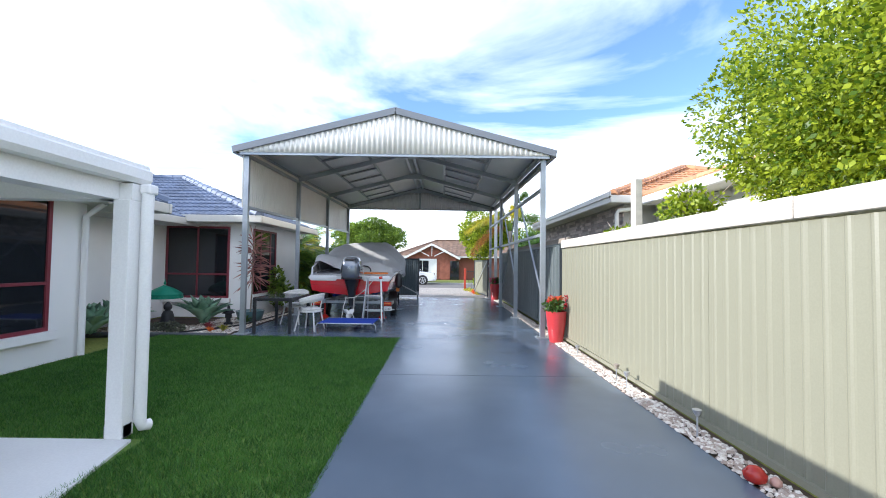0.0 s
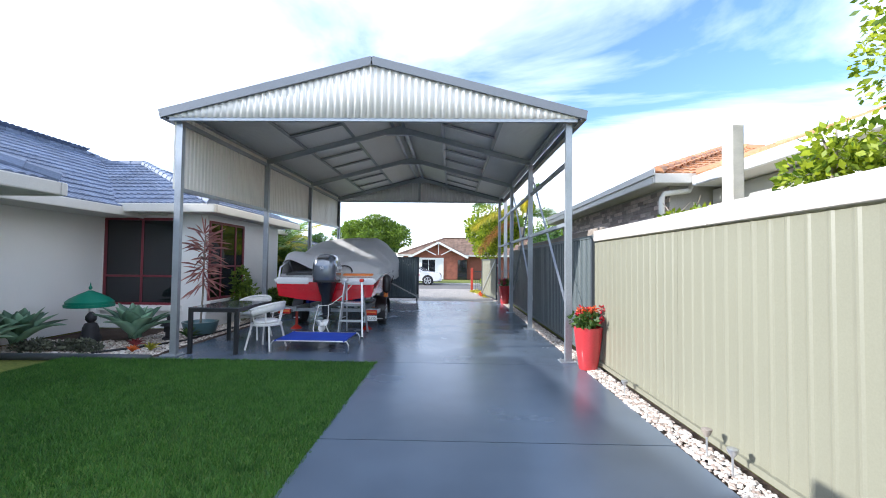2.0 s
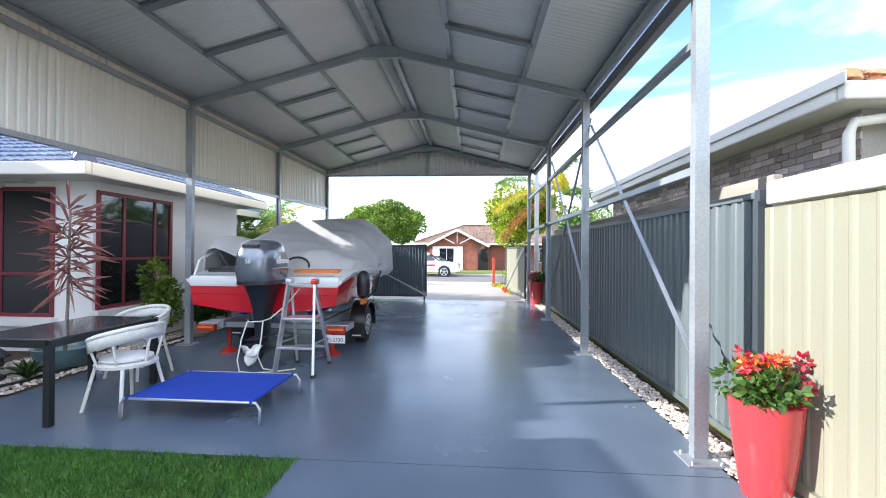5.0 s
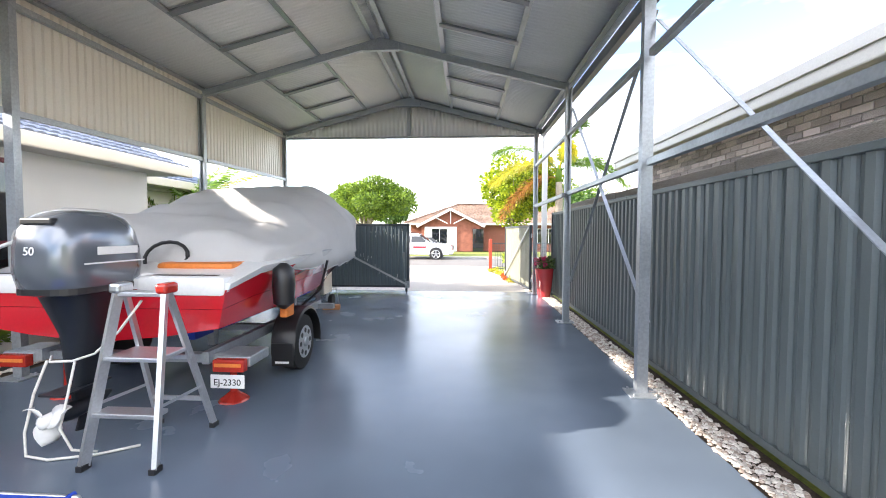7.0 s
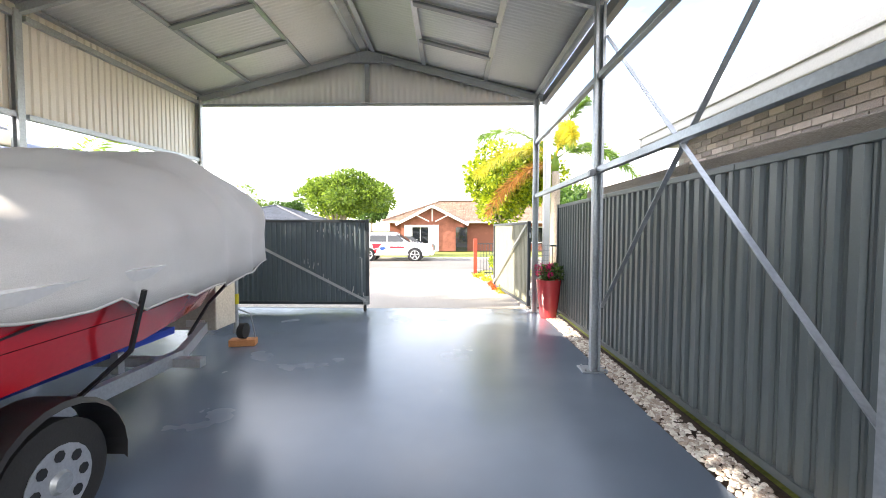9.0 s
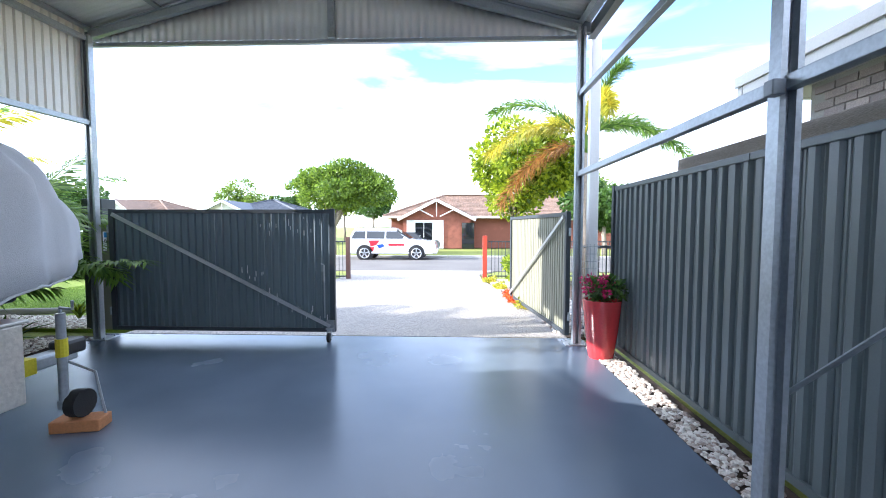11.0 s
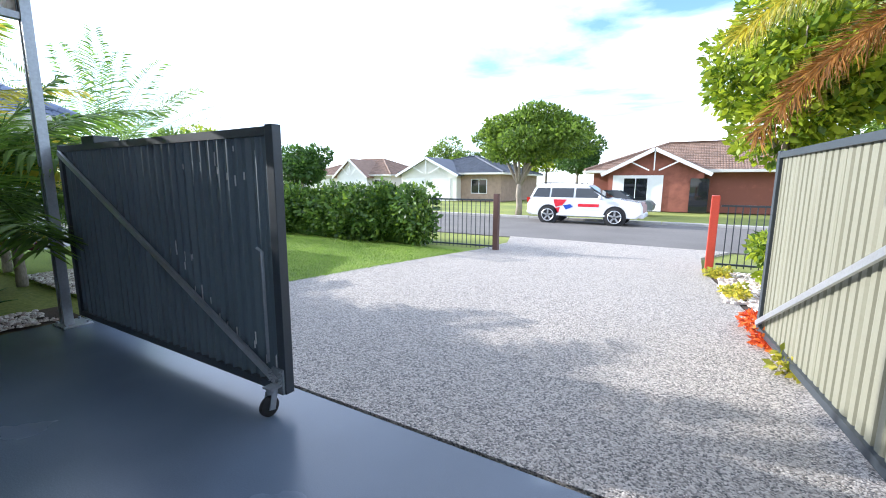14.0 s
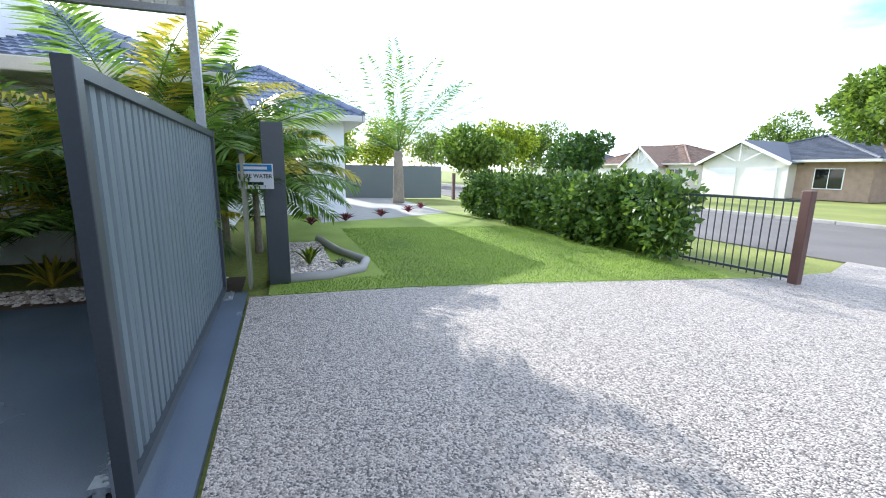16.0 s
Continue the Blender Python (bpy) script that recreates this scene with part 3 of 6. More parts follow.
def window(parent, axis, at, a0, a1, z0, z1, frame_m=M_redframe, side=1, mullions=(0.5,), bars=(0.35,), sill=True, glass=M_darkglass):
    """A framed window in a wall at x=at (axis x) or y=at (axis y); side: which way it faces."""
    def bx(p0, p1, q0, q1, d0, d1):
        lo, hi = sorted((at + side * d0, at + side * d1))
        return B(lo, hi, p0, p1, q0, q1, bev=0.004) if axis == "x" else B(p0, p1, lo, hi, q0, q1, bev=0.004)
    w = part("window", bx(a0, a1, z0, z1, -0.04, 0.006), glass, parent)
    f = 0.055
    part("frame", bx(a0 - f, a0, z0 - f, z1 + f, -0.02, 0.03), frame_m, w)
    part("frame", bx(a1, a1 + f, z0 - f, z1 + f, -0.02, 0.03), frame_m, w)
    part("frame", bx(a0, a1, z1, z1 + f, -0.02, 0.03), frame_m, w)
    part("frame", bx(a0, a1, z0 - f, z0, -0.02, 0.03), frame_m, w)
    for q in mullions:
        x = a0 + (a1 - a0) * q
        part("mullion", bx(x - 0.022, x + 0.022, z0, z1, 0.0, 0.025), frame_m, w)
    for q in bars:
        z = z0 + (z1 - z0) * q
        part("glazing_bar", bx(a0, a1, z - 0.022, z + 0.022, 0.0, 0.027), frame_m, w)
    if sill:
        part("sill", bx(a0 - 0.12, a1 + 0.12, z0 - f - 0.12, z0 - f, -0.02, 0.11), M_white, w)
    return w


# own house: two rendered wings under blue-grey tiles
house = thing("house", "white rendered house with maroon windows and blue-grey tiles", "house")
part("wall", B(-14, -5.6, -7, 6.55, 0, 2.42), M_white, house)
part("wall", B(-14, -7.36, 6.55, 11.05, 0, 2.42), M_white, house)
part("wall", B(-14, -5.04, 11.05, 14.7, 0, 2.48), M_white, house)
part("wall", B(-20, -12.3, 15.9, 20.5, 0, 2.75), M_white, house)
hip_roof(house, M_tile, -15, -5.05, -8, 7.6, 2.5, 2.3, "y", (0, 200, 0, 0))
hip_roof(house, M_tile, -14.6, -6.5, 3.0, 18.0, 2.54, 2.0, "y", (0, 200, 0, 0))
part("wall", B(-14, -6.6, 14.7, 17.6, 0, 2.48), M_white, house)
hip_roof(house, M_tile, -17.2, -6.0, 10.9, 18.1, 2.6, 1.2, "x", (0, 50, 0, 0))
RA, RB, RC, RT = (-17, 10.5, 2.62), (-4.62, 10.5, 2.62), (-4.62, 15.15, 2.62), (-8.75, 14.05, 4.24)
tiled(house, M_tile, (RA, RB, RT, (-17, 14.05, 4.24)), 300)
tiled(house, M_tile, (RB, RC, (-8.75, 15.15, 4.24), RT), 150)
ridge_line(house, M_tile, (-4.62, 10.5, 2.66), (-8.75, 14.05, 4.26))
ridge_line(house, M_tile, (-8.75, 14.05, 4.26), (-17, 14.05, 4.26))
part("gable_wall", extrude(bmesh.new(), [(-4.7, 15.1, 2.6), (-8.75, 15.1, 4.18), (-8.75, 15.1, 2.6)], (0, 0.04, 0)), M_white, house)
part("gutter", B(-7.0, -4.55, 10.43, 10.52, 2.46, 2.64, bev=0.02), M_fascia, house)
part("gutter", B(-4.64, -4.55, 10.53, 15.2, 2.46, 2.64, bev=0.02), M_fascia, house)
part("soffit", B(-7.3, -4.65, 10.53, 15.12, 2.482, 2.51), M_soffit, house)
hip_roof(house, M_tile, -21, -11.9, 15.5, 21.0, 2.85, 1.6, "x", (0, 60, 0, 0))
window(house, "x", -5.6, 3.05, 5.9, 0.52, 2.3, mullions=(0.33, 0.66))
window(house, "x", -7.36, 7.2, 8.5, 0.52, 2.3)
window(house, "y", 11.05, -7.25, -5.68, 0.56, 2.34, side=-1, bars=(0.32,))
window(house, "x", -5.04, 11.15, 12.55, 0.66, 2.3, bars=(0.42,), mullions=(0.3, 0.75))
window(house, "x", -12.3, 18.6, 19.4, 0.9, 2.2, sill=True, mullions=())
for x, y in ((-4.84, 12.2), (-4.84, 13.8)):
    part("downlight", lathe(bmesh.new(), [(0.05, 2.455), (0.05, 2.472)], 12, (x, y, 0)), M_wpaint, house, "small round eave downlight")
for x, y in ((-5.52, 6.45),):
    part("downpipe", tube(bmesh.new(), [(x, y, 0.02), (x, y, 2.15), (x + 0.28, y, 2.36)], 0.045, 10), M_wpaint, house, smooth=40)

# patio roof on the house
patio = thing("patio_roof", "white patio roof with gutter, square post and round downpipe", "patio roof")
part("post", B(-2.76, -2.62, 3.48, 3.62, 0.012, 2.0, bev=0.006), M_wpaint, patio)
part("post_bracket", B(-2.78, -2.62, 3.5, 3.6, 0.012, 0.12, bev=0.003), M_galv, patio)
part("beam", B(-2.92, -2.73, -5, 3.66, 2.0, 2.18), M_wpaint, patio)
part("beam", B(-5.55, -2.62, 3.503, 3.657, 2.0, 2.14), M_wpaint, patio)
bm = bmesh.new()
extrude(bm, [(x - 0.1, 3.70, z - 0.04) for x, z in ((-2.62, 2.19), (-2.52, 2.19), (-2.49, 2.23), (-2.49, 2.31), (-2.52, 2.33), (-2.52, 2.36), (-2.62, 2.36))], (0, -8.7, 0))
part("gutter", bm, M_wpaint, patio)
part("downpipe", tube(bmesh.new(), [(-2.575, 3.63, 2.13), (-2.575, 3.63, 0.12), (-2.565, 3.65, 0.07), (-2.54, 3.70, 0.06)], 0.048, 14), M_wpaint, patio, smooth=40)
part("rainwater_head", B(-2.622, -2.52, 3.58, 3.69, 2.06, 2.15, bev=0.02), M_wpaint, patio)
bm = ripple(bmesh.new(), (-2.7, 3.68, 2.29), (0, -1, 0), (-1, 0, 0.03), 8.6, lambda s: (0, 2.9), wave=0.19, depth=0.03, shape=rib, n=8)
ob = part("roof_sheet", bm, M_cream, patio)
ob.modifiers.new("thick", "SOLIDIFY").thickness = 0.004

# ---- neighbour on the fence side ----
def brick_wall(parent, material, axis, at, a0, a1, z0, z1, side, singles=0):
    """Courses of single bricks proud of a mortar wall."""
    key = "brick" + material.name
    if key not in tile_cache:
        b = B(-0.113, 0.113, -0.012, 0.012, -0.036, 0.036)
        me = bpy.data.meshes.new("brick"); b.to_mesh(me); b.free(); me.materials.append(material)
        tile_cache[key] = me
    verts, faces, count = [], [], 0
    cube = [(sx * 0.113, sy * 0.012, sz * 0.036) for sx in (-1, 1) for sy in (-1, 1) for sz in (-1, 1)]
    quads = ((0, 1, 3, 2), (4, 6, 7, 5), (0, 4, 5, 1), (2, 3, 7, 6), (1, 5, 7, 3), (0, 2, 6, 4))
    for r in range(int((z1 - z0) / 0.086)):
        z = z0 + 0.043 + r * 0.086
        p = a0 + (0.12 if r % 2 else 0.24)
        while p < a1 - 0.1:
            if count < singles:
                ob = new("brick", tile_cache[key])
                ob.matrix_basis = pose(at + side * 0.008, p, z, 0, 0, 90) if axis == "x" else pose(p, at + side * 0.008, z)
                ob.parent = parent
            else:
                n = len(verts)
                verts += [(at + side * 0.008 + v[1], p + v[0], z + v[2]) if axis == "x" else (p + v[0], at + side * 0.008 + v[1], z + v[2]) for v in cube]
                faces += [tuple(n + q for q in f) for f in quads]
            count += 1
            p += 0.24
    if verts:
        tagged(raw("bricks", verts, faces, material, parent), kind="stuff")


nb = thing("neighbour_house", "grey brick house with terracotta tiles behind the fence", "house")
part("wall", B(4.32, 11.5, 9.92, 17.4, 0, 2.985), M_mortar, nb)
part("wall", B(5.1, 12, -3, 9.9, 0, 2.9), M_cream, nb)
hip_roof(nb, M_tile_o, 4.6, 14, -4, 9.5, 3.06, 1.5, "y", gutter=M_zinc)
hip_roof(nb, M_tile_o, 3.95, 11.9, 9.65, 17.85, 3.12, 1.6, "y", (150, 0, 0, 150))
part("downpipe", tube(bmesh.new(), [(4.66, 9.8, 2.98), (4.6, 9.78, 2.86), (4.15, 9.8, 2.8), (4.12, 9.82, 2.7), (4.12, 9.82, 1.0)], 0.05, 10), M_cream, nb, smooth=40)
part("gutter_lip", B(3.855, 3.878, 9.55, 17.92, 3.10, 3.225, bev=0.006), M_fascia, nb)
brick_wall(nb, M_brick_g, "x", 4.32, 9.9, 17.4, 1.72, 2.98, -1, 300)
for k in range(5):
    tagged(part("timber_sleeper", B(2.39, 2.58, -5.5 + k * 2.78, -2.73 + k * 2.78, 1.835, 1.99 + 0.006 * (k % 2), bev=0.012), M_sleeper), "pale weathered timber sleeper along the fence top", "sleeper", "sleepers on the fence")
for k in range(3):
    tagged(part("timber_wall", B(2.58, 2.65, 8.6 + k * 2.69, 11.28 + k * 2.69, 0, 2.08 - 0.015 * (k == 1), bev=0.01), M_wood), "grey weathered timber retaining panel behind the fence", "retaining panel", "panels behind the fence")
tagged(part("timber_post", B(2.60, 2.70, 5.6, 5.74, 0, 2.68, bev=0.008), M_sleeper), "pale square timber post standing behind the fence", "post")

# ---- front gates ----
def sheet_gate(name, label, length, z0, z1, m, wheel=True, sheet_m=None, braced=-1):
    """A framed ribbed gate leaf along its own x; braced: which way its braced side faces in y."""
    g = thing(name, label, "gate", m)
    w = 0.065
    part("stile", B(0, w, -0.03, 0.03, z0, z1 + 0.01, bev=0.004), M_postpaint, g)
    part("stile", B(length - w, length, -0.03, 0.03, z0, z1 + 0.01, bev=0.004), M_postpaint, g)
    part("top_rail", B(w, length - w, -0.028, 0.028, z1 - 0.05, z1), M_postpaint, g)
    part("bottom_rail", B(w, length - w, -0.028, 0.028, z0, z0 + 0.05), M_postpaint, g)
    bm = ripple(bmesh.new(), (w, 0.0, z0 + 0.05), (1, 0, 0), (0, 0, 1), length - 2 * w, lambda s: (0, z1 - z0 - 0.1), wave=0.093, depth=0.024, shape=rib, n=8)
    ob = part("panel", bm, sheet_m or M_gate_shaded, g)
    ob.modifiers.new("thick", "SOLIDIFY").thickness = 0.003
    pts = [(w, braced * 0.046, z1 - 0.06), (length - w, braced * 0.046, z0 + 0.08)]
    part("brace", beam(bmesh.new(), *pts, 0.045, 0.02, up=(0, 1, 0)), M_alu, g)
    for z in (z0 + 0.25, z1 - 0.25):
        part("hinge", tube(bmesh.new(), [(-0.02, -0.01, z - 0.05), (-0.02, -0.01, z + 0.05)], 0.016, 8), M_galv, g)
    if wheel:
        x = length - 0.06
        c = part("caster", B(x - 0.05, x + 0.05, -0.045, -0.03, 0.11, 0.27, bev=0.003), M_galv, g)
        part("swivel", tube(bmesh.new(), [(x, -0.085, 0.135), (x, -0.085, 0.165)], 0.032, 12), M_galv, c, smooth=40)
        part("bracket", B(x - 0.04, x + 0.04, -0.12, -0.045, 0.165, 0.175), M_galv, c)
        part("wheel", tube(bmesh.new(), [(x - 0.02, -0.11, 0.06), (x - 0.014, -0.11, 0.06), (x + 0.014, -0.11, 0.06), (x + 0.02, -0.11, 0.06)], [0.05, 0.06, 0.06, 0.05], 18), M_rubber, c, smooth=40)
        for q in (-0.028, 0.028):
            part("fork", beam(bmesh.new(), (x + q, -0.11, 0.045), (x + q, -0.09, 0.14), 0.006, 0.04, up=(0, 1, 0)), M_galv, c)
            part("coil_spring", tube(bmesh.new(), [(x + q * 1.4 + 0.012 * math.cos(a), -0.06 + 0.012 * math.sin(a), 0.18 + a * 0.0035) for a in [k * 0.8 for k in range(34)]], 0.0025, 4), M_galv, c)
        b = part("drop_bolt", tube(bmesh.new(), [(length - 0.13, -0.045, 0.3), (length - 0.13, -0.045, 0.98), (length - 0.17, -0.05, 1.0)], 0.009, 8), M_galv, g)
    return g


closed = sheet_gate("driveway_gate", "closed ribbed steel gate leaf on a caster, darkened for shade", 2.97, 0.11, 1.69, pose(-3.95, 18.08, 0))
# pale scratches through the paint, hanging in loose rows
rgs = random.Random(14)
for x0, x1, z0, z1, n in ((1.7, 2.05, 0.75, 0.92, 9), (2.0, 2.8, 1.35, 1.58, 12), (2.0, 2.9, 0.25, 0.62, 16)):
    for k in range(n):
        x = x0 + (x1 - x0) * (k + rgs.random() * 0.7) / n
        z = rgs.uniform(z0, z1) if z0 > 0.5 else 0.62 - (x - 2.0) * 0.42 + rgs.uniform(-0.1, 0.02)
        x = 0.065 + round((x - 0.065) / 0.093) * 0.093 + rgs.uniform(-0.022, 0.016)
        part("paint_scratch", B(x, x + rgs.uniform(0.004, 0.008), -0.0055, -0.0005, z, z + rgs.uniform(0.03, 0.09)), M_zinc, closed)
# the open leaf stands in sun and takes the lighter fence colour
sheet_gate("driveway_gate", "open ribbed steel gate leaf swung over the front drive", 3.0, 0.08, 1.66, pose(2.0, 18.12, 0, 0, 0, 96.5), sheet_m=M_fence, braced=1)
tagged(part("gate_post", B(2.29, 2.41, 18.25, 18.37, 0, 3.9, bev=0.01), M_wpaint), "tall pale square steel post beside the gate", "post")
tagged(part("gate_pillar", B(-4.72, -4.42, 18.5, 18.74, 0, 1.86, bev=0.01), M_postpaint), "dark slate painted square pillar at the lawn", "pillar")
scr = thing("side_screen", "dark steel infill panel between column and pillar", "screen")
part("panel", B(-4.44, -4.12, 18.3, 18.33, 0.05, 1.5), M_fence, scr)
part("rail", B(-4.45, -4.1, 18.28, 18.35, 1.5, 1.55), M_postpaint, scr)


def letters(txt, size, m, material, parent, name="lettering", depth=0.002, align="CENTER"):
    cu = bpy.data.curves.new(name, "FONT")
    cu.body, cu.size, cu.extrude, cu.align_x, cu.align_y = txt, size, depth, align, "CENTER"
    tmp = bpy.data.objects.new("tmp", cu)
    scene.collection.objects.link(tmp)
    me = bpy.data.meshes.new_from_object(tmp.evaluated_get(bpy.context.evaluated_depsgraph_get()))
    bpy.data.objects.remove(tmp)
    me.materials.append(material)
    ob = new(name, me)
    ob.parent, ob.matrix_basis = parent, m
    return ob


sign = thing("bore_water_sign", "white metal notice with blue header reading bore water", "sign", pose(-4.12, 18.44, 1.27, 90, 0, 62))
M_signblue = mat("sign_blue", (0.03, 0.22, 0.5), 0.4)
part("plate", B(-0.2, 0.2, -0.13, 0.13, -0.004, 0.0), M_wpaint, sign)
part("header", B(-0.19, 0.19, 0.05, 0.12, 0.0, 0.002), M_signblue, sign)
letters("BORE WATER", 0.062, pose(0, 0.0, 0.002), M_black, sign)
part("header_bar", B(-0.14, 0.14, 0.07, 0.10, 0.002, 0.004), M_wpaint, sign)
part("small_print_bar", B(-0.09, 0.09, -0.09, -0.06, 0.0, 0.003), M_black, sign)


def bar_fence(name, label, p, q, z0, z1, step=0.105, material=None, posts=()):
    material = material or M_postpaint
    f = thing(name, label, "fence")
    p, q = Vector(p), Vector(q)
    for z in (z0 + 0.08, z1):
        part("rail", beam(bmesh.new(), (p.x, p.y, z), (q.x, q.y, z), 0.035, 0.035), material, f)
    n = int((q - p).length / step)
    for k in range(1, n):
        o = p.lerp(q, k / n)
        part("bar", tube(bmesh.new(), [(o.x, o.y, z0 + 0.02), (o.x, o.y, z1 + 0.0)], 0.009, 5), material, f)
    return f


M_rust = mat("brown_post_paint", (0.12, 0.06, 0.05), 0.5)
M_redpost = mat("red_post_paint", (0.5, 0.06, 0.03), 0.45)
bar_fence("front_fence", "black steel bar fence beside the hedge", (-4.6, 24.95, 0), (-2.75, 25.15, 0), -0.1, 1.02)
tagged(part("fence_post", B(-2.76, -2.64, 25.1, 25.22, -0.15, 1.16, bev=0.012), M_rust), "brown painted square fence post at the drive", "post")
bar_fence("front_fence", "black steel bar fence beside the red post", (1.5, 25.35, 0), (7.5, 25.7, 0), -0.1, 1.02)
tagged(part("fence_post", B(1.34, 1.47, 25.28, 25.41, -0.15, 1.20, bev=0.012), M_redpost), "red painted square fence post at the drive", "post")
bar_fence("side_fence", "black pool-style bar fence beside the steel fence", (2.32, 18.55, 0), (6.5, 18.9, 0), 0.0, 1.2)
mesh_f = thing("mesh_panel", "galvanised wire mesh panel beside the gate post", "mesh panel")
for k in range(8):
    part("wire", tube(bmesh.new(), [(2.08 + k * 0.045, 18.2, 0.05), (2.08 + k * 0.045, 18.2, 1.25)], 0.003, 4), M_galv, mesh_f)
for k in range(13):
    part("wire", tube(bmesh.new(), [(2.06, 18.2, 0.08 + k * 0.095), (2.42, 18.2, 0.08 + k * 0.095)], 0.003, 4), M_galv, mesh_f)
tagged(part("corner_fence", B(-20.3, -20.2, 21.5, 26.6, -0.1, 1.55), M_gate), "dark steel fence at the lawn's far end", "fence")
tagged(part("fence_post", B(-20.2, -20.05, 27.2, 27.35, -0.2, 1.2), M_rust), "brown painted square fence post at the drive", "post")

# ---- plants ----
def leaves(centres, radii, count, size, seed, shell=0.55, flat=1.0, droop=0.0):
    """Small folded leaves scattered through overlapping clumps; vertices and faces."""
    rg = np.random.default_rng(seed)
    centres, radii = np.array(centres, float), np.array(radii, float)
    if radii.ndim == 1:
        radii = np.stack([radii] * 3, 1)
    w = radii.prod(1) ** (2 / 3)
    pick = rg.choice(len(centres), count, p=w / w.sum())
    d = rg.normal(size=(count, 3)); d /= np.linalg.norm(d, axis=1)[:, None]
    r = shell + (1 - shell) * rg.random(count) ** 0.6
    pos = centres[pick] + d * r[:, None] * radii[pick]
    ax = d + rg.normal(scale=0.7, size=(count, 3)); ax[:, 2] -= droop
    ax /= np.linalg.norm(ax, axis=1)[:, None]
    sd = np.cross(ax, rg.normal(size=(count, 3))); sd /= np.linalg.norm(sd, axis=1)[:, None]
    ln = size * (0.6 + 0.8 * rg.random(count))[:, None]
    wd = ln * 0.28
    v = np.stack([pos, pos + ax * ln * 0.5 + sd * wd, pos + ax * ln, pos + ax * ln * 0.5 - sd * wd], 1).reshape(-1, 3)
    f = np.arange(count * 4).reshape(-1, 4)
    return v.tolist(), f.tolist()


def tree(name, label, base, height, centres, radii, count, size, material, seed, forks=4, r=0.12, lean=(0, 0)):
    t = thing(name, label, "tree", pose(*base))
    rg = random.Random(seed)
    top = Vector((lean[0], lean[1], height))
    bm = tube(bmesh.new(), [(0, 0, -0.1), top * 0.3 + Vector((0.04, 0.03, 0)), top * 0.65 + Vector((-0.04, 0, 0)), top], r, 9, r * 0.62)
    part("trunk", bm, M_bark, t, smooth=True)
    for k in range(forks):
        c = Vector(centres[k % len(centres)])
        mid = top.lerp(c, 0.5) + Vector((rg.uniform(-.15, .15), rg.uniform(-.15, .15), 0.1))
        part("limb", tube(bmesh.new(), [top - Vector((0, 0, 0.15)), mid, c + Vector((rg.uniform(-.2, .2), rg.uniform(-.2, .2), 0.2))], r * 0.5, 6, r * 0.12), M_bark, t, smooth=True)
    v, f = leaves(centres, radii, count, size, seed)
    tagged(raw("crown", v, f, material, t), kind="stuff")
    return t


def blobs(n, c, R, seed, r=(0.35, 0.55)):
    rg = random.Random(seed)
    cs, rs = [], []
    for _ in range(n):
        a, b, q = rg.uniform(0, 6.283), rg.uniform(-1, 1), rg.random() ** 0.4 * 0.72
        s = math.sqrt(1 - b * b)
        cs.append((c[0] + R[0] * q * s * math.cos(a), c[1] + R[1] * q * s * math.sin(a), c[2] + R[2] * q * b))
        k = rg.uniform(*r)
        rs.append((R[0] * k, R[1] * k, R[2] * k))
    return cs, rs


def frond(length, rise, droop, n=34, leaf=0.36, seed=0, hang=0.35):
    """A feather frond along +x: a tapering arched rib and its leaflets."""
    rg = random.Random(seed)
    pts = []
    for k in range(9):
        s = k / 8
        pts.append(Vector((length * s * (1 - 0.25 * droop * s), 0, rise * s - droop * length * s * s * 0.75)))
    bm = tube(bmesh.new(), pts, 0.016, 5, 0.004)
    for k in range(n):
        s = 0.16 + 0.84 * k / n
        q = s * 8
        i = min(7, int(q))
        o = pts[i].lerp(pts[i + 1], q - i)
        d = (pts[i + 1] - pts[i]).normalized()
        L = leaf * (0.45 + 0.9 * math.sin(math.pi * min(1, s * 0.85 + 0.12))) * rg.uniform(0.85, 1.1)
        for sy in (-1, 1):
            way = (d * 0.55 + Vector((0, sy, 0)) * 0.8 + Vector((0, 0, 0.25 - hang * rg.uniform(0.4, 1.4)))).normalized()
            u = d.cross(way).normalized().cross(way) * 0.019
            m1 = o + way * L * 0.5
            tip = o + way * L + Vector((0, 0, -hang * L * 0.5))
            vs = [bm.verts.new(p) for p in (o, m1 + u, tip, m1 - u)]
            bm.faces.new(vs)
    return bm


def palm(name, label, base, trunk, fronds, length, seed, mats, r=0.07, rise=(0.6, 1.7), droop=(0.35, 0.75), leaf=0.36, lean=(0, 0), hang=0.35, pairs=46):
    t = thing(name, label, "palm tree", pose(*base))
    rg = random.Random(seed)
    top = Vector((lean[0], lean[1], trunk))
    bm = bmesh.new()
    prof = []
    for k in range(15):
        s = k / 14
        prof.append((Vector((0, 0, 0)).lerp(top, s), r * (1.25 - 0.4 * s) * (1.06 if k % 2 else 0.97)))
    tube(bm, [p for p, _ in prof], [q for _, q in prof], 9)
    part("trunk", bm, M_bark, t, smooth=True)
    metal = {}
    for k in range(fronds):
        v = k % 3
        mt = mats[k % len(mats)]
        if (v, mt.name) not in metal:
            b = frond(length * rg.uniform(0.85, 1.1), rg.uniform(*rise), rg.uniform(*droop), leaf=leaf, seed=seed + k, hang=hang, n=pairs)
            ob = part("frond", b, mt, t)
            metal[(v, mt.name)] = ob.data
        else:
            ob = new("frond", metal[(v, mt.name)])
            ob.parent = t
        ob.matrix_basis = Matrix.Translation(top) @ pose(0, 0, 0, rg.uniform(-15, 15), rg.uniform(-30, 25), k * 137.5 + rg.uniform(-15, 15))
    return t


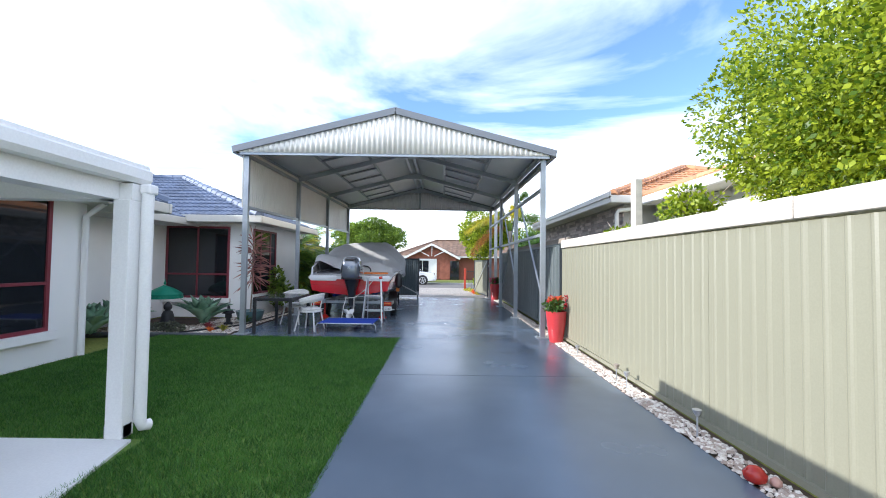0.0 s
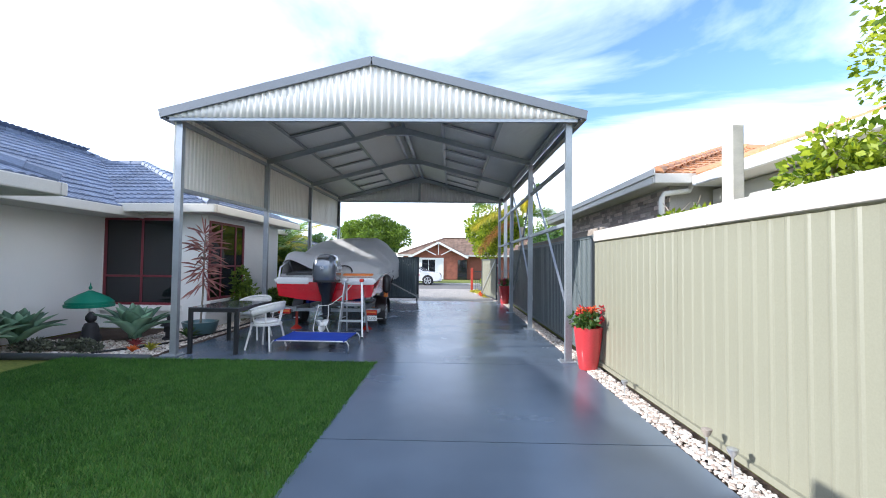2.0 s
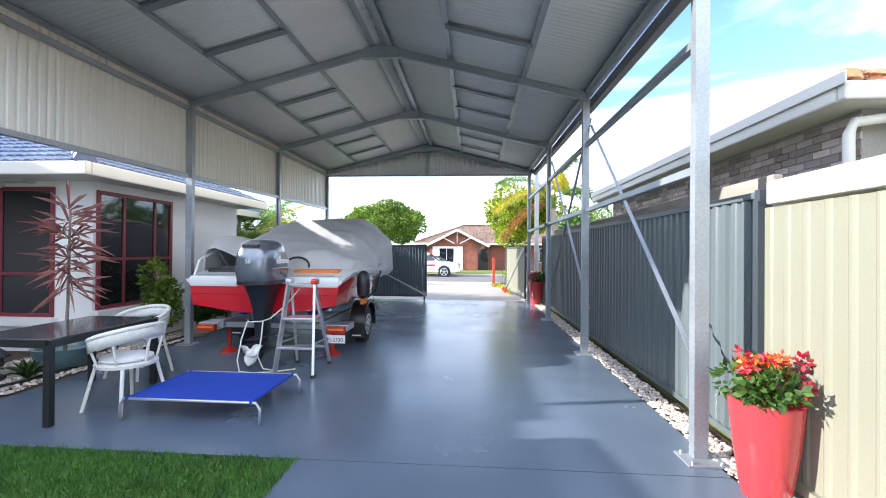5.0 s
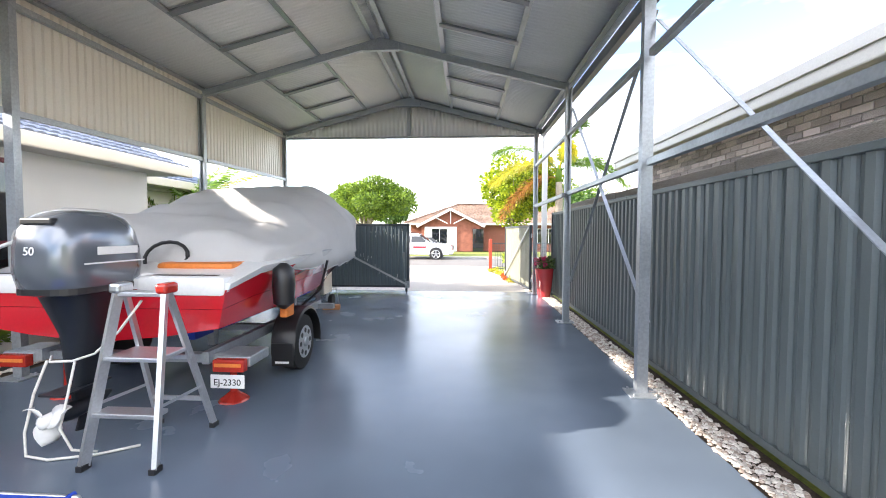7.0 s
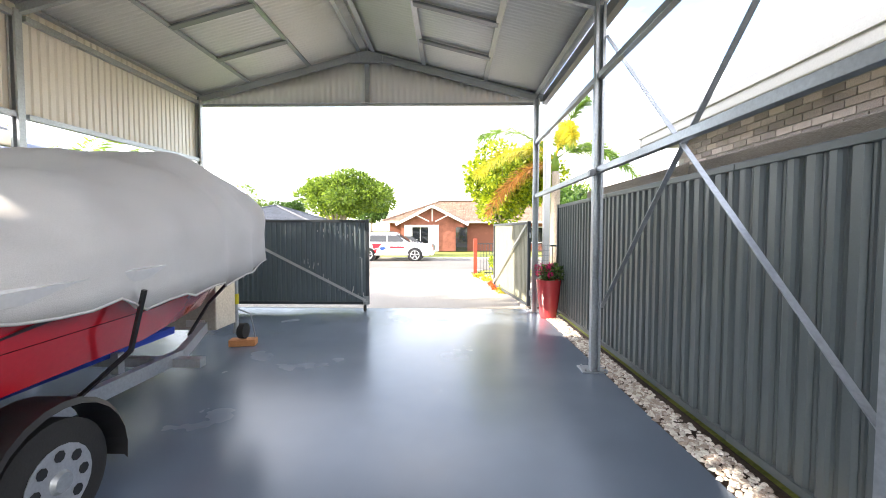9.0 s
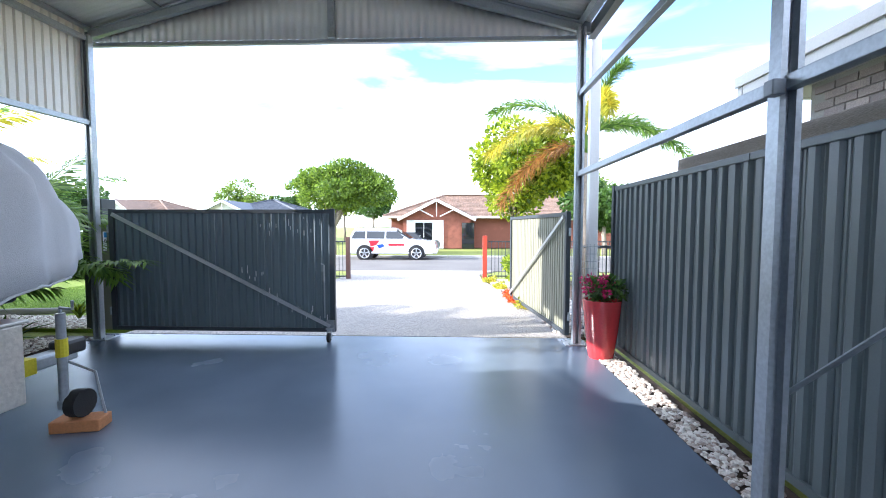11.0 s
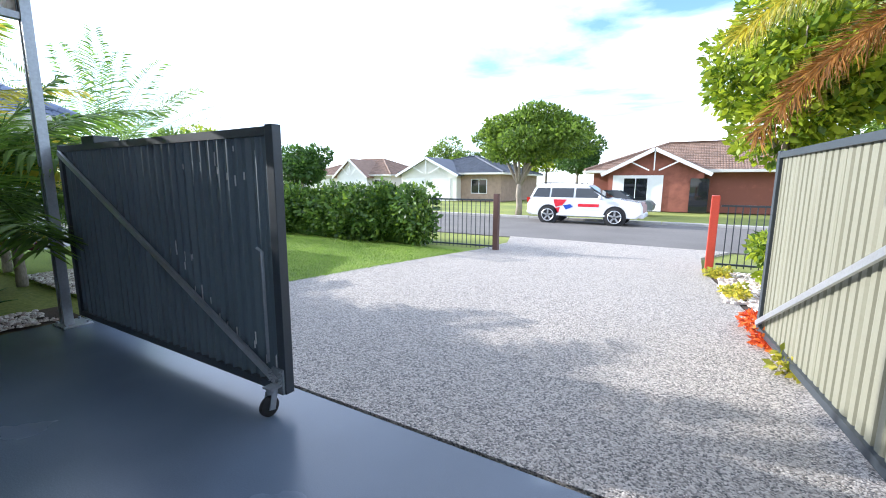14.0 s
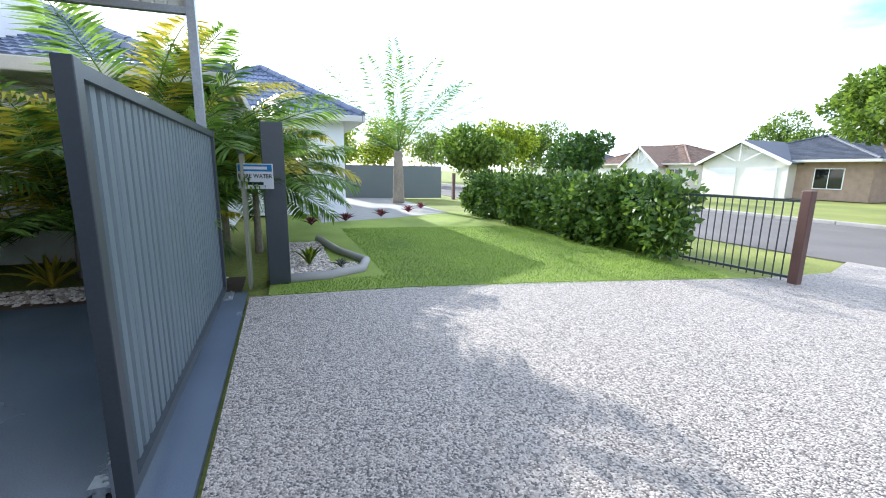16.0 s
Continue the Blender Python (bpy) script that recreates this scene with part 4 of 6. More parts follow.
# clipped screen tree over the fence
cs, rs = blobs(46, (0, 0, 3.35), (1.75, 2.3, 1.5), 3, (0.3, 0.42))
tree("screen_tree", "dense sunlit yellow-green clipped tree above the fence", (4.2, 3.42, 0), 2.2, cs, rs, 90000, 0.055, M_leaf_y, 3, forks=6)
cs, rs = blobs(8, (0, 0, 2.25), (0.35, 0.5, 0.25), 5)
tree("shrub", "small light green shrub above the fence top", (3.05, 5.15, 0), 2.0, cs, rs, 1400, 0.06, M_leaf_y, 5, r=0.04)
cs, rs = blobs(6, (0, 0, 2.05), (0.25, 0.45, 0.15), 6)
tree("shrub", "low bright green shrub behind the fence", (3.1, 7.2, 0), 1.9, cs, rs, 500, 0.07, M_leaf_y, 6, r=0.03)
# street trees
cs, rs = blobs(40, (0.5, 0, 4.2), (3.7, 3.0, 1.75), 11, (0.25, 0.42))
tree("street_tree", "round-crowned green street tree with pale forked trunk", (-7.4, 39.2, -0.33), 1.7, cs, rs, 34000, 0.19, M_leaf, 11, forks=8, r=0.2)
cs, rs = blobs(26, (0.1, 0, 3.4), (1.95, 1.7, 1.55), 12, (0.28, 0.45))
tree("front_tree", "leafy green front-garden tree with pale bare trunk", (2.55, 25.6, -0.1), 2.0, cs, rs, 17000, 0.15, M_leaf_y, 12, forks=7, r=0.09, lean=(-0.25, 0.1))
def plume(way, length, rise, drop, spread, seed, count=620):
    """A foxtail frond: an arched rib with leaflets standing out all round it."""
    rg = random.Random(seed)
    way = Vector((way[0], way[1], 0)).normalized()
    at = lambda s: way * length * s + Vector((0, 0, rise * s - drop * s * s))
    bm = tube(bmesh.new(), [at(k / 8) for k in range(9)], 0.022, 5, 0.006)
    for k in range(count):
        s = 0.14 + 0.86 * rg.random()
        d = (at(min(1, s + 0.02)) - at(s - 0.02)).normalized()
        a = d.cross(Vector((rg.gauss(0, 1), rg.gauss(0, 1), rg.gauss(0, 1)))).normalized()
        go = (a + d * rg.uniform(0.5, 1.0)).normalized()
        L = spread * rg.uniform(0.75, 1.15) * (0.55 + 0.5 * math.sin(math.pi * min(1, s * 0.8 + 0.1)))
        u = go.cross(d).normalized() * 0.014
        o, tip = at(s), at(s) + go * L - Vector((0, 0, 0.16 * L))
        mid = at(s) + go * L * 0.5
        bm.faces.new([bm.verts.new(p) for p in (o, mid + u, tip, mid - u)])
    return bm


fox = thing("foxtail_palm", "tall palm with bushy yellowing fronds and orange dying skirt", "palm tree", pose(3.9, 24.0, -0.05))
part("trunk", tube(bmesh.new(), [(0, 0, 0), (0.02, 0, 1.0), (0.0, 0, 2.0), (0.03, 0, 2.9), (0.0, 0, 3.5)], [0.21, 0.17, 0.15, 0.14, 0.12], 12), M_bark, fox, smooth=True)
part("crownshaft", tube(bmesh.new(), [(0, 0, 3.45), (0, 0, 3.7), (0, 0, 4.1)], [0.125, 0.13, 0.05], 12), M_palm, fox, "smooth green crownshaft", smooth=True)
for k, (way, length, rise, drop, mt) in enumerate((((-1, 0.2), 2.5, 2.9, 2.2, M_palm), ((-1, -0.3), 2.7, 1.5, 2.1, M_palm_y), ((-1, -0.1), 2.2, 0.6, 2.1, M_palm_o), ((0.05, -1), 1.7, 2.6, 2.3, M_palm_y), ((0.5, 1), 2.2, 3.0, 2.2, M_palm), ((1, 0.3), 2.6, 2.2, 2.3, M_palm), ((1, -0.5), 2.5, 1.4, 2.2, M_palm), ((-0.4, 1), 2.3, 2.4, 2.2, M_palm_y), ((0.25, -0.3), 1.1, 2.9, 1.3, M_palm))):
    part("frond", plume(way, length, rise, drop, 0.42, 300 + k), mt, fox).matrix_basis = pose(0, 0, 3.85 if rise > 1 else 3.6)
# golden cane clumps behind the gate
for k, (x, y, h, ln) in enumerate(((-4.75, 17.3, 1.2, 1.5), (-5.1, 16.4, 0.9, 1.5), (-5.3, 17.6, 2.3, 1.9), (-5.9, 17.0, 2.7, 2.0), (-6.2, 18.3, 1.7, 1.5), (-6.6, 17.8, 2.6, 2.0), (-6.2, 16.2, 1.4, 1.7), (-7.6, 18.5, 1.9, 1.6))):
    palm("cane_palm", "arching golden cane palm clump behind the gate", (x - 0.3, y, 0), h * 0.55 + 0.1, 16, ln + 0.45, 40 + k, (M_palm, M_palm, M_palm_y) if k % 2 else (M_palm, M_palm), r=0.05, leaf=0.42)
palm("triangle_palm", "backlit palm with upright grey-green fronds on lawn", (-16.2, 23.2, 0), 2.1, 22, 3.8, 77, (M_palm,), r=0.2, rise=(3.0, 4.2), droop=(0.45, 0.75), leaf=0.55, pairs=44)
# hedge
hedge = thing("hedge", "dense clipped green hedge beside the front fence", "hedge")
# dark solid added inside the leaves, so that gaps look deep, not see-through
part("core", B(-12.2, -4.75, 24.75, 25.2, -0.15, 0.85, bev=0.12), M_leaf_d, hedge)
rgh = random.Random(8)
cs, rs = [], []
for k in range(210):
    cs.append((rgh.uniform(-12.3, -4.3), rgh.uniform(24.5, 25.4), rgh.uniform(0.1, 1.02)))
    rs.append(rgh.uniform(0.26, 0.42))
v, f = leaves(cs, rs, 26000, 0.13, 8)
tagged(raw("foliage", v, f, M_hedge, hedge), kind="stuff")
v, f = leaves(cs, rs, 9000, 0.11, 9, shell=0.85)
tagged(raw("young_foliage", v, f, M_leaf, hedge), kind="stuff")
# far trees behind the houses
rgt = random.Random(31)
for k, (x, y, h, R) in enumerate(((-30, 33, 3.2, 3.0), (-26, 40, 3.0, 2.6), (-38, 40, 4.2, 3.6), (-30, 70, 5, 4), (-24, 74, 4.6, 3.2), (-14, 66, 5.2, 3), (-48, 50, 5, 4.5), (-9, 60, 4.5, 3), (-50, 30, 4.5, 4), (14, 60, 5, 4), (10, 40, 3.4, 2.6), (-44, 24, 4, 4), (-60, 40, 5, 5), (22, 44, 4, 4))):
    cs, rs = blobs(14, (0, 0, h), (R, R, R * 0.75), 100 + k, (0.3, 0.5))
    tree("far_tree", "leafy green tree among the far houses", (x, y, gz(y)), h * 0.6, cs, rs, 6500, 0.32, (M_leaf, M_leaf_d, M_leaf_y)[k % 3], 100 + k, forks=4, r=0.18)

# ---- houses across the street ----
GS = gz(60)


def far_house(name, label, x0, x1, y0, y1, h, rise, wall, roof, gables=(), doors=(), wins=(), along="x"):
    t = thing(name, label, "house", pose(0, 0, GS))
    part("wall", B(x0, x1, y0, y1, 0, h), wall, t)
    hip_roof(t, roof, x0 - 0.5, x1 + 0.5, y0 - 0.6, y1 + 0.5, h + 0.12, rise, along, gutter=M_fascia)
    for a, b, z, m, yy in gables:
        c = (a + b) / 2
        part("gable_wall", extrude(bmesh.new(), [(a, yy, 0), (b, yy, 0), (b, yy, h), (c, yy, z), (a, yy, h)], (0, 2.5, 0)), m, t)
        for q in (a - 0.4, b + 0.4):
            zz = h - 0.4 * (z - h) / (c - a)
            pts = [(q, yy - 0.5, zz), (c, yy - 0.5, z), (c, yy + 4.5, z), (q, yy + 4.5, zz)]
            part("gable_roof", extrude(bmesh.new(), pts if q < c else pts[::-1], (0, 0, 0.12)), roof, t)
            part("barge_board", beam(bmesh.new(), (q, yy - 0.52, zz + 0.02), (c, yy - 0.52, z + 0.02), 0.05, 0.22), M_wpaint, t)
        for k in (-0.5, 0, 0.5):
            part("gable_strut", beam(bmesh.new(), (c + k * (b - a) * 0.1, yy - 0.4, h + 0.1), (c + k * (b - a) * 0.5, yy - 0.4, h + (z - h) * (1 - abs(k)) - 0.05), 0.06, 0.08), M_wpaint, t)
    for a, b, yy in doors:
        d = part("garage_door", B(a, b, yy - 0.06, yy + 0.02, 0, 2.2), M_wpaint, t)
        for k in range(1, 5):
            part("panel_line", B(a, b, yy - 0.07, yy - 0.058, k * 0.44 - 0.012, k * 0.44 + 0.012), M_fascia, d)
    for a, b, z0, z1, yy in wins:
        window(t, "y", yy, a, b, z0, z1, M_wpaint, -1, (0.5,), (), False)
    return t


far_house("brick_house", "low red brick house with brown tiles and trussed gable", -5.0, 14, 47.5, 56, 2.5, 2.0, M_brick_r, M_tile_b, gables=((-3.9, 1.6, 3.9, M_brick_r, 46.8),), wins=((-2.9, -1.5, 0.7, 2.1, 46.72), (7, 9, 0.8, 2.1, 47.48)))
tagged(part("house_door", B(0.9, 1.9, 46.6, 46.79, GS, GS + 2.1), M_darkglass), "dark glass front door of the brick house", "door")
tagged(part("porch_screen", B(-3.6, -0.6, 46.73, 46.796, GS, GS + 2.3), M_wpaint), "white rendered bay wall of the brick house", "wall")
far_house("garage_house", "cream gabled house with two white garage doors", -25.6, -14.5, 53.5, 64, 2.6, 1.9, M_brick_t, M_tile_dk, gables=((-25.4, -18.8, 4.2, M_cream, 52.6),), doors=((-24.8, -22.5, 52.6), (-21.8, -19.5, 52.6)), wins=((-17.6, -16.0, 0.8, 2.1, 53.48),))
far_house("brown_roof_house", "pale house with brown tiled roof down the street", -45, -31, 58, 68, 2.6, 2.2, M_cream, M_tile_b, gables=((-39, -34, 4.6, M_wpaint, 57),), doors=((-44, -41, 57.9),), wins=((-33.5, -32, 0.8, 2.1, 57.98),))
far_house("grey_house", "far grey-roofed house beyond the corner trees", -62, -48, 58, 68, 2.7, 2.2, M_cream, M_tile_dk, wins=((-56, -54, 0.8, 2.1, 57.98),))

far_house("corner_house", "cream house with terracotta tiles along the street", 17, 30, 47, 56, 2.6, 2.0, M_cream, M_tile_o, wins=((19, 21, 0.8, 2.1, 46.98),))

# ---- boat on its trailer ----
M_hullred = mat("red_gelcoat", (0.55, 0.012, 0.025), 0.18, 0, 0.05, 1.5, 40, 0.0, coat=0.6)
M_hullwhite = mat("white_gelcoat", (0.78, 0.78, 0.78), 0.25, 0, 0.04, 1.5, 40, 0.0, coat=0.4)
M_cover = mat("grey_canvas", (0.60, 0.59, 0.585), 0.85, 0, 0.10, 1.6, 220, 0.25)
M_cowl = mat("metallic_grey_cowl", (0.17, 0.19, 0.225), 0.25, 0.5, 0.06, 3, 300, 0.02, coat=0.7)
M_legblack = mat("dark_leg_paint", (0.02, 0.024, 0.032), 0.35, 0.2, 0.06, 3, 80, 0.03)
M_orange = mat("orange_trim", (0.75, 0.22, 0.04), 0.6)
M_stripe = mat("dark_stripe", (0.05, 0.015, 0.02), 0.3)
M_blue = mat("blue_canvas", (0.012, 0.055, 0.42), 0.8, 0, 0.1, 5, 250, 0.2)
M_tail = mat("red_lens", (0.45, 0.03, 0.02), 0.2)
M_checker = mat("checker_plate", (0.66, 0.62, 0.55), 0.35, 0.6, 0.12, 2, 40, 0.3)
M_wicker = mat("white_wicker", (0.78, 0.77, 0.74), 0.7, 0, 0.1, 20, 120, 0.6)
M_dkmetal = mat("black_table_frame", (0.02, 0.021, 0.024), 0.4)
M_tabletop = mat("smoked_table_glass", (0.075, 0.08, 0.085), 0.12, 0, 0.1, 2, 60, 0.0)
M_rope = mat("white_rope", (0.75, 0.74, 0.7), 0.8)
M_brickpav = mat("orange_timber_block", (0.55, 0.24, 0.10), 0.8)
M_yellow = mat("yellow_tape", (0.65, 0.55, 0.02), 0.5)

boat = thing("boat", "red and white runabout under a grey canvas cover", "boat", pose(-2.38, 11.1, 0))
# stations along y: half width at the chine and gunwale, keel, chine and gunwale heights
STN = [(-0.28, 0.98, 1.05, 0.64, 0.76, 1.10), (0.15, 0.98, 1.09, 0.62, 0.76, 1.2), (0.9, 0.98, 1.12, 0.61, 0.76, 1.24), (1.9, 0.93, 1.13, 0.60, 0.78, 1.28), (2.8, 0.76, 1.05, 0.62, 0.84, 1.33), (3.5, 0.50, 0.86, 0.70, 0.94, 1.38), (4.0, 0.24, 0.52, 0.86, 1.08, 1.42), (4.3, 0.03, 0.06, 1.16, 1.26, 1.44)]


def hull_ring(a, b, up0, up1):
    rings = []
    for y, c, g, k, ch, gw in STN:
        f0, f1 = up0, up1
        xa, za = c + (g - c) * f0, ch + (gw - ch) * f0
        xb, zb = c + (g - c) * f1, ch + (gw - ch) * f1
        rings.append((y, xa, za, xb, zb, k))
    return rings


rr = hull_ring(0, 0, 0, 0.42)
bm = loft(bmesh.new(), [[(0, y, k), (xa * 0.55, y, k + (za - k) * 0.42), (xa, y, za), (xb, y, zb), (-xb, y, zb), (-xa, y, za), (-xa * 0.55, y, k + (za - k) * 0.42)] for y, xa, za, xb, zb, k in rr])
part("hull", bm, M_hullred, boat, "glossy red lower hull", smooth=35)
rr = hull_ring(0, 0, 0.43, 0.85)
bm = loft(bmesh.new(), [[(xa, y, za), (xb, y, zb), (-xb, y, zb), (-xa, y, za)] for y, xa, za, xb, zb, k in rr])
part("topside", bm, M_hullred, boat, "red topsides with dark flashes", smooth=35)
rr = hull_ring(0, 0, 0.86, 1.0)
bm = loft(bmesh.new(), [[(xa + 0.02, y + 0.002, za), (xb + 0.03, y + 0.002, zb), (xb - 0.12, y + 0.002, zb + 0.03), (-xb + 0.12, y + 0.002, zb + 0.03), (-xb - 0.03, y + 0.002, zb), (-xa - 0.02, y + 0.002, za)] for y, xa, za, xb, zb, k in rr])
part("deck", bm, M_hullwhite, boat, "white moulded deck", smooth=35)
for sx in (-1, 1):
    bm = bmesh.new()
    box(bm, min(sx * 0.34, sx * 1.04), max(sx * 0.34, sx * 1.04), -0.30, 0.06, 1.0, 1.155, bev=0.04)
    part("swim_platform", bm, M_hullwhite, boat, "white moulded stern platform", smooth=40)
    for k in range(3):
        part("tread", B(min(sx * 0.45, sx * 0.95), max(sx * 0.45, sx * 0.95), -0.25 + k * 0.10, -0.20 + k * 0.10, 1.155, 1.16), M_black, boat)
    part("stern_cushion", B(min(sx * 0.3, sx * 0.95), max(sx * 0.3, sx * 0.95), -0.03, 0.3, 1.17, 1.235, bev=0.03), M_orange if sx > 0 else M_black, boat, smooth=40)
    for k, (ya, yb) in enumerate(((0.7, 1.5), (1.7, 2.5), (2.6, 3.2))):
        def at(y, f, o=0.006):
            for p, q in zip(STN, STN[1:]):
                if p[0] <= y <= q[0]:
                    s = (y - p[0]) / (q[0] - p[0])
                    w = [u + (v - u) * s for u, v in zip(p, q)]
                    return (sx * (w[1] + (w[2] - w[1]) * f + o), y, w[4] + (w[5] - w[4]) * f)
        bm = bmesh.new()
        a = [at(ya, 0.5), at(yb, 0.72), at(yb + 0.12, 0.8), at(ya + 0.3, 0.62)]
        extrude(bm, a if sx > 0 else a[::-1], (sx * 0.004, 0, 0))
        part("flash", bm, M_stripe, boat)
part("stern_bar", tube(bmesh.new(), [(-1.0, -0.25, 1.1), (-1.05, -0.05, 1.35), (-1.0, 0.3, 1.5), (-1.02, 0.6, 1.24)], 0.018, 8), M_wpaint, boat, smooth=True)
bm = bmesh.new()
tube(bm, [(0.28 + 0.19 * math.cos(a), 0.12 + 0.05 * math.sin(a), 1.27 + 0.13 * math.sin(a)) for a in [k * math.pi / 8 for k in range(17)]], 0.016, 6)
part("steering_hoop", bm, M_black, boat, smooth=True)
part("fender_float", lathe(bmesh.new(), [(0.02, 0.78), (0.09, 0.83), (0.1, 1.0), (0.09, 1.14), (0.03, 1.19)], 14, (1.2, 0.35, 0.02)), M_black, boat, smooth=50)
part("life_strap", B(1.12, 1.2, 0.42, 0.58, 0.7, 1.05, bev=0.02), M_orange, boat)

# draped cover
cov = thing("boat_cover", "creased grey canvas cover draped over the boat", "cover", pose(-2.38, 11.1, 0))
CV = [(0.05, 1.05, 1.14, 1.18, 1.62), (0.45, 1.08, 1.20, 1.50, 1.80), (1.1, 1.16, 1.12, 1.64, 1.68), (1.7, 1.17, 1.08, 1.86, 1.86), (2.25, 1.17, 1.06, 2.08, 2.06), (2.9, 1.12, 1.10, 2.16, 2.12), (3.5, 0.97, 1.14, 2.12, 2.08), (4.0, 0.74, 1.2, 1.98, 1.95), (4.35, 0.46, 1.24, 1.72, 1.7), (4.5, 0.2, 1.26, 1.46, 1.46)]
nseg = 36


def cv(y):
    for p, q in zip(CV, CV[1:]):
        if p[0] <= y <= q[0]:
            s = (y - p[0]) / (q[0] - p[0])
            s = s * s * (3 - 2 * s)
            return [u + (v - u) * s for u, v in zip(p, q)]
    return CV[-1]


rings = []
for k in range(61):
    y = 0.05 + 4.45 * k / 60
    _, w, z0, zm, zl = cv(y)
    ring = []
    for j in range(nseg + 1):
        u = -1 + 2 * j / nseg
        top = zm if u > 0 else zm + (zl - zm) * min(1, -u * 1.3)
        edge = abs(u) ** (3.0 if u > 0 else 6.0)
        z = top + (z0 - top) * edge
        x = w * math.copysign(min(1.0, abs(u) * 1.25) ** 0.9, u)
        fold = 0.06 * noise.noise((x * 2.0, y * 1.5, z * 1.2)) + 0.022 * noise.noise((x * 7, y * 5, z * 4))
        fold += 0.03 * math.sin(y * 11 + 3 * noise.noise((y, x, 0))) * edge
        ring.append((x + fold * u, y + 0.05 * noise.noise((x, y * 2, 9)), z + fold + 0.04 * noise.noise((y * 3, u, 4)) * edge))
    rings.append(ring)
ob = part("canvas", loft(bmesh.new(), rings, closed=False), M_cover, cov, smooth=True)
ob.modifiers.new("thick", "SOLIDIFY").thickness = 0.006
for sx in (-1, 1):
    part("hem_cord", tube(bmesh.new(), [(r[0 if sx < 0 else -1][0] + sx * 0.004, r[0][1], r[0 if sx < 0 else -1][2]) for r in rings[4:56:2]], 0.008, 5), M_cover, cov, smooth=True)

# outboard
eng = thing("outboard_motor", "grey metallic outboard motor with dark leg and propeller", "outboard motor", pose(-2.29, 10.62, 0))
bm = bmesh.new()
rings = []
for z, hw, y0, y1 in ((1.06, 0.19, -0.26, 0.30), (1.10, 0.235, -0.31, 0.36), (1.22, 0.25, -0.34, 0.38), (1.38, 0.245, -0.335, 0.37), (1.50, 0.225, -0.31, 0.34), (1.58, 0.19, -0.26, 0.28), (1.625, 0.13, -0.18, 0.20), (1.64, 0.06, -0.10, 0.10)):
    c, h = (y0 + y1) / 2, (y1 - y0) / 2
    rings.append([(hw * math.copysign(abs(math.cos(a)) ** 0.6, math.cos(a)), c + h * math.copysign(abs(math.sin(a)) ** 0.6, math.sin(a)), z) for a in [2 * math.pi * j / 28 for j in range(28)]])
part("cowl", loft(bm, rings), M_cowl, eng, "metallic grey cowl", smooth=60)
part("cowl_band", loft(bmesh.new(), [[(p[0] * 1.02, p[1] * 1.02, z) for p in rings[1]] for z in (1.075, 1.115)]), M_black, eng)
part("air_scoop", B(-0.11, 0.11, -0.30, -0.22, 1.53, 1.575, bev=0.012), M_black, eng)
letters("50", 0.075, pose(0, -0.345, 1.36, 85, 0, 0), M_wpaint, eng, "number")
for sx in (-1, 1):
    part("maker_band", B(min(sx * 0.247, sx * 0.253), max(sx * 0.247, sx * 0.253), -0.12, 0.22, 1.33, 1.385, bev=0.002), M_wpaint, eng, "plain white band in place of lettering")
    part("trim_line", B(min(sx * 0.247, sx * 0.255), max(sx * 0.247, sx * 0.255), -0.22, 0.28, 1.27, 1.28), M_wpaint, eng)
rings = [[(w * math.copysign(abs(math.cos(a)) ** 0.7, math.cos(a)), c + d * math.copysign(abs(math.sin(a)) ** 0.7, math.sin(a)), z) for a in [2 * math.pi * j / 16 for j in range(16)]] for z, w, c, d in ((1.07, 0.18, 0.02, 0.26), (0.92, 0.14, 0.04, 0.22), (0.78, 0.10, 0.04, 0.17), (0.55, 0.075, 0.03, 0.14), (0.40, 0.06, 0.03, 0.13))]
part("leg", loft(bmesh.new(), rings[::-1]), M_legblack, eng, smooth=60)
part("anti_ventilation_plate", B(-0.09, 0.09, -0.24, 0.14, 0.385, 0.4, bev=0.004), M_legblack, eng)
part("gearcase", tube(bmesh.new(), [(0, -0.2, 0.24), (0, -0.1, 0.24), (0, 0.1, 0.25), (0, 0.22, 0.26)], [0.045, 0.065, 0.06, 0.015], 14), M_legblack, eng, smooth=60)
part("strut", B(-0.022, 0.022, -0.08, 0.14, 0.24, 0.4, bev=0.008), M_legblack, eng)
part("skeg", extrude(bmesh.new(), [(-0.008, -0.02, 0.22), (-0.008, 0.12, 0.22), (-0.008, -0.02, 0.07), (-0.008, -0.07, 0.08)], (0.016, 0, 0)), M_legblack, eng)
prop = part("propeller", tube(bmesh.new(), [(0, -0.32, 0.24), (0, -0.3, 0.24), (0, -0.2, 0.24)], [0.02, 0.045, 0.05], 12), M_hullwhite, eng, "white painted propeller", smooth=60)
for k in range(3):
    bm = bmesh.new()
    A = 2 * math.pi * k / 3 + 0.5
    rg_ = []
    for s in range(6):
        r_ = 0.04 + 0.115 * s / 5
        w_ = 0.07 * math.sin(math.pi * (0.25 + 0.72 * s / 5))
        rg_.append([(r_ * math.cos(A + q * w_ / r_), -0.26 + q * 0.04, 0.24 + r_ * math.sin(A + q * w_ / r_)) for q in (-1, 0, 1)])
    b = part("blade", loft(bm, rg_, closed=False), M_hullwhite, prop, smooth=True)
    b.modifiers.new("thick", "SOLIDIFY").thickness = 0.008
part("bracket", B(-0.13, 0.13, 0.24, 0.60, 0.66, 1.12, bev=0.03), M_black, eng)
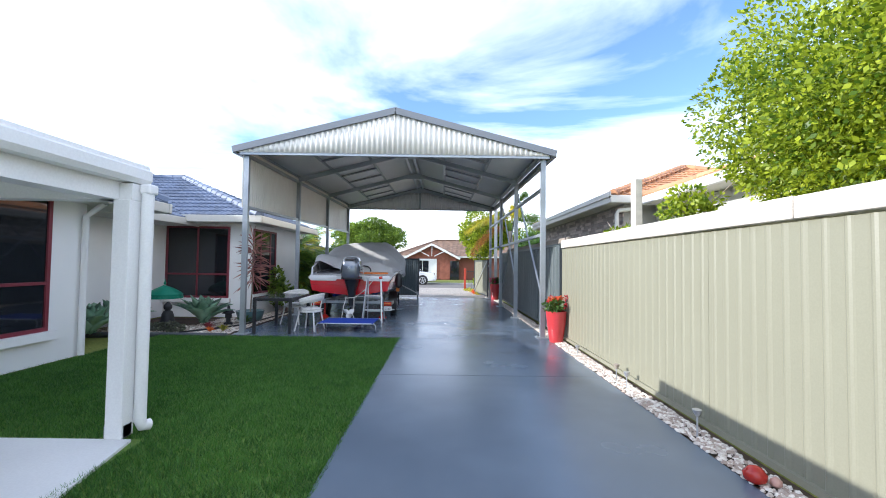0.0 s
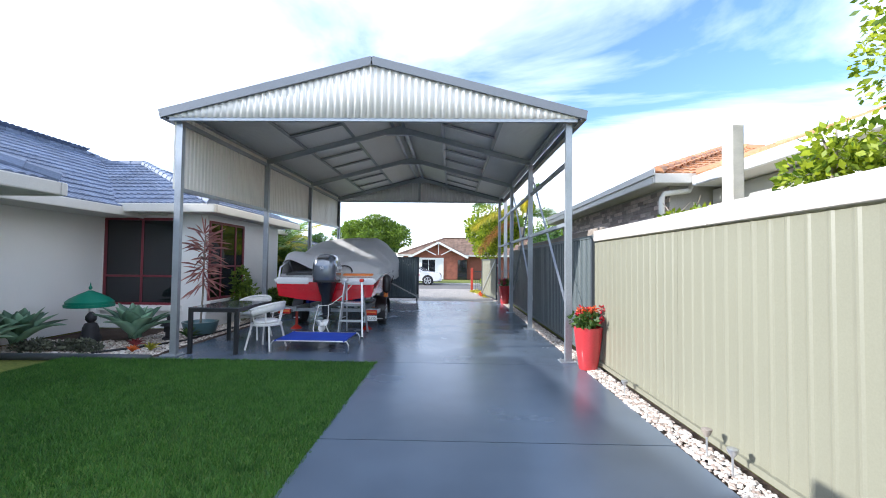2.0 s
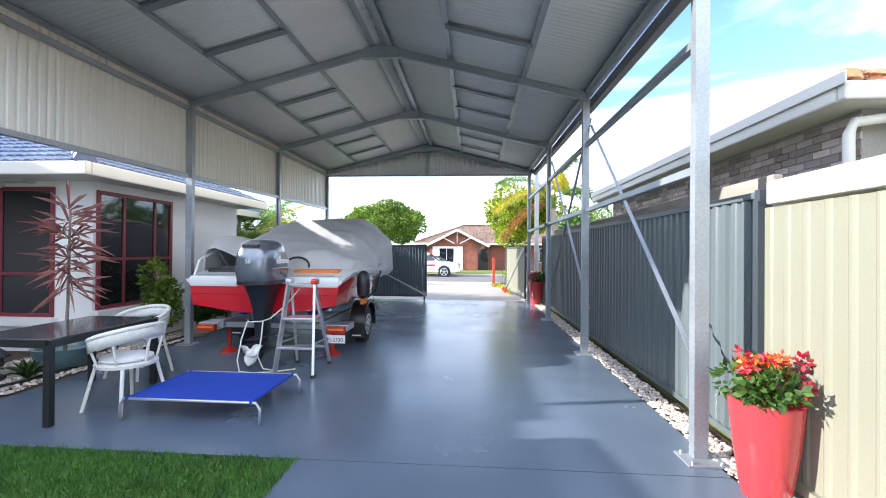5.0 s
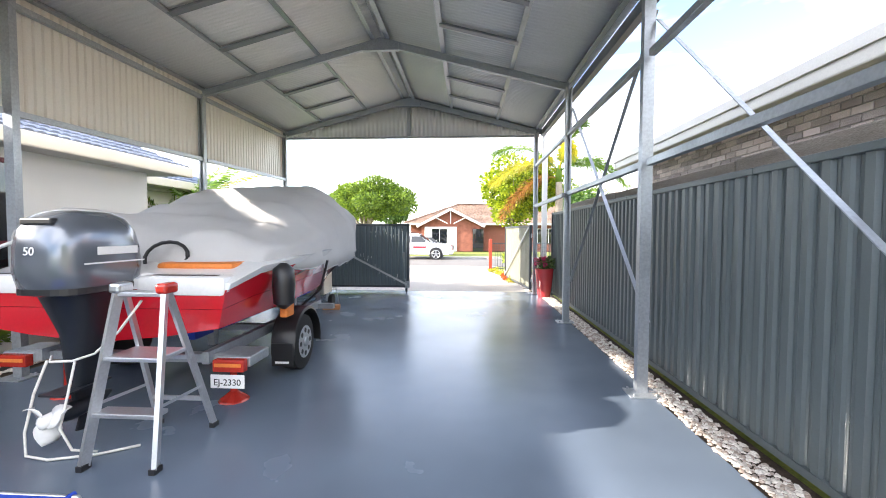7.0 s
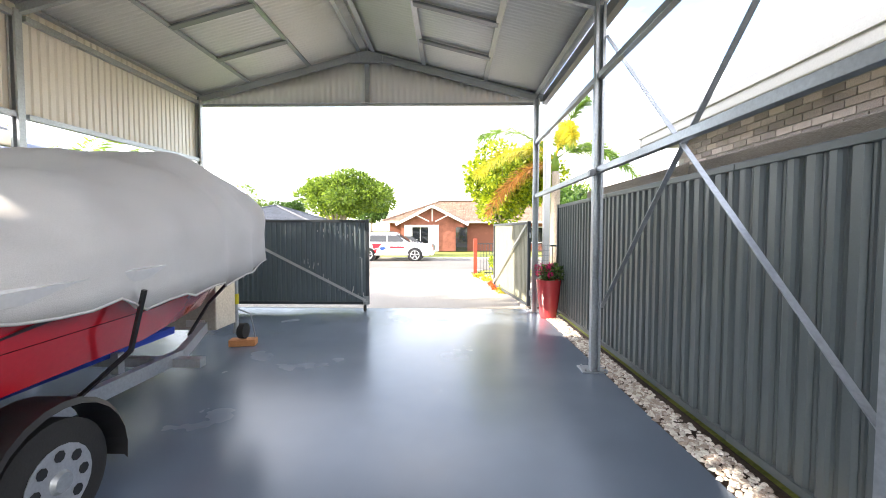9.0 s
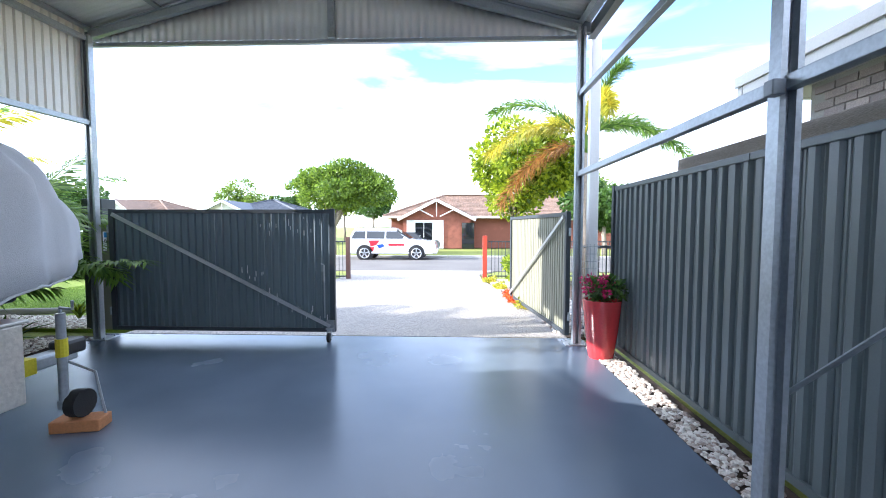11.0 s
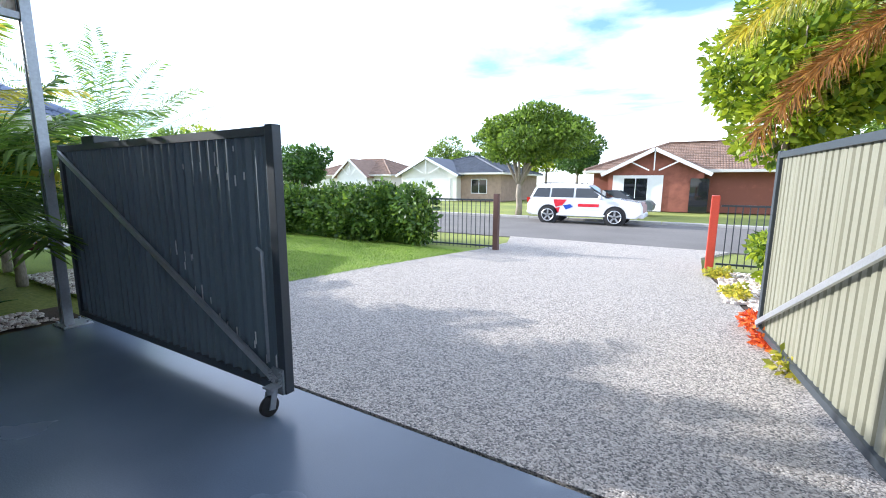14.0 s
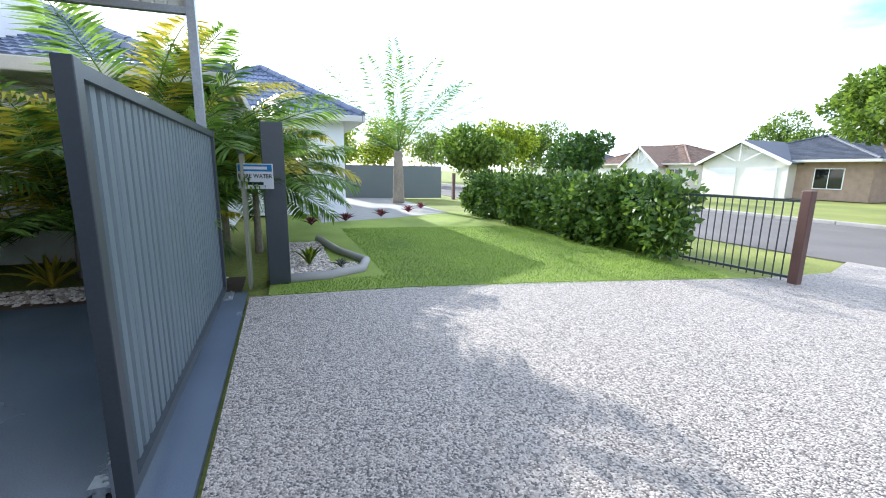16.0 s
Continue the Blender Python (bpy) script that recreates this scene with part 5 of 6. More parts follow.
part("tie_rope", tube(bmesh.new(), [(-0.13, -0.1, 0.62), (-0.08, -0.16, 0.60), (0.08, -0.16, 0.61), (0.14, -0.05, 0.63), (0.35, -0.08, 0.8), (0.55, -0.12, 1.02)], 0.009, 6), M_rope, eng, smooth=True)
part("loose_rope", tube(bmesh.new(), [(-0.1, -0.16, 0.61), (-0.14, -0.22, 0.4), (-0.17, -0.26, 0.15), (-0.12, -0.3, 0.02), (0.05, -0.32, 0.012), (0.3, -0.24, 0.012), (0.5, -0.1, 0.012)], 0.009, 6), M_rope, eng, smooth=True)
part("loose_rope", tube(bmesh.new(), [(0.1, -0.16, 0.61), (0.12, -0.24, 0.4), (0.1, -0.28, 0.2), (0.16, -0.26, 0.05), (0.28, -0.2, 0.012)], 0.009, 6), M_rope, eng, smooth=True)

# trailer
trl = thing("boat_trailer", "galvanised boat trailer with black guards and number plate", "trailer", pose(-2.38, 11.1, 0))
for sx in (-1, 1):
    part("chassis_rail", beam(bmesh.new(), (sx * 0.72, -0.05, 0.46), (sx * 0.70, 2.6, 0.46), 0.06, 0.10), M_galv, trl)
    part("draw_bar", beam(bmesh.new(), (sx * 0.70, 2.6, 0.46), (sx * 0.06, 4.2, 0.46), 0.06, 0.10), M_galv, trl)
    part("skid", beam(bmesh.new(), (sx * 0.5, 0.1, 0.60), (sx * 0.42, 2.9, 0.60), 0.07, 0.06), M_blue, trl)
    for yy in (0.4, 2.2):
        part("skid_post", B(sx * 0.5 - 0.03, sx * 0.5 + 0.03, yy - 0.03, yy + 0.03, 0.45, 0.6), M_galv, trl)
    wx = sx * 0.98
    wh = part("wheel", tube(bmesh.new(), [(wx - 0.09, 1.15, 0.29), (wx - 0.075, 1.15, 0.29), (wx + 0.075, 1.15, 0.29), (wx + 0.09, 1.15, 0.29)], [0.25, 0.29, 0.29, 0.25], 28), M_rubber, trl, smooth=50)
    part("rim", tube(bmesh.new(), [(wx + sx * 0.05, 1.15, 0.29), (wx + sx * 0.093, 1.15, 0.29)], [0.17, 0.175], 20), M_alu, wh, smooth=40)
    part("hub", tube(bmesh.new(), [(wx + sx * 0.09, 1.15, 0.29), (wx + sx * 0.115, 1.15, 0.29)], [0.06, 0.045], 12), M_galv, wh, smooth=40)
    for k in range(8):
        a = 2 * math.pi * k / 8
        part("rim_slot", tube(bmesh.new(), [(wx + sx * 0.0935, 1.15 + 0.125 * math.cos(a), 0.29 + 0.125 * math.sin(a)), (wx + sx * 0.096, 1.15 + 0.125 * math.cos(a), 0.29 + 0.125 * math.sin(a))], 0.028, 8), M_black, wh)
    pr = [(1.15 + 0.37 * math.cos(a), 0.31 + 0.37 * math.sin(a)) for a in [math.pi * (-0.06 + 1.12 * k / 14) for k in range(15)]]
    bm = loft(bmesh.new(), [[(wx - 0.12, y, z), (wx + 0.12, y, z), (wx + 0.13, y, z - 0.03), (wx + 0.11, y, z - 0.012), (wx - 0.11, y, z - 0.012)] for y, z in pr])
    part("mudguard", bm, M_black, trl, smooth=40)
    part("mud_flap", B(wx - 0.11, wx + 0.11, 0.775, 0.79, 0.13, 0.36), M_black, trl)
    part("flap_print", B(wx - 0.07, wx + 0.07, 0.768, 0.775, 0.16, 0.18), M_wpaint, trl)
    lamp = part("tail_lamp", B(sx * 0.93 - 0.13, sx * 0.93 + 0.13, -0.09, -0.02, 0.36, 0.46, bev=0.01), M_tail, trl, "red and amber tail lamp")
    part("lamp_board", B(sx * 0.93 - 0.15, sx * 0.93 + 0.15, -0.02, 0.3, 0.385, 0.47, bev=0.01), M_galv, trl)
    part("amber_lens", B(sx * 0.93 - 0.11, sx * 0.93 + 0.11, -0.097, -0.089, 0.405, 0.432), M_orange, lamp)
    st = part("prop_stand", tube(bmesh.new(), [(sx * 0.78, 0.25, 0.02), (sx * 0.78, 0.25, 0.42)], 0.03, 10), M_tail, trl, "red steel prop stand", smooth=40)
    part("stand_foot", lathe(bmesh.new(), [(0.13, 0.001), (0.12, 0.015), (0.035, 0.08)], 12, (sx * 0.78, 0.25, 0)), M_tail, st)
    part("tie_strap", tube(bmesh.new(), [(sx * 1.17, 1.6, 1.15), (sx * 1.08, 1.6, 0.8), (sx * 0.74, 1.6, 0.5)], 0.016, 5), M_black, trl)
    part("tie_strap", tube(bmesh.new(), [(sx * 0.98, 3.2, 1.2), (sx * 0.62, 3.15, 0.8), (sx * 0.45, 3.1, 0.5)], 0.016, 5), M_black, trl)
for yy in (0.05, 1.15, 2.5):
    part("cross_member", beam(bmesh.new(), (-0.95, yy, 0.44), (0.95, yy, 0.44), 0.08, 0.07), M_galv, trl)
plate = part("number_plate", B(0.79, 1.07, -0.10, -0.092, 0.235, 0.345, bev=0.003), M_wpaint, trl, "white registration plate")
letters("EJ-2330", 0.074, pose(0.93, -0.101, 0.282, 90, 0, 0), M_black, plate)
part("winch_post", B(-0.04, 0.04, 4.05, 4.13, 0.46, 1.05, bev=0.008), M_galv, trl)
part("winch", B(-0.12, 0.12, 4.1, 4.28, 0.98, 1.14, bev=0.03), M_black, trl)
part("tool_box", B(-0.25, 0.42, 3.62, 4.02, 0.42, 0.9, bev=0.01), M_checker, trl, "bright checker-plate tool box")
part("box_lid", B(-0.27, 0.44, 3.60, 4.04, 0.905, 0.925, bev=0.006), M_checker, trl)
part("plate_label", B(0.1, 0.3, 3.605, 3.618, 0.46, 0.53), M_wpaint, trl)
part("coupling", B(-0.06, 0.06, 4.2, 4.75, 0.46, 0.56, bev=0.02), M_galv, trl)
part("coupling_cap", B(-0.07, 0.07, 4.62, 4.82, 0.5, 0.62, bev=0.03), M_black, trl)
part("yellow_band", B(-0.065, 0.065, 4.3, 4.42, 0.455, 0.565), M_yellow, trl)
jk = part("jockey_stand", tube(bmesh.new(), [(0.17, 4.5, 0.18), (0.17, 4.5, 0.86)], 0.03, 12), M_galv, trl, smooth=40)
part("stand_sleeve", tube(bmesh.new(), [(0.17, 4.5, 0.55), (0.17, 4.5, 0.68)], 0.037, 12), M_yellow, jk)
part("crank", tube(bmesh.new(), [(0.17, 4.5, 0.86), (0.17, 4.5, 0.9), (0.3, 4.46, 0.9), (0.3, 4.46, 0.96)], 0.01, 6), M_galv, jk)
part("jockey_wheel", tube(bmesh.new(), [(0.19, 4.56, 0.19), (0.27, 4.56, 0.19)], 0.1, 18), M_rubber, jk, smooth=40)
part("wheel_fork", B(0.14, 0.2, 4.47, 4.6, 0.17, 0.24, bev=0.01), M_galv, jk)
part("safety_chain", tube(bmesh.new(), [(0.06, 4.6, 0.5), (0.3, 4.62, 0.4), (0.34, 4.62, 0.2), (0.36, 4.64, 0.02)], 0.01, 5), M_galv, trl)
blk = tagged(part("timber_block", B(-0.16, 0.16, -0.08, 0.08, 0, 0.085, bev=0.008), M_brickpav), "orange-brown timber block under the jockey wheel", "block")
blk.matrix_basis = pose(-2.15, 15.66, 0, 0, 0, 12)

# ---- step ladder ----
lad = thing("step_ladder", "aluminium step ladder standing open behind the boat", "ladder", pose(-1.69, 10.23, 0))
for sx in (-1, 1):
    part("front_rail", beam(bmesh.new(), (sx * 0.235, 0, 0.02), (sx * 0.16, 0.22, 1.12), 0.028, 0.06), M_alu, lad)
    part("rear_rail", beam(bmesh.new(), (sx * 0.22, 0.62, 0.02), (sx * 0.15, 0.26, 1.08), 0.025, 0.045), M_alu, lad)
    part("foot", B(sx * 0.235 - 0.02, sx * 0.235 + 0.02, -0.035, 0.035, 0, 0.035), M_black, lad)
    part("foot", B(sx * 0.22 - 0.02, sx * 0.22 + 0.02, 0.59, 0.65, 0, 0.035), M_black, lad)
    part("spreader", beam(bmesh.new(), (sx * 0.22, 0.08, 0.38), (sx * 0.21, 0.5, 0.36), 0.006, 0.02), M_alu, lad)
    part("top_cap", B(sx * 0.16 - 0.04, sx * 0.16 + 0.04, 0.17, 0.30, 1.08, 1.15, bev=0.02), M_tail if sx > 0 else M_alu, lad)
for z, d, w in ((0.34, 0.09, 0.21), (0.68, 0.24, 0.185), (1.09, 0.09, 0.15)):
    y = 0.2 * z
    part("tread", B(-w, w, y - 0.03, y + d, z - 0.03, z, bev=0.006), M_alu, lad)
for z in (0.25, 0.6):
    y = 0.62 - 0.34 * z
    part("rear_bar", beam(bmesh.new(), (-0.2, y, z), (0.2, y, z), 0.02, 0.03), M_alu, lad)

# ---- table, chairs, dog bed ----
tab = thing("outdoor_table", "black metal outdoor table with smoked glass top", "table", pose(-3.51, 9.28, 0))
for sx in (-1, 1):
    for sy in (-1, 1):
        part("leg", B(sx * 0.37 - 0.028, sx * 0.37 + 0.028, sy * 0.58 - 0.028, sy * 0.58 + 0.028, 0, 0.68, bev=0.004), M_dkmetal, tab)
    part("apron", B(sx * 0.385 - 0.016, sx * 0.385 + 0.016, -0.6, 0.6, 0.665, 0.725), M_dkmetal, tab)
    part("apron", B(-0.365, 0.365, sx * 0.592 - 0.016, sx * 0.592 + 0.016, 0.665, 0.725), M_dkmetal, tab)
part("tabletop", B(-0.40, 0.40, -0.61, 0.61, 0.728, 0.738, bev=0.003), M_tabletop, tab)


def tub_chair(m):
    c = thing("wicker_chair", "white wicker tub chair beside the outdoor table", "chair", m, group="chairs at the outdoor table")
    arc = lambda r, a0, a1, n, z0, z1: [(r * math.sin(a), -r * math.cos(a) * 0.95, z0 + (z1 - z0) * (0.5 - 0.5 * math.cos(a * 1.0))) for a in [a0 + (a1 - a0) * k / n for k in range(n + 1)]]
    part("seat", lathe(bmesh.new(), [(0.22, 0.40), (0.25, 0.405), (0.255, 0.43), (0.23, 0.445)], 24), M_wicker, c, smooth=50)
    part("cushion", lathe(bmesh.new(), [(0.17, 0.446), (0.215, 0.46), (0.215, 0.48), (0.18, 0.495)], 24), M_wpaint, c, smooth=50)
    A = 2.0
    top = [(0.30 * math.sin(a), -0.28 * math.cos(a), 0.66 + 0.13 * math.cos(a * 0.75)) for a in [-A + 2 * A * k / 20 for k in range(21)]]
    part("arm_rail", tube(bmesh.new(), top, 0.022, 8), M_wicker, c, smooth=True)
    low = [(x * 0.97, y * 0.97, z - 0.12) for x, y, z in top]
    ob = part("backrest", loft(bmesh.new(), [top, [(x * 0.99, y * 0.99, z - 0.06) for x, y, z in top], low], closed=False), M_wicker, c, smooth=True)
    ob.modifiers.new("thick", "SOLIDIFY").thickness = 0.012
    for k in (1, 5, 10, 15, 19):
        x, y, z = low[k]
        part("spindle", tube(bmesh.new(), [(x, y, z), (x * 0.82, y * 0.82, 0.42)], 0.011, 6), M_wicker, c)
    for sx in (-1, 1):
        for sy in (-1, 1):
            part("leg", tube(bmesh.new(), [(sx * 0.17, sy * 0.16, 0.41), (sx * 0.24, sy * 0.23, 0.0)], 0.016, 8), M_wicker, c, smooth=40)
    return c


ch = tub_chair(pose(-2.88, 9.2, 0, 0, 0, 80))
copy_thing(ch, pose(-3.55, 10.15, 0, 0, 0, 170))

bed = thing("dog_bed", "raised blue canvas dog bed on bent metal legs", "dog bed", pose(-2.02, 9.28, 0))
part("canvas", B(-0.56, 0.56, -0.40, 0.40, 0.19, 0.205, bev=0.006), M_blue, bed)
for sx in (-1, 1):
    part("side_tube", tube(bmesh.new(), [(sx * 0.56, -0.43, 0.2), (sx * 0.56, 0.43, 0.2)], 0.014, 8), M_blue, bed, smooth=40)
for sy in (-1, 1):
    part("leg_hoop", tube(bmesh.new(), [(-0.63, sy * 0.41, 0.0), (-0.635, sy * 0.41, 0.14), (-0.60, sy * 0.41, 0.195), (0.60, sy * 0.41, 0.195), (0.635, sy * 0.41, 0.14), (0.63, sy * 0.41, 0.0)], 0.012, 8), M_alu, bed, smooth=True)

# ---- red pots with flowers ----
M_flower_r = leafy("red_petals", (0.65, 0.03, 0.05), (0.4, 0.01, 0.03), 0.2)
M_flower_o = leafy("orange_petals", (0.8, 0.2, 0.03), (0.6, 0.08, 0.02), 0.2)
M_flower_p = leafy("magenta_petals", (0.6, 0.02, 0.14), (0.35, 0.01, 0.07), 0.2)


def flower_pot(label, x, y, r, h, petals, seed):
    p = thing("flower_pot", label, "flower pot", pose(x, y, 0))
    part("pot", lathe(bmesh.new(), [(r * 0.62, 0), (r * 0.66, 0.02), (r * 0.86, h * 0.5), (r, h * 0.97), (r, h), (r * 0.88, h), (r * 0.86, h - 0.05), (0.01, h - 0.05)], 32), M_terra, p, smooth=50)
    rg = random.Random(seed)
    cs, rs = [], []
    for k in range(12):
        a = rg.uniform(0, 6.28)
        q = rg.uniform(0, r * 1.0)
        cs.append((q * math.cos(a), q * math.sin(a), h + rg.uniform(0.0, 0.17)))
        rs.append(rg.uniform(0.06, 0.11))
    v, f = leaves(cs, rs, 900, 0.055, seed)
    tagged(raw("foliage", v, f, M_leaf_d, p), kind="stuff")
    for k, mt in enumerate(petals):
        cs2 = []
        for q in range(10):
            a = rg.uniform(0, 6.28)
            s = rg.uniform(0, r * 1.05)
            cs2.append((s * math.cos(a), s * math.sin(a), h + rg.uniform(0.1, 0.26)))
        v, f = leaves(cs2, [0.035] * 10, 260, 0.04, seed + 9 + k, shell=0.3)
        tagged(raw("blossom", v, f, mt, p), kind="stuff")


flower_pot("tall red pot with red and orange flowers at the fence", 2.24, 8.16, 0.20, 0.60, (M_flower_r, M_flower_o), 3)
flower_pot("tall magenta-red pot with pink flowers beside the gate", 2.22, 17.5, 0.21, 0.66, (M_flower_p, M_flower_p), 4)

# ---- parked car ----
car = thing("suv", "white four-wheel-drive wagon with advertising stripes parked on street", "car", pose(-2.98, 35.6, gz(35.6) - 0.02))
M_carwhite = mat("white_car_paint", (0.78, 0.78, 0.78), 0.2, 0, 0.02, 1, 30, 0.0, coat=0.6)
M_glass = mat("car_glass", (0.02, 0.025, 0.03), 0.05, 0, 0.05, 1, 5, 0, spec=0.7)
M_dred = mat("sticker_red", (0.7, 0.03, 0.05), 0.3)
M_dblue = mat("sticker_blue", (0.03, 0.09, 0.45), 0.3)
L0, L1, HW = -2.35, 2.4, 0.95
side_prof = [(L0, 0.45), (L0 + 0.02, 0.75), (L0 + 0.06, 1.0), (2.30, 0.98), (L1, 0.80), (L1 + 0.02, 0.5), (2.2, 0.32), (-2.15, 0.34)]
rings = []
for y, sc, ins in ((-HW, 0.97, 0.05), (-HW + 0.05, 1.0, 0.0), (HW - 0.05, 1.0, 0.0), (HW, 0.97, 0.05)):
    rings.append([(x * sc, y, z + (0.03 if ins and z < 0.6 else 0)) for x, z in side_prof])
part("lower_body", loft(bmesh.new(), rings), M_carwhite, car, smooth=30)
bm = loft(bmesh.new(), [[(x, y, z) for x, y in ((x0, -w), (x1, -w), (x1 + b, 0), (x1, w), (x0, w), (x0 - 0.03, 0))] for z, x0, x1, w, b in ((0.97, -2.27, 2.2, 0.92, 0.12), (1.08, -2.25, 1.15, 0.90, 0.08), (1.12, -2.24, 1.05, 0.89, 0.06))])
part("bonnet_and_waist", bm, M_carwhite, car, smooth=30)
part("bonnet", loft(bmesh.new(), [[(1.0, y * 0.97, 1.10), (1.6, y * 0.95, 1.07), (2.25, y * 0.9, 0.97), (2.25, y * 0.9, 0.9), (1.0, y * 0.97, 0.9)] for y in (-0.92, -0.4, 0, 0.4, 0.92)]), M_carwhite, car, smooth=40)
bm = loft(bmesh.new(), [[(x0, -w, z), (x1, -w, z), (x1 + 0.05, 0, z), (x1, w, z), (x0, w, z), (x0 - 0.04, 0, z)] for z, x0, x1, w in ((1.1, -2.22, 1.02, 0.875), (1.5, -2.06, 0.36, 0.74), (1.62, -1.95, 0.22, 0.70))])
part("cabin", bm, M_carwhite, car, smooth=30)
part("roof", loft(bmesh.new(), [[(x0, -w, z), (x1, -w, z), (x1, w, z), (x0, w, z)] for z, x0, x1, w in ((1.62, -2.0, 0.28, 0.71), (1.68, -1.9, 0.2, 0.68), (1.71, -1.6, 0.0, 0.58))]), M_carwhite, car, smooth=50)


def side_glass(xa, xb, xc, xd):
    q = lambda x, z, s: (x, s * (0.885 - (z - 1.1) * 0.345 + 0.004), z)
    for s in (-1, 1):
        bm = bmesh.new()
        pts = [q(xa, 1.14, s), q(xb, 1.14, s), q(xc, 1.53, s), q(xd, 1.53, s)]
        extrude(bm, pts if s < 0 else pts[::-1], (0, s * 0.006, 0))
        part("side_window", bm, M_glass, car)


side_glass(-2.1, -1.35, -1.35, -1.92)
side_glass(-1.28, -0.32, -0.32, -1.28)
side_glass(-0.24, 0.86, 0.34, -0.24)
bm = bmesh.new()
extrude(bm, [(1.03, -0.8, 1.13), (1.03, 0.8, 1.13), (0.30, 0.64, 1.59), (0.30, -0.64, 1.59)], (0.02, 0, 0.02))
part("windscreen", bm, M_glass, car)
for wx in (-1.37, 1.38):
    for s in (-1, 1):
        part("wheel_arch", tube(bmesh.new(), [(wx, s * 0.7, 0.38), (wx, s * 0.957, 0.38)], 0.44, 24), M_black, car)
        wh = part("wheel", tube(bmesh.new(), [(wx, s * 0.74, 0.37), (wx, s * 0.95, 0.37), (wx, s * 0.975, 0.37)], [0.37, 0.37, 0.33], 24), M_rubber, car, smooth=40)
        part("rim", tube(bmesh.new(), [(wx, s * 0.95, 0.37), (wx, s * 0.978, 0.37)], 0.26, 20), M_black, wh)
        for k in range(5):
            a = 2 * math.pi * k / 5 + 0.3
            part("spoke", beam(bmesh.new(), (wx, s * 0.982, 0.37), (wx + 0.255 * math.cos(a), s * 0.982, 0.37 + 0.255 * math.sin(a)), 0.07, 0.02, up=(0, 1, 0)), M_alu, wh)
        part("rim_ring", tube(bmesh.new(), [(wx + 0.255 * math.cos(a), s * 0.98, 0.37 + 0.255 * math.sin(a)) for a in [2 * math.pi * k / 20 for k in range(21)]], 0.018, 6), M_alu, wh)
for s in (-1, 1):
    part("headlight", B(2.12, 2.36, min(s * 0.6, s * 0.9), max(s * 0.6, s * 0.9), 0.78, 0.92, bev=0.03), M_glass, car)
    part("tail_light", B(-2.36, -2.2, min(s * 0.7, s * 0.93), max(s * 0.7, s * 0.93), 0.9, 1.12, bev=0.02), M_tail, car)
    part("roof_rail", tube(bmesh.new(), [(-1.8, s * 0.6, 1.70), (-1.7, s * 0.6, 1.76), (-0.1, s * 0.58, 1.75), (0.0, s * 0.58, 1.70)], 0.018, 6), M_black, car)
    part("mirror", B(0.72, 0.86, min(s * 0.9, s * 1.08), max(s * 0.9, s * 1.08), 1.08, 1.24, bev=0.03), M_carwhite, car)
    part("sill_trim", B(-1.0, 1.0, min(s * 0.93, s * 0.965), max(s * 0.93, s * 0.965), 0.36, 0.44, bev=0.01), M_zinc, car)
    y = s * 0.953
    for m_, pts in ((M_dred, [(-1.15, 1.05), (-0.55, 1.05), (-0.75, 0.80), (-1.05, 0.72)]), (M_dred, [(-1.1, 0.68), (-0.85, 0.72), (-0.9, 0.5), (-1.0, 0.46)]), (M_dblue, [(-0.72, 0.80), (-0.42, 0.86), (-0.3, 0.74), (-0.6, 0.62)])):
        bm = bmesh.new()
        extrude(bm, [(x, y, z) for x, z in (pts if s < 0 else pts[::-1])], (0, s * 0.004, 0))
        part("decal", bm, m_, car)
    part("decal_band", B(-0.1, 0.75, min(y, y + s * 0.004), max(y, y + s * 0.004), 0.76, 0.88), M_dred, car)
    part("decal_band", B(-0.05, 0.7, min(y, y + s * 0.004), max(y, y + s * 0.004), 0.64, 0.68), M_zinc, car)
part("bumper", B(2.25, 2.46, -0.9, 0.9, 0.34, 0.56, bev=0.06), M_zinc, car, smooth=40)

# dark car in the drive of the brick house
car2 = thing("dark_car", "dark sedan parked in the brick house's drive", "car", pose(-2.8, 42.6, GS))
part("body", loft(bmesh.new(), [[(x, y, z) for x, z in ((-2.1, 0.3), (-2.15, 0.75), (-1.2, 0.85), (1.9, 0.8), (2.1, 0.6), (2.05, 0.3))] for y in (-0.85, 0.85)]), M_gate, car2)
part("cabin", loft(bmesh.new(), [[(a, -w, z), (b, -w, z), (b, w, z), (a, w, z)] for z, a, b, w in ((0.82, -1.7, 1.1, 0.8), (1.32, -1.1, 0.35, 0.62), (1.38, -0.9, 0.2, 0.58))]), M_glass, car2)
for wx in (-1.3, 1.35):
    for s in (-1, 1):
        part("wheel", tube(bmesh.new(), [(wx, s * 0.66, 0.31), (wx, s * 0.87, 0.31)], 0.31, 18), M_rubber, car2)

# ---- back garden bed ----
M_agave = leafy("agave_leaf", (0.24, 0.40, 0.27), (0.11, 0.22, 0.14), 0.1)
M_brom = leafy("bromeliad_leaf", (0.30, 0.05, 0.06), (0.12, 0.03, 0.04), 0.2)
M_grey_plant = leafy("grey_ground_cover", (0.14, 0.15, 0.10), (0.06, 0.07, 0.05), 0.1)
M_cordy = leafy("cordyline_leaf", (0.42, 0.20, 0.17), (0.22, 0.09, 0.09), 0.3)
M_statue = mat("dark_stone", (0.03, 0.03, 0.035), 0.6, 0, 0.2, 6, 60, 0.4)
M_para = mat("green_satin", (0.01, 0.22, 0.14), 0.5, 0, 0.1, 6, 90, 0.1)
M_teal = mat("blue_green_glaze", (0.09, 0.17, 0.19), 0.3, 0, 0.1, 3, 60, 0.05, coat=0.3)
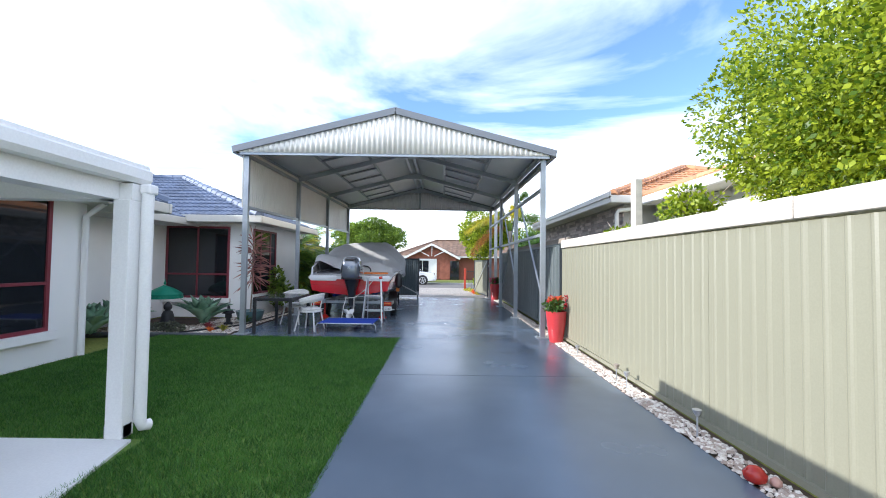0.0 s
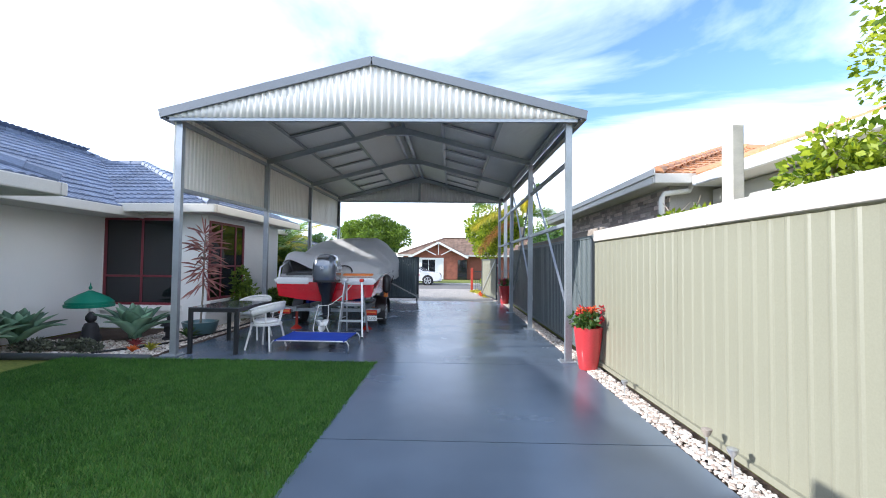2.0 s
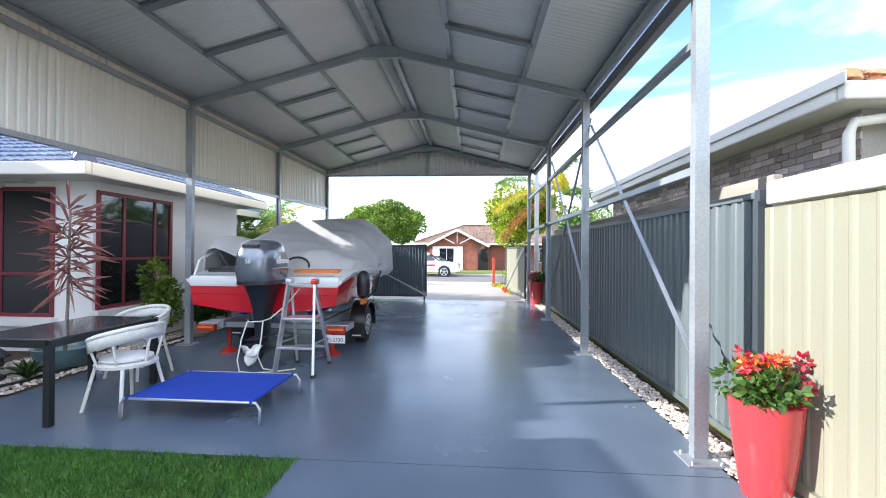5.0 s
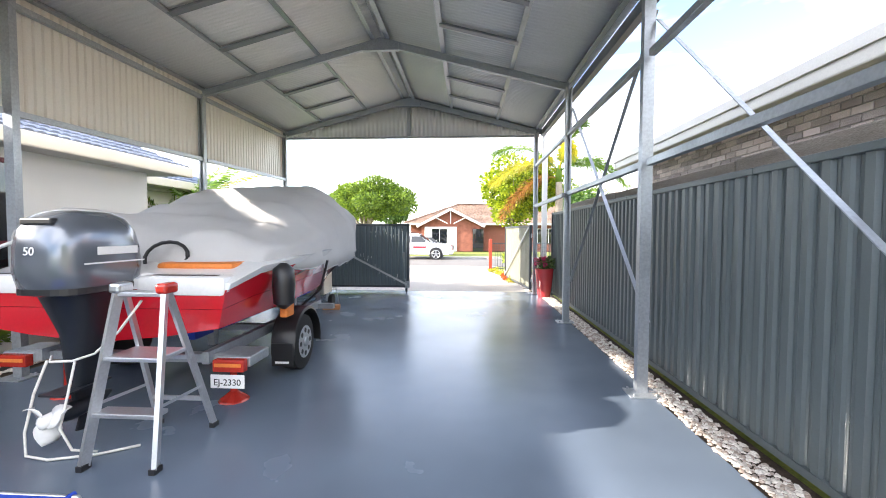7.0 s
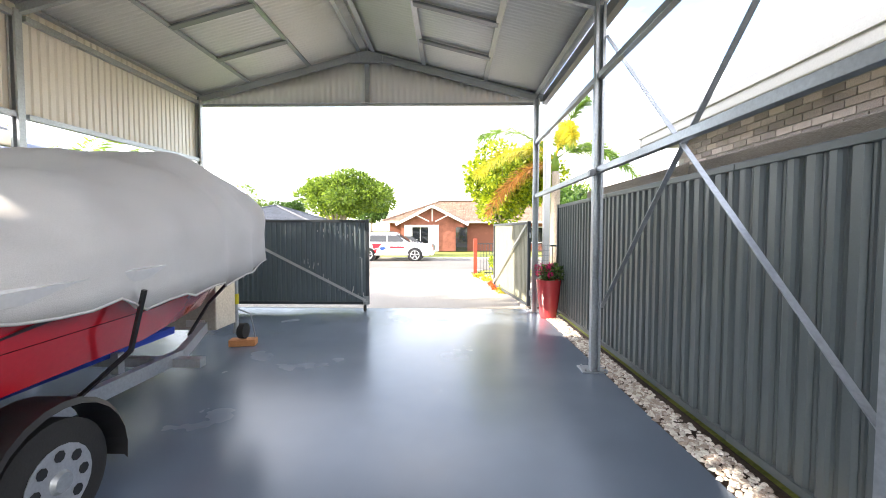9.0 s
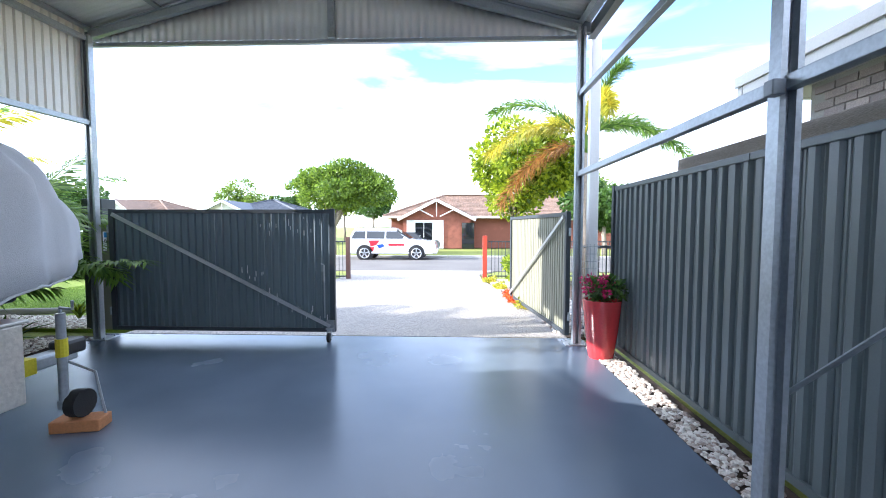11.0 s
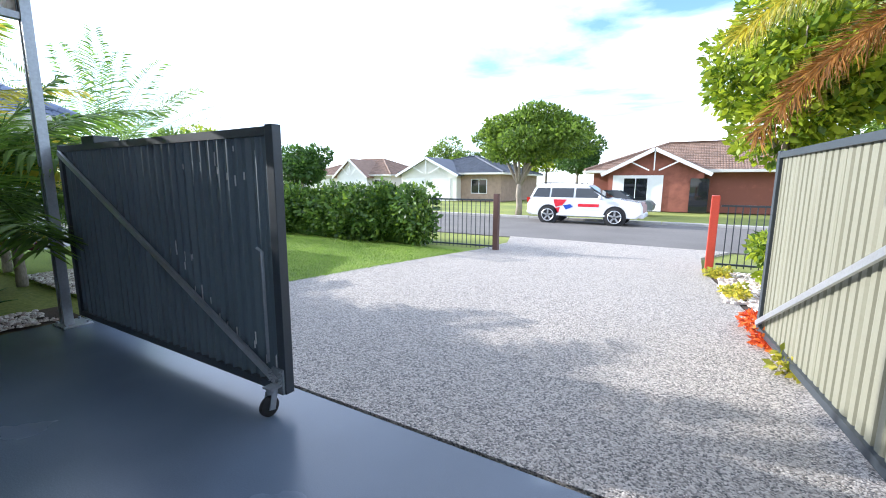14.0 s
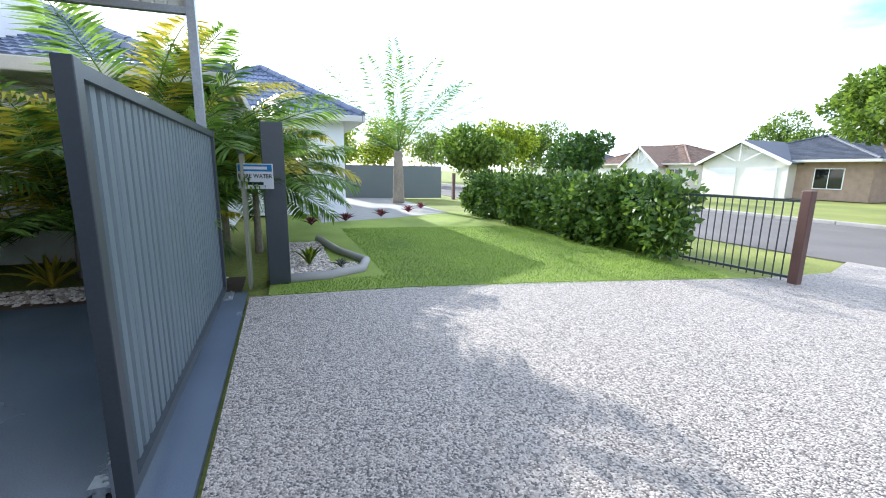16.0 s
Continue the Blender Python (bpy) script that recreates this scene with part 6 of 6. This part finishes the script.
M_hose = mat("dark_irrigation_pipe", (0.03, 0.03, 0.03), 0.6)
sheet("garden_bed", {8.35: (-7.3, -4.27), 11.03: (-7.3, -4.27), 11.05: (-5.02, -4.27), 18.2: (-5.02, -4.27)}, M_soil, -0.015, "soil garden bed along the house", "garden bed")


def stones(name, label, spots, count, size, seed, material=None, z=0.0, cap=None):
    """Rounded pebbles of eight corners each, pressed into the ground; spots are x0, x1, y0, y1."""
    rg = np.random.default_rng(seed)
    areas = np.array([(b - a) * (d - c) for a, b, c, d in spots])
    n = int(count)
    pick = rg.choice(len(spots), n, p=areas / areas.sum())
    sp = np.array(spots)[pick]
    px = sp[:, 0] + (sp[:, 1] - sp[:, 0]) * rg.random(n)
    py = sp[:, 2] + (sp[:, 3] - sp[:, 2]) * rg.random(n)
    s = size * (0.5 + rg.random(n))
    an = rg.random(n) * 6.28
    base = np.array([(-1, 0, 0), (0, -1, 0), (1, 0, 0), (0, 1, 0), (-.6, -.6, .0), (0, 0, 0.75), (0, 0, -0.4)])
    ring = np.array([(math.cos(a), math.sin(a) * 0.75, 0.1) for a in [k * math.pi / 3 for k in range(6)]] + [(math.cos(a) * 0.55, math.sin(a) * 0.45, 0.6) for a in [k * math.pi / 3 for k in range(6)]])
    v = ring[None] * s[:, None, None] * (0.85 + 0.3 * rg.random((n, 12, 1)))
    c, d = np.cos(an)[:, None], np.sin(an)[:, None]
    X = v[:, :, 0] * c - v[:, :, 1] * d + px[:, None]
    Y = v[:, :, 0] * d + v[:, :, 1] * c + py[:, None]
    gzv = np.array([gz(q) for q in py])
    Z = v[:, :, 2] + z + gzv[:, None]
    V = np.stack([X, Y, Z], 2).reshape(-1, 3).tolist()
    F = []
    for k in range(n):
        o = k * 12
        F += [(o + j, o + (j + 1) % 6, o + 6 + (j + 1) % 6, o + 6 + j) for j in range(6)]
        F.append(tuple(o + 6 + j for j in range(6)))
    return tagged(raw(name, V, F, material or M_pebble), label, "pebbles", kind="stuff")


M_edging = mat("dark_kerb_paint", (0.07, 0.08, 0.09), 0.5)
sheet("pebble_base", {-6: (2.17, 2.5), 18.0: (2.17, 2.5)}, M_soil, -0.02, "soil strip under pebbles along the fence", "soil")
stones("fence_pebbles", "white and tan pebbles along the fence foot", [(2.17, 2.40, 1.5, 18.0)], 6500, 0.021, 1)
stones("bed_pebbles", "white pebbles spread over the garden bed", [(-5.6, -4.35, 8.5, 11.0), (-7.2, -5.6, 8.5, 9.6), (-4.95, -4.35, 11.0, 18.0)], 7000, 0.026, 2)
tagged(part("bed_edging", tube(bmesh.new(), [(-7.6, 8.1, 0), (-6.4, 8.32, 0.0), (-5.2, 8.36, 0.0), (-4.27, 8.36, 0.0)], 0.055, 8), M_edging, smooth=True), "dark painted kerb edging the garden bed", "edging")
tagged(part("irrigation_pipe", tube(bmesh.new(), [(-5.3, 8.5, 0.03), (-4.9, 9.0, 0.035), (-4.55, 9.6, 0.03), (-4.45, 11, 0.03), (-4.4, 14, 0.03)], 0.02, 6), M_hose, smooth=True), "dark irrigation pipe lying on the pebbles", "pipe")


def rosette(name, label, x, y, z, n, length, width, material, seed, lift=(10, 75), category="plant"):
    """Thick pointed leaves spiralling from the centre, the inner ones upright."""
    t = thing(name, label, category, pose(x, y, z))
    rg = random.Random(seed)
    for k in range(n):
        e = radians(lift[0] + (lift[1] - lift[0]) * k / n)
        a = k * 2.399
        L = length * (1 - 0.35 * k / n) * rg.uniform(0.9, 1.1)
        rings = []
        for s in range(8):
            q = s / 7
            w = width * (0.45 + 0.9 * math.sin(math.pi * min(0.98, q * 0.78 + 0.12))) * (1 - q ** 4 * 0.9) * 0.7
            r_ = L * q * math.cos(e)
            h = L * q * math.sin(e) + 0.12 * L * math.sin(math.pi * q) * math.cos(e)
            th = 0.018 * (1 - q) + 0.002
            cc = Vector((r_ * math.cos(a), r_ * math.sin(a), h + 0.05))
            sd = Vector((-math.sin(a), math.cos(a), 0))
            up = Vector((-math.sin(e) * math.cos(a), -math.sin(e) * math.sin(a), math.cos(e)))
            rings.append([cc - sd * w + up * w * 0.35, cc + up * th * 0.2, cc + sd * w + up * w * 0.35, cc - up * th])
        part("leaf", loft(bmesh.new(), rings), material, t, smooth=True)
    return t


rosette("agave", "large grey-green foxtail agave in the pebble bed", -5.35, 9.45, 0.04, 26, 0.84, 0.16, M_agave, 1, lift=(22, 82))
rosette("agave", "large grey-green foxtail agave in the pebble bed", -6.75, 8.75, 0.04, 24, 0.8, 0.15, M_agave, 2, lift=(22, 82))
rosette("agave", "large grey-green foxtail agave in the pebble bed", -6.6, 7.9, 0.04, 24, 0.8, 0.15, M_agave, 3, lift=(22, 82))
rosette("bromeliad", "small dark red bromeliad among white pebbles", -5.0, 9.0, 0.0, 14, 0.2, 0.03, M_brom, 4)
rosette("bromeliad", "small orange and green bromeliad among pebbles", -4.55, 8.75, 0.0, 12, 0.18, 0.02, M_palm_y, 5)
rosette("bromeliad", "small orange-red bromeliad at the column", -4.75, 8.62, 0.0, 12, 0.14, 0.02, M_flower_o, 6)
rosette("fern", "low dark green fern in the bed", -4.6, 9.8, 0.0, 18, 0.3, 0.03, M_leaf_d, 7)
for k, (x, y) in enumerate(((-5.9, 8.75), (-6.3, 8.6), (-5.65, 8.65))):
    cs, rs = blobs(6, (0, 0, 0.08), (0.35, 0.2, 0.12), 60 + k)
    t = thing("ground_cover", "grey-green creeping ground cover over pebbles", "plant", pose(x, y, 0))
    v, f = leaves(cs, rs, 900, 0.05, 60 + k)
    tagged(raw("foliage", v, f, M_grey_plant, t), kind="stuff")
# seated stone figure and stone lantern
tagged(part("garden_statue", lathe(bmesh.new(), [(0.16, 0), (0.17, 0.08), (0.13, 0.14), (0.12, 0.26), (0.09, 0.33), (0.05, 0.35), (0.085, 0.4), (0.085, 0.46), (0.05, 0.51), (0.02, 0.54)], 16), M_statue, smooth=50), "dark stone seated garden figure", "statue").matrix_basis = pose(-6.2, 9.5, 0.0)
lan = thing("stone_lantern", "small dark pagoda lantern in the pebble bed", "lantern", pose(-4.95, 9.75, 0))
part("base", lathe(bmesh.new(), [(0.10, 0), (0.10, 0.05), (0.05, 0.08), (0.05, 0.16)], 8), M_statue, lan)
part("light_box", lathe(bmesh.new(), [(0.08, 0.16), (0.08, 0.27)], 6), M_statue, lan)
part("cap", lathe(bmesh.new(), [(0.14, 0.27), (0.13, 0.29), (0.06, 0.36), (0.03, 0.38), (0.035, 0.42), (0.005, 0.46)], 8), M_statue, lan)
# parasol
ps = thing("garden_parasol", "small green fringed parasol on a white pole", "parasol", pose(-6.45, 9.75, 0))
part("pole", tube(bmesh.new(), [(0, 0, 0), (0, 0, 0.95)], 0.016, 8), M_wpaint, ps)
part("canopy", lathe(bmesh.new(), [(0.36, 0.62), (0.37, 0.70), (0.30, 0.76), (0.16, 0.84), (0.03, 0.90)], 12), M_para, ps, smooth=40)
part("fringe", lathe(bmesh.new(), [(0.375, 0.60), (0.38, 0.65)], 24), M_para, ps)
part("finial", lathe(bmesh.new(), [(0.01, 0.9), (0.03, 0.95), (0.012, 0.99), (0.004, 1.05)], 10), M_para, ps, smooth=40)
# potted dragon tree
pt = thing("potted_dragon_tree", "spiky pink-brown dragon tree in a blue-green bowl", "potted plant", pose(-4.72, 10.35, 0))
part("bowl", lathe(bmesh.new(), [(0.20, 0), (0.27, 0.05), (0.31, 0.2), (0.33, 0.27), (0.29, 0.27), (0.27, 0.22), (0.01, 0.22)], 28), M_teal, pt, smooth=50)
part("trunk", tube(bmesh.new(), [(0, 0, 0.2), (0.03, 0, 0.8), (0.02, 0.02, 1.5), (0.05, 0, 2.0)], 0.02, 8, 0.012), M_bark, pt, smooth=True)
rgd = random.Random(5)
vs, fs = [], []
for k in range(110):
    z = rgd.uniform(1.0, 2.05)
    a, e, L = rgd.uniform(0, 6.28), rgd.uniform(-0.5, 0.7) + (z - 1.5) * 0.8, rgd.uniform(0.3, 0.55)
    d = Vector((math.cos(a) * math.cos(e), math.sin(a) * math.cos(e), math.sin(e)))
    sd = d.cross(Vector((0, 0, 1))).normalized() * 0.011
    o = Vector((0.03, 0, z))
    n0 = len(vs)
    vs += [tuple(o - sd), tuple(o + sd), tuple(o + d * L * 0.6 + sd), tuple(o + d * L - Vector((0, 0, 0.06))), tuple(o + d * L * 0.6 - sd)]
    fs.append((n0, n0 + 1, n0 + 2, n0 + 3, n0 + 4))
raw("leaves", vs, fs, M_cordy, pt)
# shrubs along the house side wall
for k, (x, y, h) in enumerate(((-4.65, 11.75, 1.15), (-4.6, 13.0, 0.6), (-4.7, 13.8, 0.75), (-4.6, 14.8, 0.7))):
    cs, rs = blobs(8, (0, 0, h * 0.6), (0.3, 0.4, h * 0.45), 80 + k)
    t = thing("bed_shrub", "leafy green shrub against the house wall", "shrub", pose(x, y, 0))
    part("stem", tube(bmesh.new(), [(0, 0, 0), (0, 0, h * 0.7)], 0.015, 6), M_bark, t)
    v, f = leaves(cs, rs, 1500, 0.085, 80 + k)
    tagged(raw("foliage", v, f, M_leaf_d if k % 2 else M_leaf, t), kind="stuff")
tagged(part("garden_rock", lathe(bmesh.new(), [(0.16, 0), (0.19, 0.06), (0.15, 0.14), (0.05, 0.17)], 9), M_wood, smooth=50), "rough brown rock at the bed's edge", "rock").matrix_basis = pose(-4.4, 12.4, 0) @ Matrix.Diagonal((1.3, 0.9, 1, 1))

# ---- solar lights and small things along the fence ----
for k, (x, y, h) in enumerate(((2.27, 3.72, 0.24), (2.28, 5.15, 0.2), (2.28, 7.0, 0.16), (2.28, 5.45, 0.22))):
    t = thing("solar_light", "small stainless solar stake light in pebbles", "garden light", pose(x, y, 0), group="solar lights along the fence")
    part("stake", tube(bmesh.new(), [(0, 0, 0), (0, 0, h - 0.05)], 0.008, 8), M_alu, t)
    part("shade", lathe(bmesh.new(), [(0.012, h - 0.06), (0.035, h - 0.02), (0.04, h), (0.02, h + 0.008)], 14), M_alu if k != 3 else M_wood, t, smooth=40)
tor = thing("garden_ornament", "small pink and red ornament lying on pebbles", "ornament", pose(2.2, 2.95, 0))
part("body", lathe(bmesh.new(), [(0.03, 0), (0.07, 0.03), (0.075, 0.07), (0.04, 0.11), (0.01, 0.12)], 14), M_tail, tor, smooth=60)
part("head", lathe(bmesh.new(), [(0.01, 0.0), (0.035, 0.02), (0.035, 0.05), (0.01, 0.07)], 12, (0.1, -0.06, 0)), mat("pale_pink_clay", (0.6, 0.35, 0.28), 0.6), tor, smooth=60)

# ---- front garden ----
stones("front_pebbles", "pale stones in the bed beside the open gate", [(1.95, 2.9, 18.5, 20.5), (1.75, 2.9, 20.5, 22.5), (1.5, 2.7, 22.5, 24.9)], 3500, 0.04, 5)
sheet("front_bed", {18.4: (2.03, 7), 20: (1.97, 7), 22: (1.72, 7), 25: (1.32, 7)}, M_soil, -0.01, "soil bed beside the front driveway", "garden bed")
for k, (x, y, mt, n_) in enumerate(((1.75, 20.9, M_flower_o, 500), (1.85, 20.4, M_palm_y, 500), (1.72, 21.5, M_flower_o, 400), (1.6, 23.0, M_palm_y, 400), (1.5, 24.4, M_palm_y, 500), (2.2, 23.9, M_leaf_y, 1200), (2.3, 24.6, M_leaf, 1300))):
    big = k > 4
    cs, rs = blobs(7, (0, 0, 0.45 if big else 0.07), (0.45, 0.5, 0.45) if big else (0.22, 0.3, 0.1), 200 + k)
    t = thing("front_shrub" if big else "bedding_plant", "green leafy shrub beside the red post" if big else "low orange and yellow bedding plant by the drive", "shrub" if big else "plant", pose(x, y, gz(y)))
    v, f = leaves(cs, rs, n_, 0.1 if big else 0.06, 200 + k)
    tagged(raw("foliage", v, f, mt, t), kind="stuff")
tagged(part("bed_kerb", tube(bmesh.new(), [(-4.5, 18.55, 0.03), (-4.55, 19.2, 0.03), (-4.8, 19.65, 0.03), (-5.3, 19.8, 0.03), (-6.2, 19.5, 0.03), (-7.5, 19.3, 0.03)], 0.07, 8), M_mortar, smooth=True), "pale curved concrete kerb round the front bed", "kerb")
stones("front_bed_pebbles", "white pebbles in the curved front bed", [(-7.3, -4.65, 18.5, 19.3), (-5.4, -4.85, 19.3, 19.65)], 3500, 0.026, 6)
rosette("bed_plant", "bright green young plant in white pebbles", -5.3, 19.0, 0.0, 16, 0.32, 0.03, M_leaf_y, 9, lift=(35, 85))
rosette("bed_plant", "low grey-green plant in white pebbles", -5.0, 19.4, 0.0, 14, 0.16, 0.02, M_grey_plant, 10)
sheet("path", {19.6: (-20, -10.2), 21.5: (-20, -11.0), 24: (-20, -12.6)}, M_mortar, 0.006, "pale concrete path before the house front", "path")
for k, (x, y) in enumerate(((-9.6, 19.3), (-11.0, 21.3), (-12.0, 22.4), (-13.2, 23.2), (-10.2, 20.2))):
    rosette("bromeliad", "red-leaved bromeliad at the lawn's edge", x, y, 0.0, 16, 0.32, 0.04, M_brom, 30 + k)
for k, (x, y) in enumerate(((-4.9, 16.3), (-4.75, 17.4), (-4.6, 15.6))):
    rosette("spiky_plant", "green and yellow spiky plant behind the gate", x, y, 0.0, 22, 0.5, 0.03, M_palm if k else M_palm_y, 50 + k, lift=(15, 80))
tagged(part("hose", tube(bmesh.new(), [(-4.9 + 0.22 * math.cos(a), 15.1 + 0.22 * math.sin(a), 0.05 + 0.02 * a) for a in [k * 0.5 for k in range(40)]], 0.014, 6), M_hose, smooth=True), "coiled dark garden hose against the wall", "hose")

# ---- grass blades on the near lawns ----
def blades(name, label, x0, x1, y0, y1, count, h, seed, edge=None, material=None):
    rg = np.random.default_rng(seed)
    px, py = x0 + (x1 - x0) * rg.random(count), y0 + (y1 - y0) * rg.random(count)
    if edge:
        keep = edge(px, py)
        px, py = px[keep], py[keep]
    n = len(px)
    a, hh = rg.random(n) * 6.28, h * (0.5 + rg.random(n))
    lx, ly = rg.normal(scale=0.5, size=n) * hh, rg.normal(scale=0.5, size=n) * hh
    w = 0.0035
    g = np.array([gz(q) for q in py]) - 0.012
    V = np.stack([np.stack([px - w * np.cos(a), py - w * np.sin(a), g], 1), np.stack([px + w * np.cos(a), py + w * np.sin(a), g], 1), np.stack([px + lx, py + ly, g + hh], 1)], 1).reshape(-1, 3)
    tagged(raw(name, V.tolist(), np.arange(n * 3).reshape(-1, 3).tolist(), material or M_blade_shaded), label, "grass", kind="stuff")


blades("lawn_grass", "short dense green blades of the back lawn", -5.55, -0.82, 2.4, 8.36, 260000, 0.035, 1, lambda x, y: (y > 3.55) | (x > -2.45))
blades("front_grass", "short green blades of the front lawn", -9, -3.2, 18.6, 24.6, 130000, 0.035, 2, lambda x, y: (x < -4.0 + (y - 18.5) * 0.14) & ((x > -4.45) | (y > 19.9)), M_blade_sunlit)
